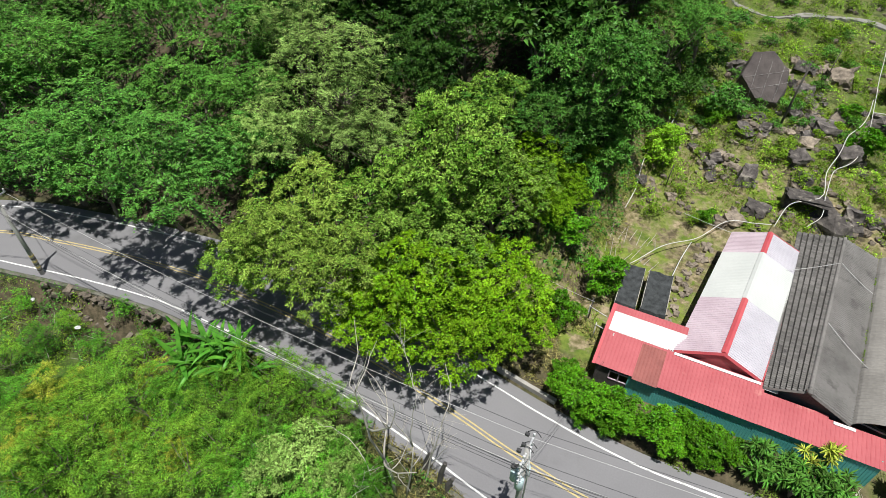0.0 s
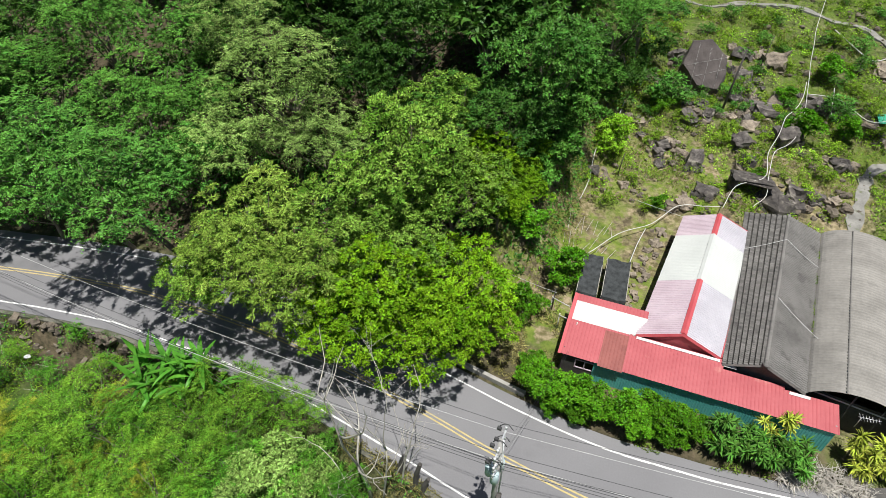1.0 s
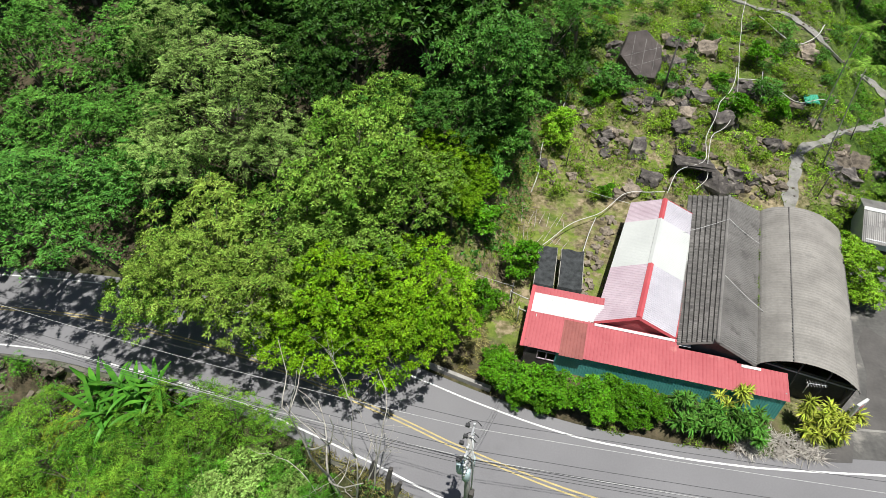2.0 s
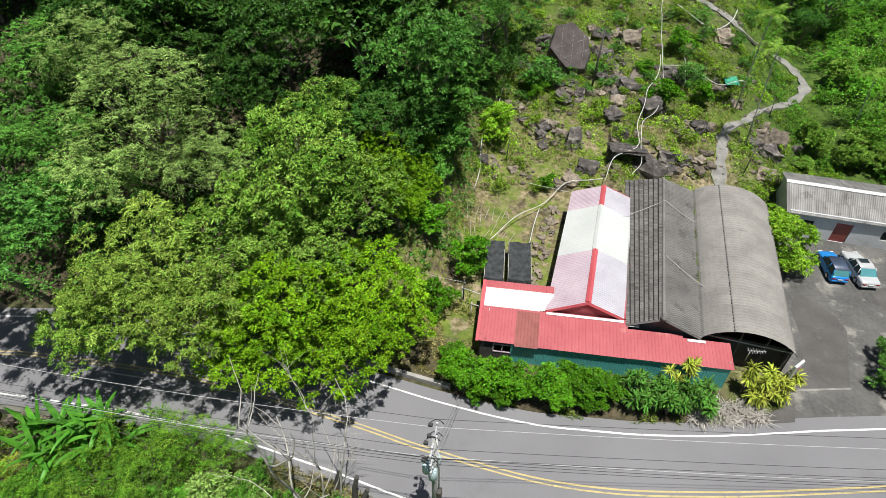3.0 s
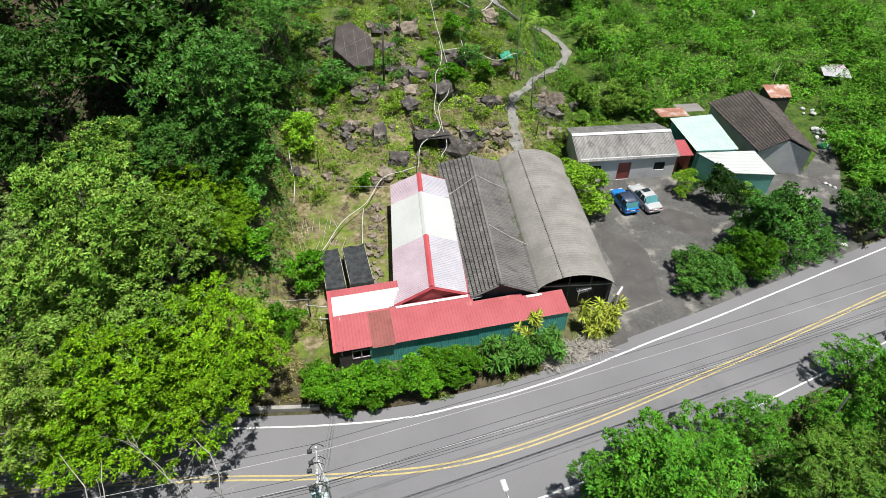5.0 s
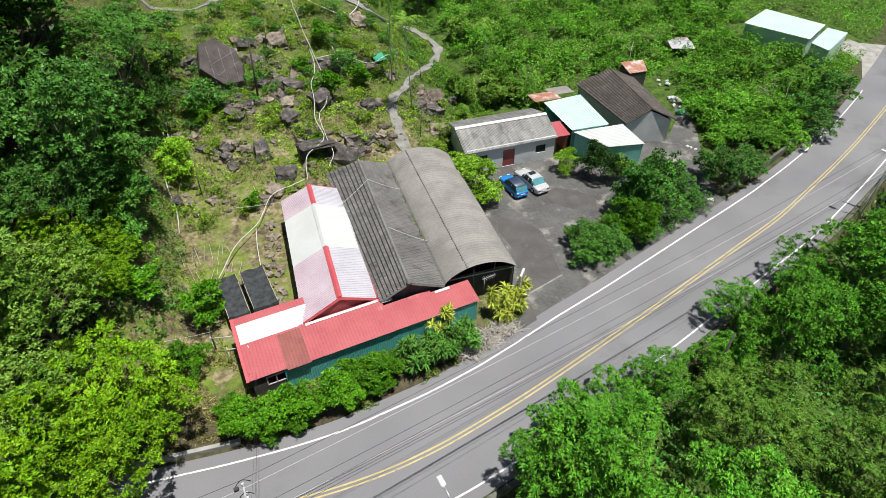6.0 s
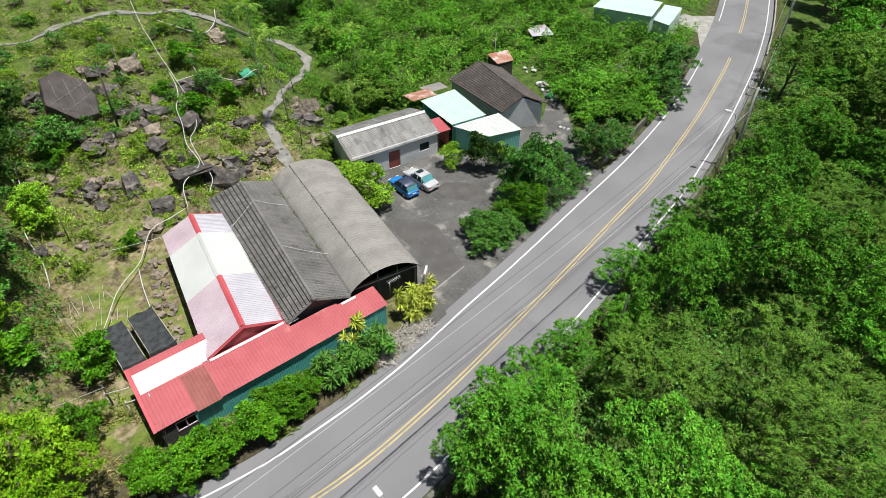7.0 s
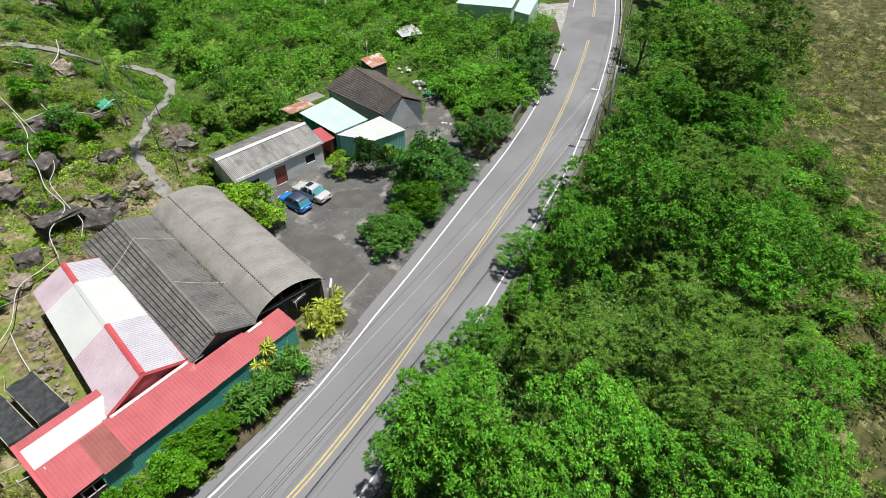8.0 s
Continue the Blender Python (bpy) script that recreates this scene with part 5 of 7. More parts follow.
jitter("crop", 46, 84, -16, 9, 4.4, 0.9, 1.7, 22, lambda x, y: y < 9 - 0.2 * (x - 46) + 4 * math.sin(x) and y > -17 + 0.35 * (x - 46), label="low bright green shrub at the edge of the meadow")
jitter("scrub", -6, 38, 50, 108, 3.9, 0.5, 1.1, 23, leaf="weed", keep=lambda x, y: x - 0.1 * (y - 50) > -5 and abs(math.sin(x * 1.3 + y)) > 0.2)


canopy("weeds", "rank green weeds hanging over the lower road edge", 9000, (-50, 112, -2, 50), lambda x, y: (off_road(x, y) < -4.35) & (off_road(x, y) > -5.9) & (waves(x, y, 4.0) > -0.6), 0.45, 0.17, LEAF["fern"], 86, 0.45, -0.4, "weeds")
canopy("twig_pile", "dry pale twigs and leaves heaped beside the road", 1500, (14.6, 20.0, 23.4, 25.6), lambda x, y: (off_road(x, y) > 4.8) & (off_road(x, y) < 6.6), 0.28, 0.75, DEADWOOD, 79, 0.05, -0.6, "twigs")
canopy("twig_pile", "heaped dry straw at the lower road edge", 2200, (-13, -5.5, 14.8, 18.4), lambda x, y: (off_road(x, y) < -4.1) & (off_road(x, y) > -6.4), 0.45, 0.40, LEAF["dry"], 88, 0.09, -0.9, "straw")
canopy("weeds", "low mixed weeds on the bare earth below the road wall", 15000, (-62, -22, 8, 21), lambda x, y: (off_road(x, y) < -5.0) & (off_road(x, y) > -12.5) & (waves(x, y, 6.1) + 0.6 * waves(x, y, 2.3) > -0.1), 0.45, 0.15, LEAF["weed"], 89, 0.4, -0.5, "weeds")
canopy("twig_pile", "dry leaf litter and fallen sticks beside the lean-to", 2600, (-6.5, -0.6, 24.2, 33), lambda x, y: (off_road(x, y) > 5.6), 0.3, 0.4, LEAF["dry"], 83, 0.10, -0.3, "litter")
canopy("weeds", "green weeds under the bushes beside the road", 2500, (-3, 17, 22, 27), lambda x, y: (off_road(x, y) > 4.9) & (off_road(x, y) < 8.5) & (waves(x, y, 5.0) > 0.2), 0.35, 0.16, LEAF["grass"], 80, 0.5, -0.2, "weeds")


def scatter(name, label, n, where, leaf, size, mat, seed, slim=0.12, tuft=6, rise=0.9, category="grass"):
    """Loose low growth: tufts of blades on the ground wherever where(x, y) says so."""
    rng = np.random.default_rng(seed)
    x0, x1, y0, y1, keep = where
    x, y = rng.uniform(x0, x1, n * 4), rng.uniform(y0, y1, n * 4)
    ok = keep(x, y) & (off_path(x, y) > 0.8)
    x, y = x[ok][:n], y[ok][:n]
    z = ground(x, y)
    base = np.repeat(np.stack([x, y, z], 1), tuft, 0)
    base[:, :2] += rng.normal(0, leaf * 0.35, (len(base), 2))
    out = unit(rng, len(base)) * 0.8
    out[:, 2] = np.abs(out[:, 2]) + rise
    base[:, 2] += rng.uniform(0, leaf * 0.5, len(base))
    me = leaves(name, base, out, size * rng.uniform(0.6, 1.5, len(base)), rng, mat, 0.15, 0.35, slim)
    return tagged(new(name, me), label, category, kind="stuff")


def north_side(x, y):
    return off_road(x, y) > 6.2


def open_garden(x, y):
    d = off_road(x, y)
    return (d > 6) & ~((x > -1) & (x < 63) & (y < 51.5 + 0.1 * (x - 20)) & (y > 24)) & (np.sin(x * 0.9 + 1.7 * np.sin(y * 0.6)) + np.sin(y * 0.8 + x * 0.3) > -0.3)


scatter("undergrowth", "leafy undergrowth beneath the forest trees", 5000, (-90, -4, 34, 95, north_side), 0.5, 0.5, LEAF["dark"], 5, 0.4, 6, 0.4, "undergrowth")
scatter("grass", "patches of green grass and weeds among the boulders", 6500, (-9, 40, 32, 110, open_garden), 0.4, 0.26, LEAF["weed"], 7, 0.2, 7)
canopy("weeds", "bright rank weeds growing over and between the boulders", 22000, (-3, 34, 49.5, 92), lambda x, y: waves(x, y, 6.3) + 0.6 * waves(x, y, 2.7) > 0.1, 0.8, 0.24, LEAF["weed"], 81, 0.4, -0.2, "weeds")
canopy("weeds", "patches of fresh bright green weeds between the rocks", 12000, (-2, 34, 50, 90), lambda x, y: waves(x + 9, y - 5, 8.1) + 0.5 * waves(x, y, 3.3) > 0.45, 0.6, 0.20, LEAF["bright"], 90, 0.45, -0.4, "weeds")
canopy("brush", "dry pale sticks and brushwood along the forest edge", 2600, (-6.5, -0.5, 42, 68), lambda x, y: x + 3.2 - 0.1 * (y - 45) < 1.8 + 0.6 * np.sin(y), 0.6, 0.7, LEAF["dry"], 82, 0.05, -0.4, "brushwood")
scatter("grass", "dry pale grass in the open garden", 5500, (-9, 30, 30, 85, open_garden), 0.3, 0.28, LEAF["dry"], 8, 0.1, 6)

# ---- yard, path, walls ----
def slab(name, outline, z, thick, mat, label, category):
    """A flat paved area with the given outline."""
    bm = bmesh.new()
    top = [bm.verts.new((x, y, z)) for x, y in outline]
    low = [bm.verts.new((x, y, z - thick)) for x, y in outline]
    bm.faces.new(top)
    for i in range(len(top)):
        j = (i + 1) % len(top)
        bm.faces.new((top[i], low[i], low[j], top[j]))
    bmesh.ops.triangulate(bm, faces=[f for f in bm.faces if len(f.verts) > 4])
    bmesh.ops.recalc_face_normals(bm, faces=bm.faces)
    me = bpy.data.meshes.new(name)
    bm.to_mesh(me)
    bm.free()
    me.materials.append(mat)
    return tagged(new(name, me), label, category, kind="structure")


slab("yard", ((21.6, 23.6), (21.9, 27.2), (25.3, 45.6), (37.5, 44.2), (41.4, 39.6), (44.9, 38.4), (46.5, 41.6), (51.8, 40.8), (56, 43.5), (58.5, 46.5), (59.5, 45), (55.5, 39.5),
              (51.2, 34.5), (48.6, 30.2), (48.9, 28.3), (46.2, 27.9), (40, 26.9), (34, 25.9), (29.4, 25.1), (25.5, 24.2)),
     -0.012, 0.2, YARD, "cracked patchy grey asphalt yard with pale worn spots", "yard")
slab("drive", ((22.9, 27.5), (26.9, 27.9), (27.3, 29.3), (28.8, 33.5), (28.5, 35.2), (27.5, 36.4), (26.2, 37.6), (25.1, 35.5), (25.0, 32.6), (24.3, 30.2)), -0.006, 0.05, DRIVE, "smooth dark strip of newer asphalt beside the shed", "drive")
slab("asphalt_patch", ((32.5, 38.6), (34.3, 38.9), (35.9, 37.5), (36.8, 35.4), (35.8, 34.0), (34.1, 34.5), (32.7, 36.4)), -0.006, 0.05, DRIVE, "dark oil-stained patch of asphalt in the yard", "patch")
slab("drain_cover", ((22.6, 27.20), (26.9, 27.80), (26.88, 27.97), (22.58, 27.37)), 0.005, 0.1, PATH_STONE, "concrete drain strip across the drive", "drain")
slab("pavement", ((18.6, 24.1), (20.2, 24.3), (21.9, 24.6), (22.4, 26.2), (21.3, 25.6), (20.0, 25.1), (18.8, 24.7)), 0.02, 0.15, DRIVE, "stained concrete apron beside the road", "pavement")
slab("side_road", ((87.2, 40.0), (92.2, 43.4), (93.4, 47.5), (93.2, 55), (96.5, 66), (100.5, 65), (98, 55), (98.2, 48), (101.5, 45), (98, 43.2), (92, 41.0)),
     -0.012, 0.2, CONCRETE, "pale concrete side road joining the bend", "road")


def draped(name, line, width, mat, label, category, lift=0.06, thick=0.3):
    p = smooth_line(line, 0.8)
    d = np.gradient(p, axis=0)
    d /= np.linalg.norm(d, axis=1)[:, None]
    s = np.stack([-d[:, 1], d[:, 0]], 1) * width / 2
    rng = np.random.default_rng(3)
    s = s * rng.uniform(0.45, 1.2, (len(s), 1))
    z = ground(p[:, 0], p[:, 1]) + lift
    k = len(p)
    v = np.concatenate([np.c_[p + s, z], np.c_[p - s, z], np.c_[p + s, z - thick], np.c_[p - s, z - thick]])
    f = []
    for i in range(k - 1):
        f += [(i, k + i, k + i + 1, i + 1), (i, i + 1, 2 * k + i + 1, 2 * k + i), (k + i + 1, k + i, 3 * k + i, 3 * k + i + 1)]
    return tagged(new(name, mesh_of(name, v, f, mat)), label, category, kind="structure")


draped("path", PATH_LINE, 1.5, PATH_STONE, "narrow pale concrete footpath winding up the slope", "path", 0.08)


def road_wall(name, off, width, z0, z1, x0, x1, mat, label):
    return ribbon(name, off, off - width, z1, mat, label, "wall", at_x(x0), at_x(x1), z1 - z0)


road_wall("retaining_wall", -4.45, 0.35, -2.6, 0.10, -70, -27, MOSSY, "low mossy concrete retaining wall below the road")
road_wall("retaining_wall", -4.45, 0.35, -2.6, 0.06, -12, 110, MOSSY, "low mossy concrete edge wall below the road")
road_wall("kerb_wall", 5.35, 0.3, -0.3, 0.38, -10, -2.5, CONCRETE, "low stained concrete wall beside the road")
road_wall("gutter", 4.62, 0.5, -0.3, -0.02, -60, 16, CONCRETE, "shallow concrete gutter beside the asphalt")
road_wall("bank_wall", 5.6, 0.3, -0.2, 0.9, 49.5, 84, MOSSY, "rough low concrete wall under the roadside shrubs")
road_wall("parapet", -4.5, 0.2, -1.0, 0.35, 90, 135, CONCRETE, "weathered grey low parapet along the bend")


# ---- boulders ----
def rock_shape(x, y, w, h, i):
    """A broken block: a rough hull round a few corners, w half as wide and h half as high as it looks, sunk into the soil; its mesh data and its pose."""
    rng = np.random.default_rng(100 + i)
    bm = bmesh.new()
    pts = [np.array((sx, sy, sz)) * rng.uniform(0.5, 1.05, 3) for sx in (-1, 1) for sy in (-1, 1) for sz in (-1, 1)]
    pts += list(unit(rng, 7) * rng.uniform(0.85, 1.05, (7, 1)))
    size = np.array((w, w * rng.uniform(0.7, 0.95), max(min(h, 1.1 * w) * 0.9, 0.5 * w) * rng.uniform(0.85, 1.05)))
    for p in pts:
        bm.verts.new(p * size)
    bmesh.ops.convex_hull(bm, input=bm.verts)
    bmesh.ops.delete(bm, geom=[v for v in bm.verts if not v.link_faces], context="VERTS")
    if w > 0.3:
        bmesh.ops.triangulate(bm, faces=bm.faces)
        for k in range(2 if w > 0.6 else 1):
            bmesh.ops.subdivide_edges(bm, edges=[e for e in bm.edges if e.calc_length() > 0.4 * w], cuts=1)
            bmesh.ops.triangulate(bm, faces=bm.faces)
        off = Vector(rng.uniform(-50, 50, 3))
        for v in bm.verts:
            q = v.co * (1.5 / w) + off
            crack = min(abs(noise.noise(q * 1.3)) * 5, 1)
            v.co += noise.noise_vector(q) * 0.20 * w + noise.noise_vector(q * 2.7) * 0.10 * w
            v.co *= 0.80 + 0.22 * crack
    return bm, pose(x, y, float(ground(x, y)[0]) + 0.3 * size[2], rng.uniform(-22, 22), rng.uniform(-22, 22), rng.uniform(0, 360))


def boulder(x, y, w, h, i, mat, label="dark weathered angular boulder among weeds"):
    bm, m = rock_shape(x, y, w, h, i)
    me = bpy.data.meshes.new("boulder")
    bm.to_mesh(me)
    bm.free()
    me.materials.append(mat)
    ob = tagged(new("boulder", me), label, "boulder", "boulders on the slope")
    ob.matrix_world = m
    return ob


def stone_heap(name, rows, mat, label):
    """Many loose stones that nobody would count, as one mesh."""
    pieces = []
    for row in rows:
        bm, m = rock_shape(*row)
        bm.transform(m)
        bm.verts.index_update()
        pieces.append((np.array([v.co[:] for v in bm.verts]), [tuple(v.index for v in f.verts) for f in bm.faces]))
        bm.free()
    return tagged(new(name, mesh_of(name, *gather(pieces), mat)), label, "stones", kind="stuff")


# x, y, half width, half height
DARK_ROCKS = ((5.3, 74.5, 1.12, 2.24), (11.4, 72.7, 0.66, 0.92), (12.6, 71.1, 1.09, 1.27), (13.4, 69.5, 0.71, 1.61), (12.4, 75.5, 1.14, 0.76), (12.0, 67.3, 0.87,
              0.63), (8.3, 65.3, 1.01, 0.67), (7.2, 62.8, 1.05, 0.98), (9.2, 63.8, 0.93, 0.83), (14.8, 65.9, 1.38, 1.04), (12.6, 59.6, 1.02, 1.44), (13.4, 57.4,
              0.94, 1.10), (8.4, 56.5, 1.23, 1.59), (17.0, 61.7, 1.33, 2.33), (21.1, 69.0, 1.82, 1.02), (22.3, 59.7, 1.00, 1.33), (20.4, 54.9, 0.57, 0.79), (18.1,
              54.7, 1.18, 1.55), (16.1, 52.9, 1.66, 1.15), (9.9, 52.5, 1.32, 0.65), (4.9, 57.6, 0.68, 0.62), (30.0, 58.9, 1.74, 0.87), (27.9, 58.3, 0.85, 0.85),
              (36.6, 96.9, 1.26, 1.11))
TAN_ROCKS = ((16.1, 74.3, 1.70, 1.32), (1.3, 61.8, 0.71, 0.91), (2.5, 61.3, 0.58, 0.64), (0.1, 52.0, 0.52, 0.64), (3.3, 70.0, 0.89, 0.53), (7.0, 67.6, 0.52,
              0.87), (6.0, 59.1, 0.79, 0.63), (30.1, 61.3, 1.17, 0.89), (31.9, 61.7, 1.37, 0.90), (28.4, 53.5, 1.29, 0.97), (27.9, 77.0, 1.3, 0.8), (21.3, 53.2,
              0.87, 0.56), (22.4, 53.8, 0.63, 0.50), (25.4, 66.1, 0.90, 0.65), (27.0, 64.6, 0.54, 0.54), (13.3, 62.7, 0.99, 0.50), (16.4, 68.8, 1.43, 0.64), (18.6,
              66.3, 0.88, 1.23), (12.5, 65.0, 0.85, 0.68), (3.9, 58.9, 0.63, 0.47), (7.9, 50.5, 1.00, 0.80), (30.5, 63.2, 0.72, 0.43), (19.1, 53.4, 0.68, 0.55))
for i, row in enumerate(DARK_ROCKS):
    boulder(*row, i, ROCK)
for i, row in enumerate(TAN_ROCKS):
    boulder(*row, 40 + i, STONE, "tan weathered angular boulder among weeds")


def great_rock():
    """The great flat slab leaning on the slope, with strings over it."""
    ob = thing("boulder", "huge dark flat-faced boulder with strings tied over it", "boulder", "boulders on the slope")
    face = [np.array(p) for p in ((6.30, 71.50, 8.89), (8.19, 71.80, 9.23), (10.19, 70.64, 7.95), (10.50, 69.20, 6.36), (9.94, 67.98, 5.02), (7.64, 68.03, 5.07), (5.63, 69.61, 6.81))]
    n = np.array((0, -0.74, 0.67))
    mid = sum(face) / len(face)
    bm = bmesh.new()
    for p in face:
        bm.verts.new(p)
        bm.verts.new(p + (mid - p) * 0.05 + n * 0.18)
        bm.verts.new(p + (p - mid) * 0.10 - n * 1.3 - np.array((0, 0, 0.8)))
    bmesh.ops.convex_hull(bm, input=bm.verts)
    bmesh.ops.delete(bm, geom=[v for v in bm.verts if not v.link_faces], context="VERTS")
    bmesh.ops.triangulate(bm, faces=bm.faces)
    bmesh.ops.subdivide_edges(bm, edges=bm.edges, cuts=5, use_grid_fill=True)
    for v in bm.verts:
        v.co += noise.noise_vector(v.co * 0.9) * 0.09 + noise.noise_vector(v.co * 3.1) * 0.04
    part("rock", bm, SLAB_ROCK, ob)
    for k in range(3):
        a, b = lerp(face[0], face[2], 0.2 + 0.33 * k), lerp(face[5], face[4], -0.3 + 0.55 * k)
        pipe("string", [a + n * 0.3, lerp(a, b, 0.5) + n * 0.26, b + n * 0.3], 0.007, PALE_CABLE, ob, sides=5)
    for k in range(2):
        a, b = lerp(face[6], face[5], 0.1 + 0.5 * k), lerp(face[2], face[3], 0.1 + 0.6 * k)
        pipe("string", [a + n * 0.3, lerp(a, b, 0.5) + n * 0.26, b + n * 0.3], 0.007, PALE_CABLE, ob, sides=5)


great_rock()


def rock_shelter():
    h = thing("shelter", "rough slab shelter with grey stone roof and dark hollow", "shelter")
    z = float(ground(13.7, 54.2)[0])
    bm = bmesh.new()
    bmesh.ops.create_cube(bm, size=1)
    bmesh.ops.subdivide_edges(bm, edges=bm.edges, cuts=4, use_grid_fill=True)
    for v in bm.verts:
        v.co = Vector((v.co.x * 3.8, v.co.y * 2.2, v.co.z * 0.35)) + noise.noise_vector(v.co * 3) * 0.22
    bm.transform(pose(13.7, 54.0, z + 1.5, -10, 4, 5))
    part("roof_slab", bm, ROCK, h)
    for x in (12.1, 15.2):
        part("side_stone", boxed((x - 0.35, 53.4, z - 0.3), (x + 0.35, 55.0, z + 1.4), 0.15), ROCK, h)


rock_shelter()


# ---- garden things ----
def hose(line, label, lift=0.5, r=0.045):
    p = smooth_line(line, 0.6)
    q = np.c_[p, ground(p[:, 0], p[:, 1]) + lift + 0.12 * np.sin(np.arange(len(p)) * 0.5)]
    v, f = tube(q, r, 6)
    return tagged(new("hose", mesh_of("hose", v, f, HOSE, True)), label, "hose", "white water hoses")


hose(((25.6, 104.0), (22.8, 92.6), (21.3, 85.8), (20.0, 78.0), (19.1, 70.2), (18.7, 65.3), (17.4, 60.4), (15.5, 57.7), (15.0, 54.6), (14.9, 52.2), (13.6, 49.9)), "long white water hose running down over the boulders", 1.8, 0.034)
hose(((18.9, 70.2), (18.3, 66.9), (16.7, 63.6), (15.9, 60.4), (14.9, 57.4), (14.8, 54.5), (13.9, 53.5), (12.0, 52.0), (11.0, 49.1)), "white water hose looped over the boulders", 1.8, 0.038)
hose(((11.0, 50.2), (9.4, 49.8), (7.2, 49.3), (4.8, 46.3), (2.2, 43.8), (0.1, 40.7)), "white water hose running down to the shade nets", 0.8, 0.04)
hose(((22.9, 83.1), (23.7, 81.5), (25.2, 79.6), (26.8, 77.3), (29.2, 79.6), (30.5, 82.2)), "white water hose sagging over the rocks", 0.9, 0.06)
hose(((19.3, 69.5), (22.4, 69.6), (23.8, 68.4), (25.6, 66.2), (29.3, 68.0)), "white water hose lying across the slope", 0.9, 0.045)
hose(((4.7, 46.2), (4.1, 43.4), (3.7, 40.9)), "white water hose beside the ditch", 0.4)
hose(((0.3, 63.2), (0.0, 61.1), (-1.2, 56.5), (-1.5, 52.9), (-1.4, 50.8), (-1.8, 48.0)), "pale hose at the forest edge", 0.5)
hose(((22.1, 71.2), (21.9, 69.2), (21.7, 67.1)), "short white pipe on the slope", 0.9)


def garden_pole(x, y, h, lean, label="dark thin wooden pole on the slope", r=0.09):
    z = float(ground(x, y)[0])
    v, f = tube([(0, 0, -0.4), (lean[0] * 0.5, lean[1] * 0.5, h * 0.5), (lean[0], lean[1], h)], [r, r * 0.85, r * 0.7], 8)
    ob = tagged(new("pole", mesh_of("pole", v, f, DARK_POLE, True)), label, "pole", "garden poles")
    ob.matrix_world = pose(x, y, z)


for x, y, h, lx, ly in ((10.53, 64.4, 7.6, 0.3, -0.4), (14.2, 72.5, 4.5, 0.3, 0), (25.4, 52.8, 3.2, 0.3, 0.1), (32.2, 66.2, 2.6, -0.2, 0.1),
                        (1.2, 53.0, 2.6, 0.2, 0), (-1.8, 33.6, 2.4, 0.05, 0)):
    garden_pole(x, y, h, (lx, ly), r=0.13 if h > 7 else 0.06)


def shade_nets():
    for k, (x0, x1) in enumerate(((-0.2, 1.42), (1.78, 3.7))):
        h = thing("shade_net", "black shade net stretched over a low frame", "shade net", "shade nets")
        n = 16
        v = [(x0 + (x1 - x0) * i / n, 34.5 + 5.0 * j / n, 1.75 - 0.10 * math.sin(math.pi * i / n) * math.sin(math.pi * j / n) - (0.0 if j else 1.0)) for i in range(n + 1) for j in range(n + 1)]
        v = [(x + 0.10 * noise.noise((y * 0.9, k * 5.0, x)), y + (0.35 if z > 1 and y < 34.6 else 0) + 0.12 * noise.noise((x * 1.5, k * 3.0, 1.0)), z + (0.16 * noise.noise((x * 1.1, y * 0.8, k * 7.0)) + 0.07 * noise.noise((x * 3.1, y * 2.7, k * 2.0)) if z > 1 else 0)) for x, y, z in v]
        f = [(i * (n + 1) + j, (i + 1) * (n + 1) + j, (i + 1) * (n + 1) + j + 1, i * (n + 1) + j + 1) for i in range(n) for j in range(n)]
        ob = mpart("net", mesh_of("net", v, f, SHADE_NET), h)
        mod = ob.modifiers.new("thickness", "SOLIDIFY")
        mod.thickness = 0.015
        for x in (x0, x1):
            for y in (35.0, 37.2, 39.5):
                pipe("post", [(x, y, 0.0), (x, y, 1.76)], 0.03, DEADWOOD, h)
            pipe("rail", [(x, 35.0, 1.78), (x, 39.5, 1.78)], 0.025, DEADWOOD, h)


shade_nets()


def stakes():
    rng = np.random.default_rng(12)
    for k in range(16):
        x, y = -2.2 + (k % 8) * 0.55 + rng.uniform(-0.2, 0.2), 41.5 + (k // 8) * 2.6 + rng.uniform(-0.5, 0.5)
        z = float(ground(x, y)[0])
        d = np.array((rng.uniform(-0.2, 0.5), rng.uniform(0.6, 1.4), rng.uniform(0.1, 0.6)))
        v, f = tube([(x, y, z + 0.05), tuple(np.array((x, y, z + 0.08)) + d * 1.3)], [0.025, 0.015], 5)
        tagged(new("stake", mesh_of("stake", v, f, DEADWOOD)), "thin pale bamboo stake lying in the dry grass", "stake", "bamboo stakes")


stakes()


def loose_sheet(name, x, y, w, d, mat, label, rise=0.5, turn=20, tilt=14):
    z = float(ground(x, y)[0])
    v, f = sheet((-w / 2, -d / 2, 0), (w / 2, -d / 2, 0), (w / 2, d / 2, 0), (-w / 2, d / 2, 0), 0.2, 0.04, 1)
    ob = tagged(new(name, mesh_of(name, v, f, mat)), label, "sheet")
    ob.matrix_world = pose(x, y, z + rise, tilt, 0, turn)


loose_sheet("metal_sheet", 26.9, 67.4, 1.6, 1.3, PLASTIC_GREEN, "small green plastic sheet lying on the slope", 0.4, 10, 20)
loose_sheet("metal_sheet", 70.4, 57.6, 3.4, 2.4, LILAC, "stacked pale metal sheets among the shrubs", 1.5, -30, 5)
loose_sheet("metal_sheet", 71.2, 58.6, 2.8, 1.8, PINK, "stacked pale metal sheets among the shrubs", 1.3, -18, 8)
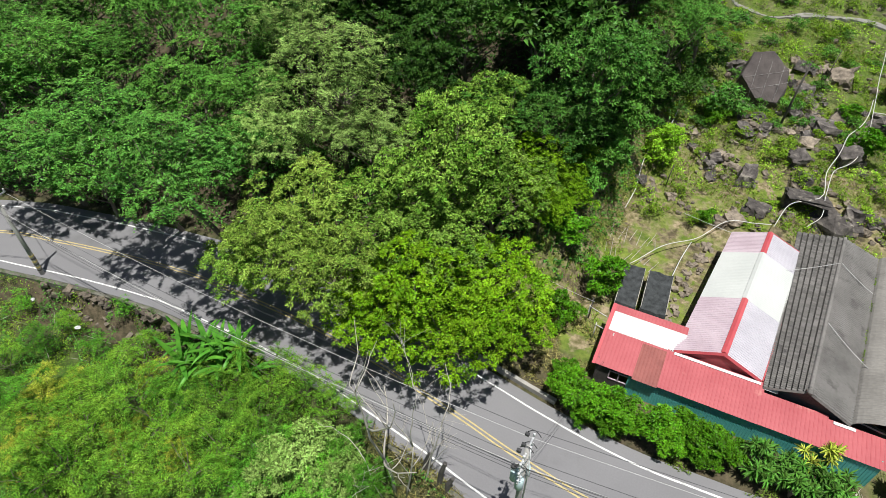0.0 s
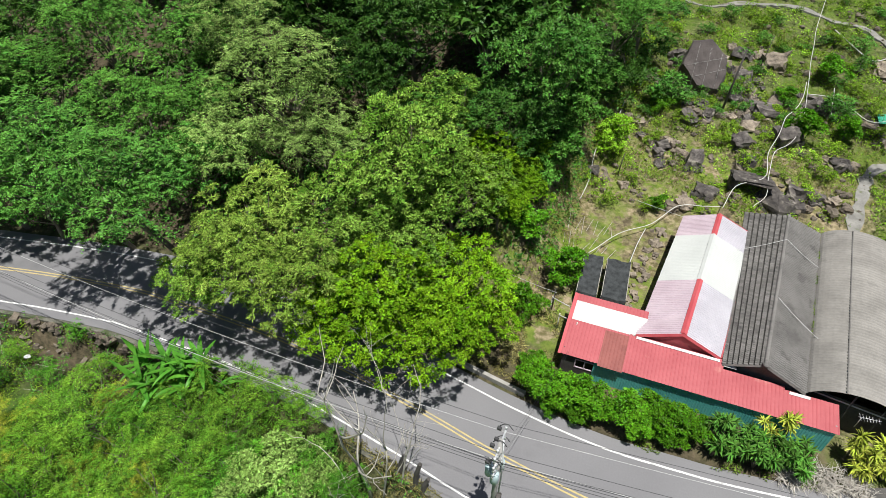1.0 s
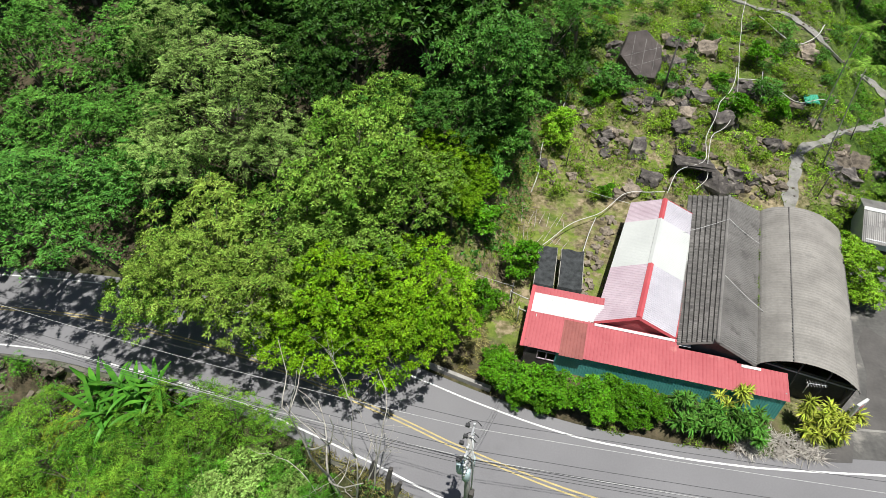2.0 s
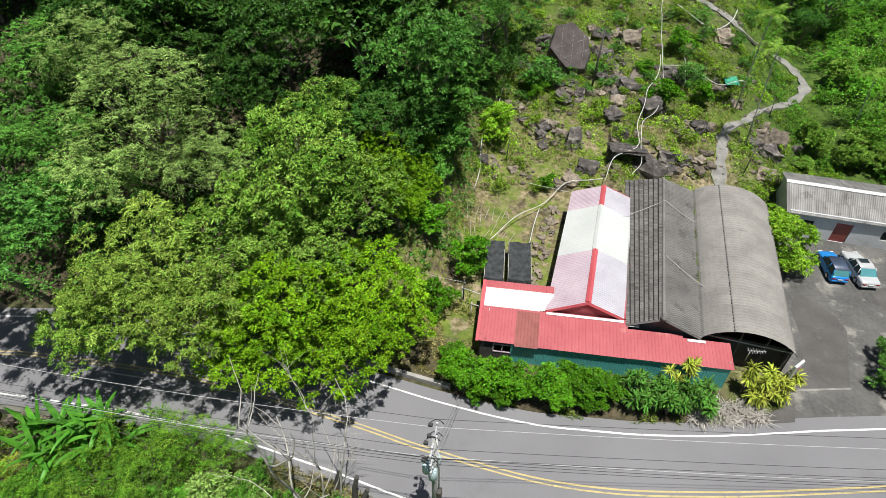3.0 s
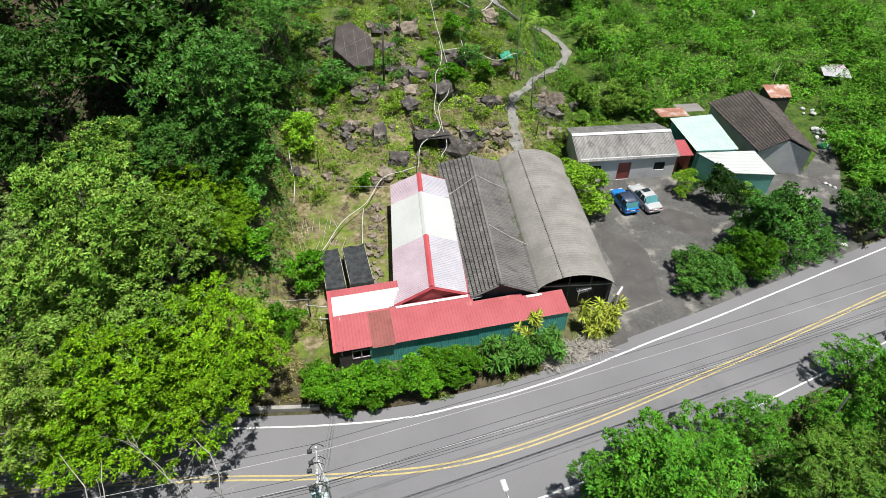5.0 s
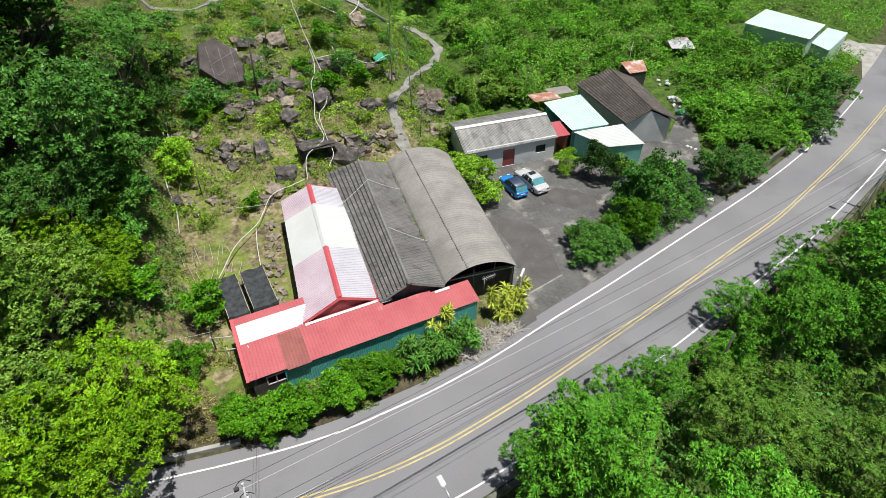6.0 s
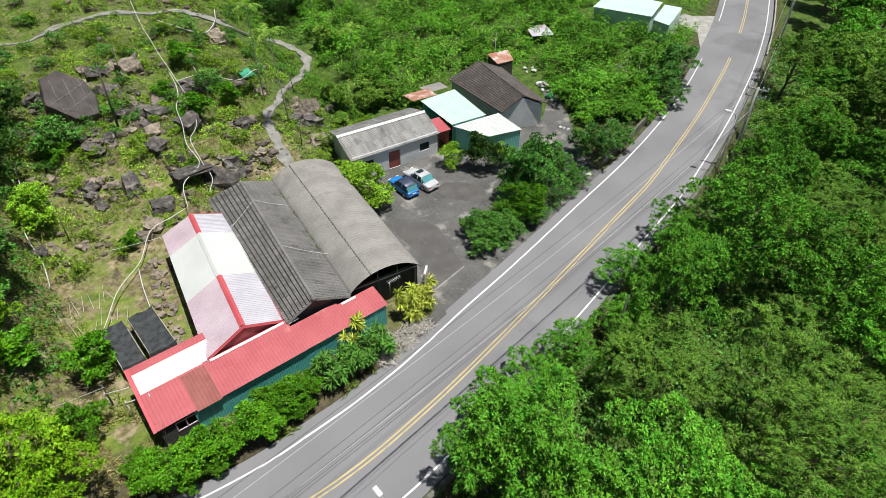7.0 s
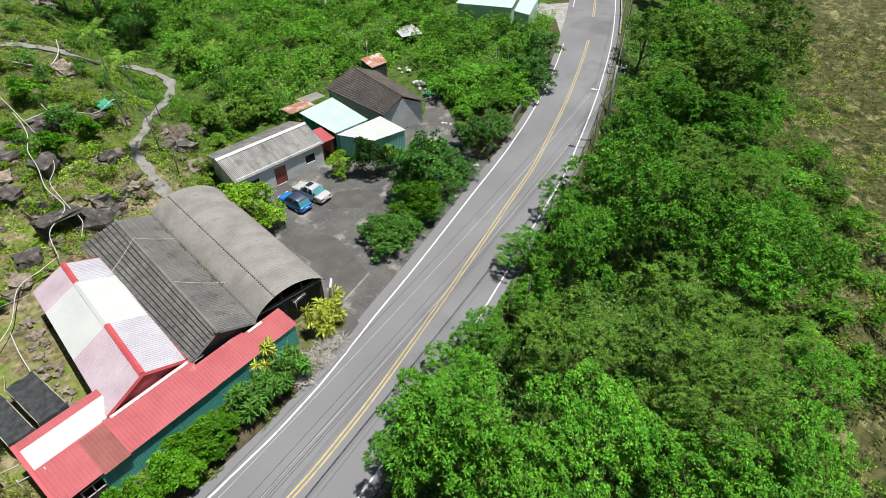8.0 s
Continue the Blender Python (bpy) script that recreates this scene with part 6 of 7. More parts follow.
loose_sheet("metal_sheet", 41.8, 52.0, 3.4, 2.4, RUST, "rusty old roof sheets behind the annex", 2.6, -10, -5)
loose_sheet("metal_sheet", 45.2, 53.4, 3.0, 2.2, CEMENT_ROOF, "grey cement sheets behind the annex", 2.4, -10, -5)


def rusty_shed():
    h = thing("shed", "small dark shed with a rusty striped metal roof", "shed")
    a, b, c, d = (55.6, 52.3, 2.5), (58.2, 51.8, 2.5), (59.6, 54.3, 2.8), (56.4, 55.1, 2.8)
    roof_part("roof_sheet", sheet(a, b, c, d, 0.5, 0.05, 1), RUST, h)
    q = [lerp(p[:2], np.mean([a, b, c, d], 0)[:2], 0.08) for p in (a, b, c, d)]
    for i in range(4):
        wall_between("wall", q[i], q[(i + 1) % 4], -0.2, 2.45, 0.08, DARK_WALL, h)


rusty_shed()


def rounded_bag(x, y, r, mat, label, i):
    bm = bmesh.new()
    bmesh.ops.create_icosphere(bm, subdivisions=3, radius=1)
    for v in bm.verts:
        v.co = v.co * (1 + 0.45 * noise.noise(v.co * 1.4 + Vector((i * 7.1, 0, 0))) + 0.34 * noise.noise(v.co * 3.6 + Vector((0, i * 3.3, 0)))) + Vector((0, 0, 0.45))
        v.co.z = max(v.co.z, 0) * 0.6
    me = bpy.data.meshes.new("bag")
    bm.to_mesh(me)
    bm.free()
    me.materials.append(mat)
    ob = tagged(new("bag", me), label, "bag", "loose rubbish")
    ob.matrix_world = pose(x, y, max(float(ground(x, y)[0]), -0.012), 0, 0, i * 50) @ Matrix.Diagonal((r, r * 0.8, r, 1))


for i, (x, y, r) in enumerate(((59.4, 47.8, 0.5), (58.4, 46.4, 0.3), (59.9, 46.9, 0.3), (59.0, 47.2, 0.35), (60.2, 47.6, 0.4), (58.7, 45.6, 0.25), (61.6, 52.6, 0.3), (62.6, 52.0, 0.25), (61.0, 51.6, 0.2), (62.0, 51.2, 0.35), (52.5, 38.3, 0.25), (52.9, 37.4, 0.2), (52.7, 37.9, 0.18), (53.1, 35.8, 0.22), (46.8, 40.9, 0.35), (53.0, 36.6, 0.25), (45.6, 37.4, 0.35), (46.9, 29.6, 0.3))):
    rounded_bag(x, y, r, PLASTIC_WHITE, "white plastic rubbish bag on the ground", i)
rounded_bag(46.6, 41.6, 0.55, YELLOW_PAINT, "yellow sack beside the grey-walled house", 31)
rounded_bag(57.6, 44.4, 0.6, PLASTIC_GREEN, "green plastic crate cover beside the house", 32)


def water_tank(x, y):
    h = thing("water_tank", "white water tank standing among the shrubs", "tank", at=(x, y, float(ground(x, y)[0])))
    ring = lambda r, z: [(r * math.cos(k * math.pi / 10), r * math.sin(k * math.pi / 10), z) for k in range(20)]
    prof = ((0.9, 0), (1.0, 0.15), (1.0, 1.5), (0.85, 1.7), (0.35, 1.85))
    v = [p for r, z in prof for p in ring(r, z)]
    f = [(i * 20 + k, i * 20 + (k + 1) % 20, (i + 1) * 20 + (k + 1) % 20, (i + 1) * 20 + k) for i in range(4) for k in range(20)] + [tuple(80 + k for k in range(20))]
    mpart("drum", mesh_of("drum", v, f, PLASTIC_WHITE, True), h)
    part("lid", boxed((-0.3, -0.3, 1.84), (0.3, 0.3, 1.92), 0.03), PLASTIC_GREEN, h, "green lid")


water_tank(70.8, 77.0)


def rubble():
    """Small loose stones all over the rocky slope."""
    rng = np.random.default_rng(9)
    bm = bmesh.new()
    bmesh.ops.create_icosphere(bm, subdivisions=1, radius=1)
    base, faces = np.array([v.co[:] for v in bm.verts]), [tuple(v.index for v in f.verts) for f in bm.faces]
    bm.free()
    x, y = rng.uniform(-4, 34, 2600), rng.uniform(49, 92, 2600)
    keep = (waves(x, y, 7.0) + 0.5 * waves(x, y, 3.1) > 0.25) & (x - 0.12 * (y - 50) > -3)
    x, y = x[keep][:900], y[keep][:900]
    z = ground(x, y)
    pieces = []
    for i in range(len(x)):
        r = 0.12 + 0.4 * rng.uniform(0, 1) ** 3
        pieces.append((base * rng.uniform(0.7, 1.15, (len(base), 1)) * r * np.array((1, rng.uniform(0.6, 1), rng.uniform(0.5, 0.9))) + (x[i], y[i], z[i] + r * 0.25), faces))
    tagged(new("rubble", mesh_of("rubble", *gather(pieces), STONE)), "loose grey stones scattered over the slope", "stones", kind="stuff")


rubble()


def wall_stones():
    """Broken stones of an old dry wall under the road's lower edge."""
    rng = np.random.default_rng(59)
    rows = []
    for i in range(80):
        k = at_x(-47 + 20 * rng.uniform(0, 1) ** 0.7)
        x, y = ROAD[k] - ROAD_LEFT[k] * (5.0 + 1.3 * rng.uniform(0, 1) ** 2)
        rows.append((float(x + rng.uniform(-0.5, 0.5)), float(y), rng.uniform(0.16, 0.42), 0.3, 700 + i))
    stone_heap("wall_stones", rows, STONE, "broken tan stones of the dry wall below the road")


wall_stones()


def ditch_stones():
    rng = np.random.default_rng(19)
    rows = []
    for i in range(60):
        u = rng.uniform(0, 1)
        rows.append((3.6 + 2.6 * u + rng.uniform(-0.7, 0.6), 33.8 + 13.5 * u, rng.uniform(0.15, 0.42), 0.3, 300 + i))
    stone_heap("ditch_stones", rows, STONE, "pale rough stones in the ditch beside the house")


ditch_stones()


def small_rocks():
    """More rocks in loose rows across the slope."""
    rng = np.random.default_rng(29)
    seeds, rest = DARK_ROCKS + TAN_ROCKS, []
    for n in range(290):
        x, y, w, h = seeds[n % len(seeds)]
        a, r = rng.uniform(0, 6.28), w * 0.8 + rng.uniform(0.0, 1.3)
        x, y, w = x + 1.3 * r * math.cos(a), y + 0.8 * r * math.sin(a), 0.2 + 0.62 * rng.uniform(0, 1) ** 2
        if y > 49.5 and float(off_path(x, y)[0]) > 0.9 + w:
            if w < 0.32:
                rest.append((x, y, w, w * 0.6, 400 + n))
                continue
            boulder(x, y, w, w * rng.uniform(0.4, 0.8), 400 + n, STONE if rng.uniform() < 0.55 else ROCK, "rough broken rock among grass and weeds")
    stone_heap("loose_stones", rest, STONE, "small broken stones round the boulders")


small_rocks()


def canes():
    """Thin canes and strings of an abandoned vegetable plot below the road wall."""
    rng = np.random.default_rng(39)
    for k in range(18):
        x, y = -52 + k * 1.25 + rng.uniform(-0.5, 0.5), 14.2 + 0.09 * k + rng.uniform(-1.6, 2.0)
        z = float(ground(x, y)[0])
        d = np.array((rng.uniform(-1.2, 1.2), rng.uniform(-0.8, 0.8), rng.uniform(0.5, 1.6)))
        v, f = tube([(x, y, z - 0.1), tuple(np.array((x, y, z)) + d * 1.5)], [0.025, 0.015], 5)
        tagged(new("cane", mesh_of("cane", v, f, DEADWOOD)), "thin dry cane leaning in the weeds", "cane", "dry canes")
    for i, (x, y, r) in enumerate(((-44.5, 16.9, 0.18), (-38.6, 16.2, 0.2))):
        rounded_bag(x, y, r, PLASTIC_WHITE, "white plastic rubbish on the weedy slope", 50 + i)


canes()
# ---- cars ----
def car(name, label, L, W, H, body_mat, hood_mat, at, sedan=True):
    """A car nose to +y, its parts shaped from side profiles."""
    c = thing(name, label, "car", "parked cars", at)

    def loft(sections, mat, part_name, parent=c, lab="", smooth=True):
        """Sections along y of (y, half width low, half width high, z low, z high, corner)."""
        v, f, n = [], [], 12
        for y, w0, w1, z0, z1, r in sections:
            v += [(-w0 * 0.94, y, z0), (-w0, y, z0 + r * 0.6), (-w1, y, z1 - r), (-w1 + r * 0.4, y, z1 - r * 0.25), (-w1 + r * 1.3, y, z1), (-w1 * 0.35, y, z1 + 0.015),
                  (w1 * 0.35, y, z1 + 0.015), (w1 - r * 1.3, y, z1), (w1 - r * 0.4, y, z1 - r * 0.25), (w1, y, z1 - r), (w0, y, z0 + r * 0.6), (w0 * 0.94, y, z0)]
        for i in range(len(sections) - 1):
            f += [(i * n + k, i * n + (k + 1) % n, (i + 1) * n + (k + 1) % n, (i + 1) * n + k) for k in range(n)]
        f += [tuple(range(n))[::-1], tuple((len(sections) - 1) * n + k for k in range(n))]
        return mpart(part_name, mesh_of(part_name, v, f, mat, smooth), parent, lab)

    h, w = L / 2, W / 2
    belt = H * 0.62
    loft(((-h, w * 0.80, w * 0.78, 0.34, 0.72, 0.08), (-h + 0.12, w * 0.94, w * 0.90, 0.24, belt - 0.06, 0.10), (-h * 0.6, w, w * 0.95, 0.20, belt, 0.10), (0, w, w * 0.96, 0.20, belt, 0.10),
          (h * 0.42, w, w * 0.95, 0.20, belt - 0.02, 0.10), (h * 0.75, w * 0.98, w * 0.90, 0.22, belt - 0.14, 0.12), (h - 0.12, w * 0.90, w * 0.82, 0.25, 0.62, 0.10), (h, w * 0.78, w * 0.74, 0.34, 0.52, 0.06)), body_mat, "body")
    ys = (-h * (0.66 if sedan else 0.92), -h * (0.40 if sedan else 0.78), h * 0.12, h * 0.46)
    for y0, y1, w0, w1, z0, z1, nm in ((ys[0], ys[1], 0.80, 0.72, belt - 0.02, H - 0.05, "rear_window"), (ys[2], ys[3], 0.72, 0.84, H - 0.05, belt - 0.04, "windscreen")):
        v = [(-w * w0, y0, z0), (w * w0, y0, z0), (w * w1, y1, z1), (-w * w1, y1, z1)]
        v += [(x, y, z - 0.05) for x, y, z in v]
        mpart(nm, mesh_of(nm, v, [(0, 1, 2, 3), (7, 6, 5, 4), (0, 4, 5, 1), (1, 5, 6, 2), (2, 6, 7, 3), (3, 7, 4, 0)], CAR_GLASS), c, "pale reflecting glass")
    loft(((ys[1] - 0.02, w * 0.72, w * 0.70, H - 0.09, H - 0.03, 0.03), ((ys[1] + ys[2]) / 2, w * 0.75, w * 0.72, H - 0.08, H, 0.03), (ys[2] + 0.02, w * 0.72, w * 0.70, H - 0.09, H - 0.03, 0.03)), body_mat if sedan else CAR_NAVY, "roof")
    for sx in (-1, 1):
        v = [(sx * w * 0.94, ys[0] + 0.15, belt - 0.02), (sx * w * 0.94, ys[3] - 0.12, belt - 0.04), (sx * w * 0.725, ys[2], H - 0.06), (sx * w * 0.725, ys[1], H - 0.06)]
        v += [(x - sx * 0.05, y, z) for x, y, z in v]
        mpart("side_window", mesh_of("side_window", v, [(0, 1, 2, 3), (7, 6, 5, 4), (0, 4, 5, 1), (1, 5, 6, 2), (2, 6, 7, 3), (3, 7, 4, 0)], GLASS), c)
        for y in (ys[1], (ys[1] + ys[2]) / 2 - 0.05, ys[2]):
            pipe("pillar", [(sx * w * 0.735, y, H - 0.05), (sx * w * 0.95, y + (0.25 if y > 0 else -0.25 if y == ys[1] else 0), belt)], 0.035, body_mat, c)
        part("mirror", boxed((sx * w * 0.98 - 0.1, ys[3] - 0.32, belt - 0.02), (sx * w * 0.98 + 0.1, ys[3] - 0.18, belt + 0.12), 0.03), body_mat, c)
        part("tail_lamp", boxed((sx * w * 0.62 - 0.16, -h - 0.015, 0.55), (sx * w * 0.62 + 0.16, -h + 0.1, 0.70), 0.02), LAMP_RED, c, "red tail lamp")
        part("headlamp", boxed((sx * w * 0.60 - 0.17, h - 0.16, 0.50), (sx * w * 0.60 + 0.17, h - 0.02, 0.62), 0.02), CERAMIC, c)
        for y in (-h * 0.60, h * 0.62):
            wh = mpart("wheel", mesh_of("wheel", *tube([(sx * (w - 0.20), y, 0.31), (sx * (w - 0.14), y, 0.31), (sx * (w - 0.03), y, 0.31), (sx * (w + 0.005), y, 0.31)], [0.28, 0.31, 0.31, 0.27], 20), RUBBER), c)
            mpart("rim", mesh_of("rim", *tube([(sx * (w - 0.06), y, 0.31), (sx * (w + 0.012), y, 0.31)], [0.19, 0.17], 12), STEEL), wh, "silver wheel rim")
    part("rear_bumper", boxed((-w * 0.86, -h - 0.05, 0.30), (w * 0.86, -h + 0.1, 0.50), 0.05), hood_mat, c)
    part("front_bumper", boxed((-w * 0.82, h - 0.10, 0.28), (w * 0.82, h + 0.04, 0.46), 0.05), hood_mat, c)
    part("number_plate", boxed((-0.22, -h - 0.062, 0.52), (0.22, -h - 0.01, 0.63), 0.008), PLASTIC_WHITE, c, "blank white plate")
    if sedan:
        part("sunroof", boxed((-0.38, -0.25, H + 0.002), (0.38, 0.30, H + 0.022), 0.01), GLASS, c, "dark sunroof panel")
    return c


car("car", "silver saloon car parked on the patchy yard", 4.35, 1.70, 1.40, CAR_SILVER, CAR_SILVER, pose(32.35, 40.6, -0.01, 0, 0, 1))
car("car", "small blue car with dark faded roof parked beside the silver one", 3.75, 1.60, 1.38, CAR_BLUE, CAR_BLUE, pose(30.15, 40.75, -0.01, 0, 0, -2), False)


# ---- utility poles and wires ----
def utility_pole(x, y, h, label, turn=0.0, arms=(9.0, 8.2), gear=False, z=None, banded=False):
    z0 = float(ground(x, y)[0]) if z is None else z
    p = thing("utility_pole", label, "pole", "utility poles", pose(x, y, 0, 0, 0, turn))
    pipe("shaft", [(0, 0, z0 - 0.5), (0, 0, h * 0.5), (0, 0, h)], [0.19, 0.16, 0.12], POLE, p, "", 12)
    for k, az in enumerate(arms):
        arm = part("crossarm", boxed((-0.05, -1.0, az - 0.06), (0.05, 1.0, az + 0.06), 0.01), STEEL, p, "grey steel crossarm")
        for y0 in (-0.92, -0.45, 0.92):
            v, f = tube([(0, y0, az + 0.06), (0, y0, az + 0.14), (0, y0, az + 0.22), (0, y0, az + 0.30)], [0.03, 0.07, 0.05, 0.07], 8)
            mpart("insulator", mesh_of("insulator", v, f, CERAMIC, True), arm, "white ceramic insulator")
        pipe("brace", [(0.06, -0.6, az - 0.05), (0.12, 0, az - 0.7)], 0.02, STEEL, p)
    if banded:
        for k in range(6):
            v, f = tube([(0, 0, 0.5 + k * 0.32), (0, 0, 0.66 + k * 0.32)], 0.20, 12)
            mpart("warning_band", mesh_of("warning_band", v, f, YELLOW_PAINT if k % 2 else DARK_POLE), p, "black and yellow warning band")
    if gear:
        for y0, x0, zc in ((-0.42, 0.0, 6.7), (0.42, 0.05, 6.6), (0.0, -0.42, 6.5)):
            v, f = tube([(x0, y0, zc - 0.45), (x0, y0, zc - 0.40), (x0, y0, zc + 0.38), (x0, y0, zc + 0.45)], [0.2, 0.24, 0.24, 0.15], 12)
            t = mpart("transformer", mesh_of("transformer", v, f, BLUE_GREY, True), p, "pale blue-grey transformer drum")
            v, f = tube([(x0, y0, zc + 0.45), (x0, y0, zc + 0.7)], [0.05, 0.04], 8)
            mpart("bushing", mesh_of("bushing", v, f, CERAMIC, True), t)
        pipe("riser", [(0.22, 0.1, 4.0), (0.24, 0.12, 7.0), (0.1, 0.1, 9.6)], 0.05, CERAMIC, p, "white conduit pipe")
        for k, (y0, z1) in enumerate(((-0.9, 8.9), (-0.5, 8.3), (0.5, 8.8), (0.9, 9.2), (-0.3, 9.5))):
            part("cable_clamp", boxed((-0.45, y0 - 0.09, z1 - 0.1), (-0.22, y0 + 0.09, z1 + 0.1), 0.03), CABLE, p, "black cable clamp")
            a = np.linspace(0, math.pi, 8)
            pipe("jumper_cable", [(-0.35 + 0.35 * s / math.pi * 2, y0 + 0.05 * k, z1 + 0.35 * math.sin(s)) for s in a], 0.022, CABLE, p)
        part("switch_box", boxed((0.15, -0.2, 3.4), (0.4, 0.2, 4.1), 0.03), DARK_POLE, p)
    return p


POLE_A, POLE_B, POLE_D, POLE_E = (-46.4, 19.4), (-2.05, 15.3), (60.2, 20.5), (101.0, 34.0)
utility_pole(*POLE_A, 9.2, "concrete utility pole with a striped foot beside the road", 10, banded=True)
utility_pole(*POLE_B, 9.7, "concrete utility pole crowded with transformers and cables", -4, (9.2, 8.3, 7.6), True)
utility_pole(*POLE_D, 9.2, "concrete utility pole with two steel crossarms", 16)
utility_pole(*POLE_E, 9.0, "concrete utility pole beside the road bend", 24)


def wire(a, b, sag, r, mat, label="thin cable strung between utility poles"):
    a, b = np.array(a, float), np.array(b, float)
    u = np.linspace(0, 1, 24)
    p = a + u[:, None] * (b - a)
    p[:, 2] -= sag * 4 * u * (1 - u)
    v, f = tube(p, r, 5)
    return tagged(new("cable", mesh_of("cable", v, f, mat)), label, "cable", "overhead cables")


for p, q in ((POLE_A, POLE_B), (POLE_B, POLE_D), (POLE_D, POLE_E)):
    hp, hq = (9.2 if p == POLE_B else 8.2), (9.2 if q == POLE_B else 8.2)
    for k, (dy, dz, r, mat) in enumerate(((0.9, 0.9, 0.012, CABLE), (-0.9, 0.3, 0.012, CABLE), (-0.4, 0.3, 0.012, CABLE), (0.9, 0.15, 0.012, PALE_CABLE),
                                          (0.05, -1.5, 0.013, CABLE), (-0.1, -1.8, 0.013, CABLE), (0.2, -2.0, 0.014, CABLE), (0.0, -1.2, 0.014, PALE_CABLE))):
        wire((p[0], p[1] + dy, hp + dz - 0.3), (q[0], q[1] + dy, hq + dz - 0.3), 0.7 + 0.1 * k, r, mat)
wire((-46.4, 19.4, 9.0), (-80, 34, 9.5), 0.8, 0.02, PALE_CABLE)
wire((-46.4, 19.4, 8.4), (-85, 8, 8.5), 0.8, 0.02, CABLE)
wire((-46.4, 19.4, 8.0), (-85, 7.6, 8.0), 0.9, 0.02, CABLE)
wire((-1.6, 33.5, 2.3), (-12, 37, 2.0), 0.4, 0.014, PALE_CABLE, "thin pale cable along the garden edge")


def street_lamp(x, y, h, reach, turn, label="grey street lamp with a white head over the road"):
    p = thing("street_lamp", label, "lamp", "street lamps", pose(x, y, 0, 0, 0, turn))
    z = float(ground(x, y)[0])
    pipe("post", [(0, 0, z - 0.3), (0, 0, h - 0.6)], 0.07, STEEL, p)
    pipe("arm", [(0, 0, h - 0.6), (0, reach * 0.3, h - 0.1), (0, reach, h)], 0.045, STEEL, p)
    part("lamp_head", boxed((-0.16, reach - 0.1, h - 0.06), (0.16, reach + 0.55, h + 0.08), 0.05), PLASTIC_WHITE, p, "white lamp head")


street_lamp(6.9, 11.9, 7.0, 0.9, 0)
garden_pole(30.8, 14.0, 6.5, (0.1, 0.1), "dark slim pole beside the road edge", 0.10)
street_lamp(58.0, 20.8, 7.0, 0.7, 15)


# ---- dead tree beside the road ----
def branches(rng, base, way, length, r, depth, out):
    pts, p, d = [np.array(base, float)], np.array(base, float), np.array(way, float)
    n = 6
    for k in range(n):
        d = d + rng.normal(0, 0.09 if r > 0.06 else 0.15, 3) + np.array((0, 0, 0.05))
        d /= np.linalg.norm(d)
        p = p + d * length / n
        pts.append(p)
    out.append(tube(pts, np.linspace(r, r * 0.35, n + 1), 6 if r > 0.04 else 4))
    if depth:
        for k in range(int(rng.integers(2, 5))):
            i = int(rng.integers(2, n + 1))
            side = d + rng.normal(0, 0.7, 3)
            branches(rng, pts[i], side / np.linalg.norm(side), length * rng.uniform(0.4, 0.7), r * 0.5, depth - 1, out)


def dead_tree(x, y, way, length, r, seed, label, depth=3):
    out = []
    branches(np.random.default_rng(seed), (0, 0, 0), way, length, r, depth, out)
    v, f = gather(out)
    h = thing("dead_tree", label, "tree", "bare trees", pose(x, y, float(ground(x, y)[0]) - 0.1))
    mpart("bare_crown", mesh_of("bare_crown", v, f, DEADWOOD, True), h)


dead_tree(-9.9, 15.3, (-0.10, 0.12, 1.0), 8.5, 0.15, 41, "leafless pale grey tree leaning over the road", 2)
dead_tree(-9.2, 15.4, (0.05, 0.2, 0.95), 7.0, 0.08, 42, "leafless pale grey sapling beside the road")
dead_tree(-8.2, 15.9, (0.15, 0.2, 0.95), 6.5, 0.08, 43, "leafless pale grey sapling beside the road")
dead_tree(-8.6, 16.2, (0.0, 0.2, 1.0), 5.0, 0.06, 44, "leafless pale grey sapling beside the road", 2)
dead_tree(-10.6, 14.8, (-0.4, 0.1, 0.9), 5.0, 0.06, 45, "leafless pale grey sapling beside the road", 2)
dead_tree(-19.0, 26.5, (0.2, -0.5, 0.8), 5.0, 0.08, 46, "bare twisted branches between the roadside trees", 3)
for x, y, d, k in ((66.8, 38.6, (0.5, 0.1, 0.5), 47), (68.2, 37.8, (-0.3, 0.5, 0.5), 48), (60.5, 57.5, (0.6, 0.3, 0.4), 49), (77.0, 49.5, (0.4, -0.4, 0.6), 50)):
    dead_tree(x, y, d, 3.6, 0.05, k, "fallen bare white branches among the shrubs", 2)
for x, y, h in ((-7.2, 16.2, 2.6), (-8.4, 16.6, 2.2), (-6.6, 16.0, 1.5)):
    v, f = tube([(0, 0, -0.3), (0.1, 0.05, h * 0.5), (0.35, 0.15, h)], [0.2, 0.17, 0.13], 8)
    ob = tagged(new("stump", mesh_of("stump", v, f, DARK_POLE)), "dark broken stump beside the road edge", "stump", "stumps")
    ob.matrix_world = pose(x, y, float(ground(x, y)[0]))


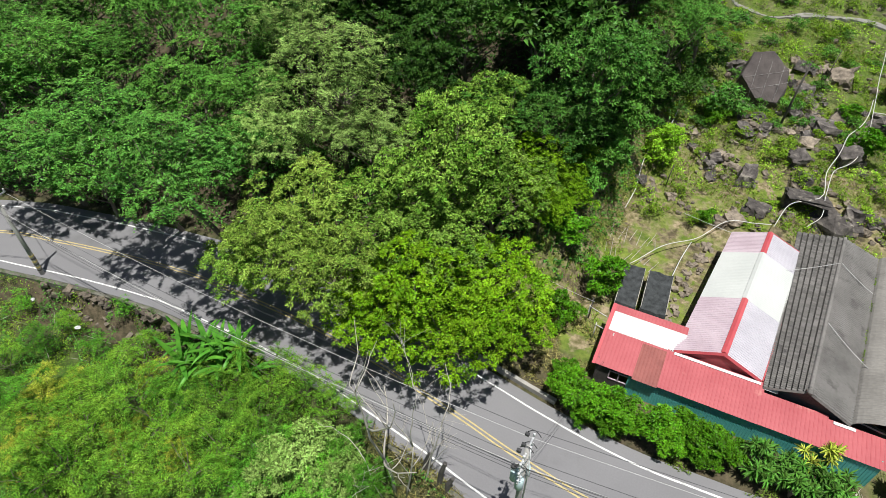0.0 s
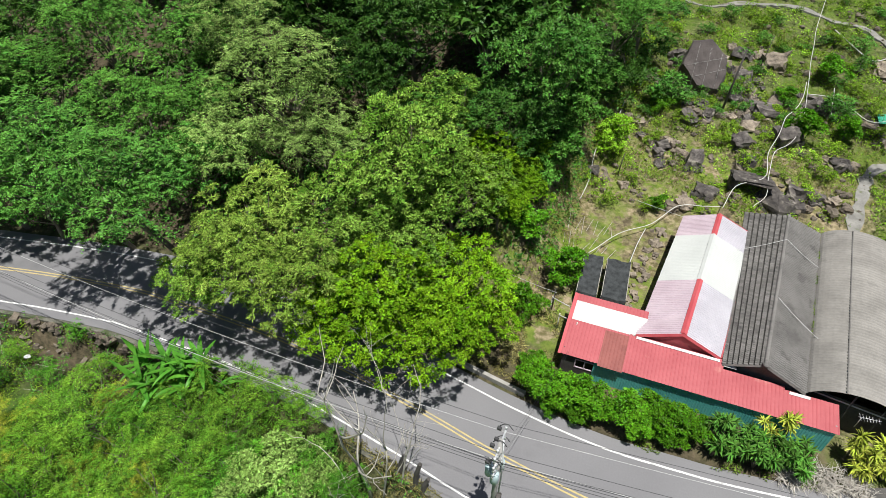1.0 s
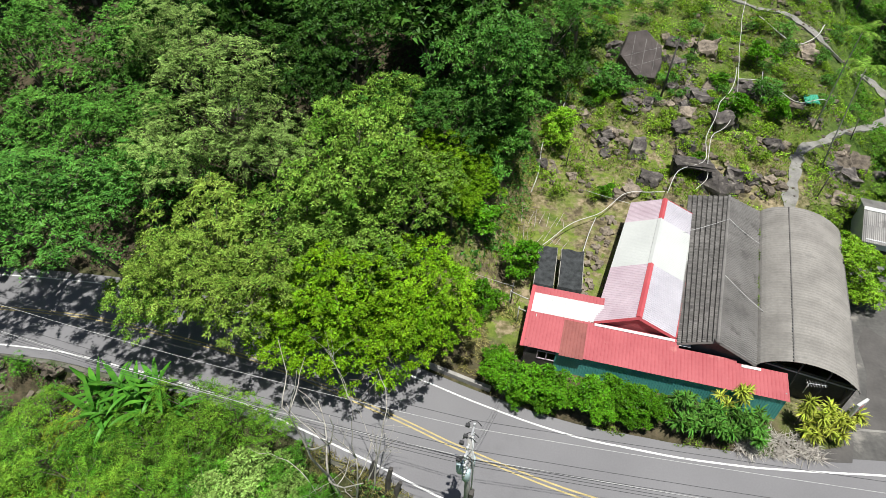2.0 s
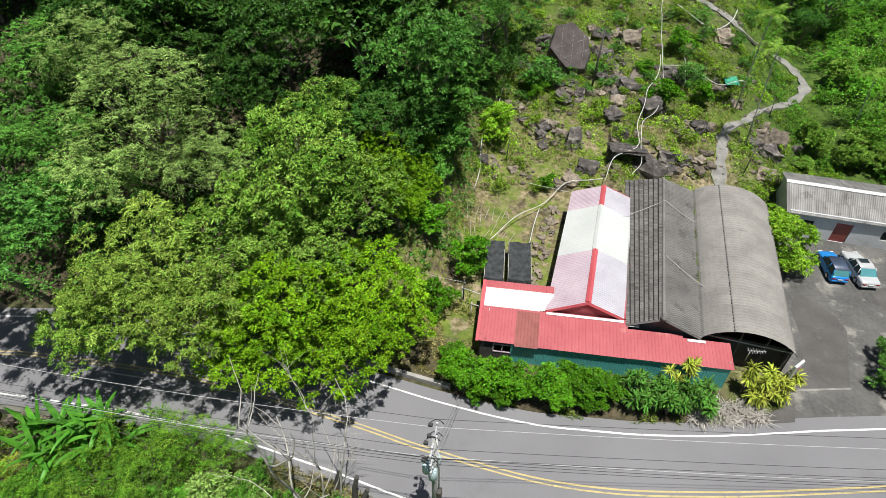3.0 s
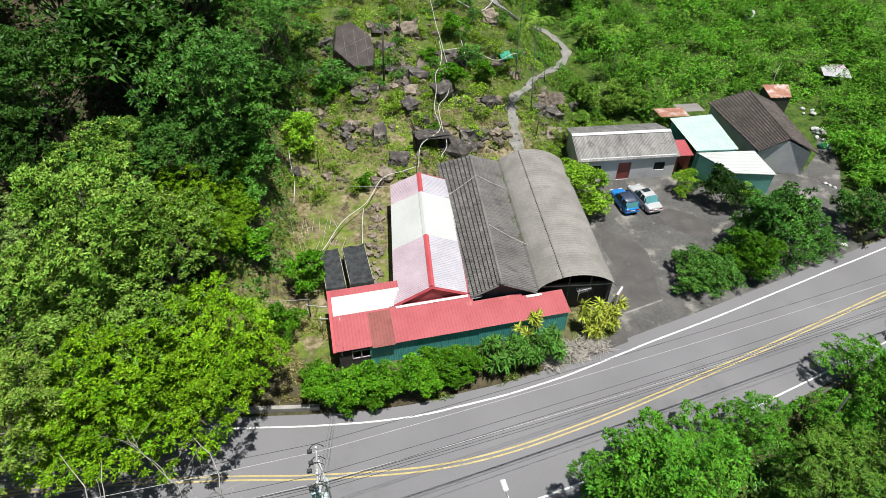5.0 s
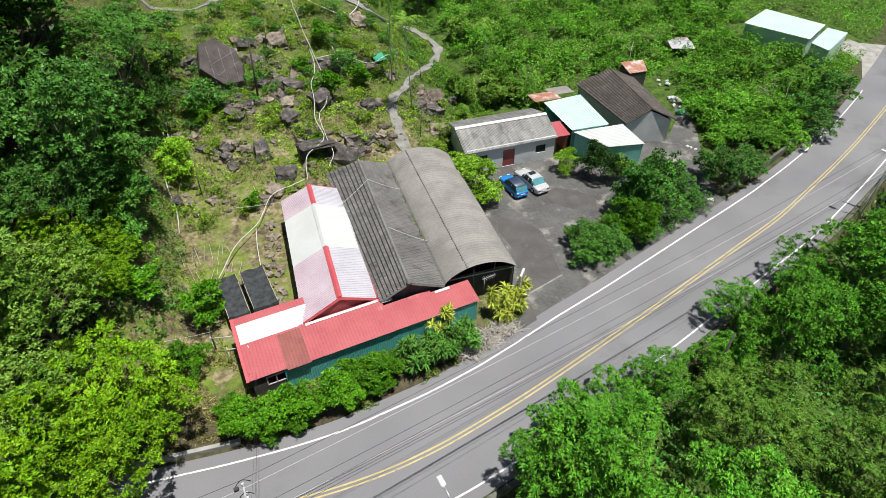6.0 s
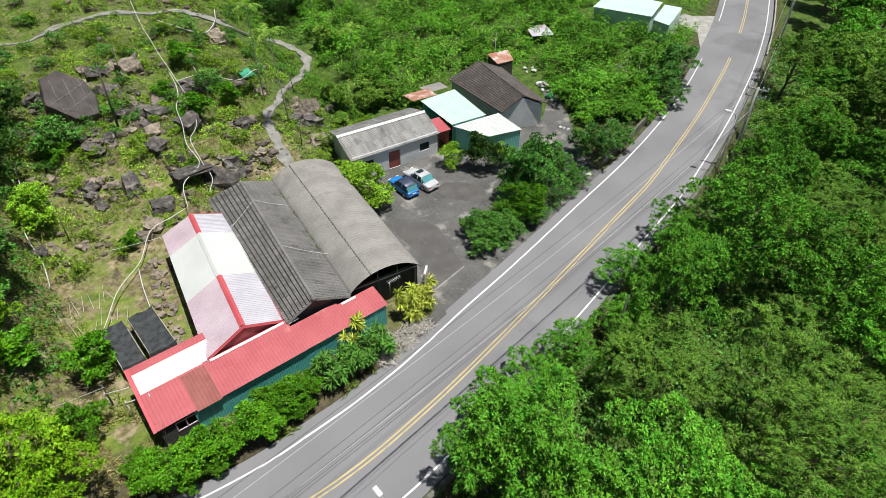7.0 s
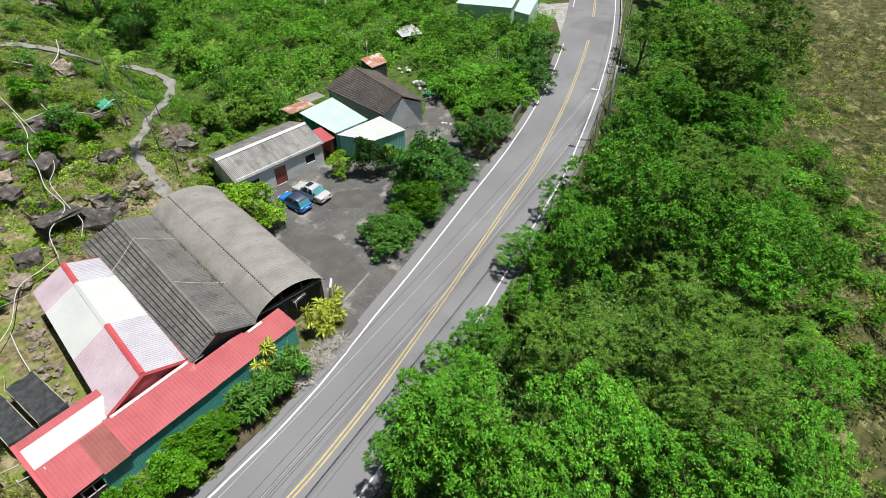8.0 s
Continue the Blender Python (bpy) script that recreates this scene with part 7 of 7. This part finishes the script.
# ---- striped rosette plants and bananas ----
def blade(base, way, L, W, bend, n=5):
    """A strap leaf that arches over."""
    way = np.array(way, float) / np.linalg.norm(way)
    side = np.cross(way, (0, 0, 1.0))
    side /= np.linalg.norm(side) + 1e-9
    pts, p, d = [], np.array(base, float), way.copy()
    for k in range(n + 1):
        u = k / n
        w = W * math.sin(math.pi * min(0.98, 0.12 + 0.86 * u)) ** 0.7 * 0.5
        pts += [p - side * w + (0, 0, 0.25 * w), p + (0, 0, -0.1 * w), p + side * w + (0, 0, 0.25 * w)]
        d = d - np.array((0, 0, bend / n))
        d /= np.linalg.norm(d)
        p = p + d * L / n
    f = []
    for k in range(n):
        f += [(3 * k, 3 * k + 1, 3 * k + 4, 3 * k + 3), (3 * k + 1, 3 * k + 2, 3 * k + 5, 3 * k + 4)]
    return np.array(pts), f


def rosette_plant(x, y, h, heads, seed, mat, label):
    rng = np.random.default_rng(seed)
    ob = thing("rosette_plant", label, "plant", "striped plants", pose(x, y, max(float(ground(x, y)[0]), -0.02)))
    for k in range(heads):
        a = rng.uniform(0, 6.28)
        top = np.array((math.cos(a) * 0.6 * rng.uniform(0.1, 1), math.sin(a) * 0.6 * rng.uniform(0.1, 1), h * rng.uniform(0.55, 1.0)))
        pipe("stem", [(0, 0, -0.1), top * (0.4, 0.4, 0.5), top], [0.05, 0.04, 0.035], BARK, ob, sides=6)
        out = []
        for i in range(34):
            b = rng.uniform(0, 6.28)
            e = rng.uniform(-0.1, 1.3)
            out.append(blade(top + (0, 0, rng.uniform(-0.25, 0.1)), (math.cos(b) * math.cos(e), math.sin(b) * math.cos(e), math.sin(e)), rng.uniform(0.45, 0.75), 0.09, rng.uniform(0.5, 1.2), 4))
        mpart("leaf_rosette", mesh_of("leaf_rosette", *gather(out), mat), ob)


STRIPED = "variegated yellow-green rosette plant beside the shed"
for i, (x, y, h, n) in enumerate(((18.9, 26.9, 2.6, 5), (19.6, 26.2, 2.0, 5), (20.4, 26.7, 2.5, 6), (20.9, 26.0, 1.6, 5), (21.3, 26.8, 2.2, 4), (22.2, 27.1, 1.9, 4), (19.3, 25.7, 1.2, 4), (13.4, 26.3, 2.9, 2), (15.0, 26.6, 3.1, 5))):
    rosette_plant(x, y, h, n, 60 + i, LEAF["yucca"], STRIPED)
for i in range(14):
    rosette_plant(10.6 + (i % 7) * 0.85, 24.3 + (i // 7) * 1.1 + 0.2 * (i % 3), 1.7 + 0.15 * (i % 4), 6, 80 + i, LEAF["broad"], "green long-leaved plant in front of the red-roofed lean-to")


def banana(x, y, h, seed):
    rng = np.random.default_rng(seed)
    ob = thing("banana_plant", "green banana plant with long torn leaves", "plant", "banana plants", pose(x, y, float(ground(x, y)[0])))
    pipe("stem", [(0, 0, -0.2), (0.05, 0, h * 0.5), (0, 0.05, h)], [0.16, 0.12, 0.07], LEAF["bamboo"], ob)
    for i in range(10):
        b = i * 2.4 + rng.uniform(-0.3, 0.3)
        e = rng.uniform(0.25, 1.2)
        v, f = blade((0, 0, h * 0.95), (math.cos(b) * math.cos(e), math.sin(b) * math.cos(e), math.sin(e)), rng.uniform(1.9, 3.1), rng.uniform(0.26, 0.40), rng.uniform(0.3, 1.5), 10)
        mpart("leaf", mesh_of("leaf", v, f, LEAF["banana"]), ob)


for i, (x, y, h) in enumerate(((-29.0, 18.2, 3.0), (-27.4, 18.6, 3.6), (-25.8, 18.4, 3.8), (-24.3, 18.8, 3.2), (-26.8, 17.0, 3.2), (-25.0, 17.2, 3.3), (-28.6, 16.8, 2.6), (-23.2, 18.0, 2.6))):
    banana(x, y, h, 120 + i)


# ---- signboard, aerial, small fittings ----
def signboard():
    s = thing("signboard", "white upright signboard with faded lettering beside the shed", "sign", at=pose(22.0, 27.35, 0, 0, 0, 40))
    part("panel", boxed((-0.55, -0.09, 0.9), (0.55, 0.09, 3.0), 0.02), PLASTIC_WHITE, s)
    part("face", boxed((-0.47, -0.102, 1.0), (0.47, -0.088, 2.9), 0.004), LILAC, s)
    for k in range(4):
        part("lettering", boxed((-0.22, -0.112, 1.3 + k * 0.38), (0.22, -0.100, 1.52 + k * 0.38), 0.003), RED_TRIM if k % 2 else CAR_NAVY, s, "faded unreadable lettering")
    for x in (-0.4, 0.4):
        pipe("post", [(x, 0, -0.1), (x, 0, 0.95)], 0.04, STEEL, s)


signboard()


def aerial(x, y, z0, z1):
    a = thing("aerial", "small white television aerial on a thin mast", "aerial")
    pipe("mast", [(x, y, z0), (x, y, z1)], 0.025, STEEL, a)
    pipe("boom", [(x - 0.2, y, z1), (x + 1.1, y + 0.05, z1)], 0.02, STEEL, a)
    for k in range(7):
        pipe("element", [(x - 0.1 + k * 0.18, y - 0.28 + 0.02 * k, z1 + 0.01), (x - 0.1 + k * 0.18, y + 0.28 - 0.02 * k, z1 + 0.01)], 0.012, CERAMIC, a, sides=5)


aerial(18.6, 27.7, 2.4, 3.5)


for k in range(2):
    wire((-2.0 + 0.1 * k, 15.6, 8.2 - 0.3 * k), (0.2 + 0.1 * k, 27.7, 2.7), 0.3, 0.006, CABLE, "thin service cable from the pole to the lean-to")
wire((-2.0, 15.4, 7.4), (-1.2, 23.6, 0.0), 0.05, 0.006, PALE_CABLE, "taut guy wire anchored beside the road")


for p, q in (((11.3, 42.0, 3.3), (15.3, 43.4, 4.5)), ((15.3, 43.4, 4.5), (18.0, 42.2, 3.2)), ((14.1, 36.2, 4.4), (17.2, 33.8, 3.2)), ((12.2, 44.5, 3.2), (3.4, 47.5, 2.6))):
    wire(p, q, 0.12, 0.018, PALE_CABLE, "thin pale cable lying over the roofs")


def pipe_frame():
    """The open frame of pale pipes beside the lean-to."""
    f = thing("pipe_frame", "open frame of pale weathered pipes beside the lean-to", "frame")
    for x, y, h in ((0.35, 30.2, 2.9), (-1.05, 31.6, 1.9), (-1.9, 33.2, 1.9)):
        z = float(ground(x, y)[0])
        pipe("post", [(x, y, z - 0.2), (x + 0.05, y + 0.02, z + h)], 0.04, HOSE, f)
    pipe("rail", [(-1.9, 33.2, 2.0), (-0.6, 32.6, 2.1), (0.37, 32.3, 2.2)], 0.035, HOSE, f)
    pipe("rail", [(-1.05, 31.6, 1.9), (0.38, 31.2, 1.9)], 0.035, HOSE, f)


pipe_frame()


# ---- moss in the valley between the two roofs ----
def valley_moss():
    rng = np.random.default_rng(91)
    u = np.concatenate([rng.uniform(a, a + w, 90) for a, w in ((0.30, 0.08), (0.42, 0.10), (0.62, 0.07), (0.80, 0.06))])
    at = np.array((15.78, 29.1, 2.96)) + u[:, None] * np.array((3.08, 18.1, 0.0)) + rng.normal(0, 0.07, (len(u), 3)) * np.array((1, 1, 0.3))
    out = unit(rng, len(u)) * 0.6 + np.array((0, 0, 0.8))
    tagged(new("moss", leaves("moss", at, out, rng.uniform(0.08, 0.2, len(u)), rng, LEAF["grass"], 0.1, 0.5, 0.5)), "green moss and weeds in the roof valley", "moss", kind="stuff")


valley_moss()


# ---- slim palms beside the path ----
def palm(x, y, h, dx, seed):
    rng = np.random.default_rng(seed)
    ob = thing("palm_tree", "tall slim palm with a small crown of feathered fronds", "palm", "palms beside the path", pose(x, y, float(ground(x, y)[0])))
    top = np.array((dx, 0.0, h))
    pipe("trunk", [(0, 0, -0.3), (dx * 0.3, 0.1, h * 0.35), (dx * 0.6, 0.12, h * 0.7), top], [0.09, 0.06, 0.05, 0.05], POLE, ob, sides=7)
    for k in range(9):
        b, e = k * 0.7 + rng.uniform(-0.2, 0.2), rng.uniform(0.15, 1.0)
        d = np.array((math.cos(b) * math.cos(e), math.sin(b) * math.cos(e), math.sin(e)))
        p, spine = top.copy(), [top.copy()]
        for i in range(8):
            p = p + d * 0.24
            d = d + (0, 0, -0.16)
            d = d / np.linalg.norm(d)
            spine.append(p.copy())
        pieces = [tube(spine, np.linspace(0.025, 0.008, 9), 4)]
        for i in range(2, 33):
            u = i / 4
            j = min(int(u), 7)
            c, way = lerp(spine[j], spine[j + 1], u - j), spine[j + 1] - spine[j]
            side = np.cross(way, (0, 0, 1.0))
            side /= np.linalg.norm(side) + 1e-9
            L = 0.62 * (1 - abs(u / 8 - 0.45) * 1.1)
            for s in (-1, 1):
                tip = c + side * s * L + way * 0.9 + (0, 0, -0.3 * L)
                pieces.append((np.array([c, c + way * 0.22, tip]), [(0, 1, 2)]))
        mpart("frond", mesh_of("frond", *gather(pieces), LEAF["mid"]), ob)


palm(26.8, 63.4, 11.2, 0.25, 1)
palm(26.7, 57.5, 11.0, -0.5, 2)
palm(41.1, 64.5, 7.0, -0.5, 3)
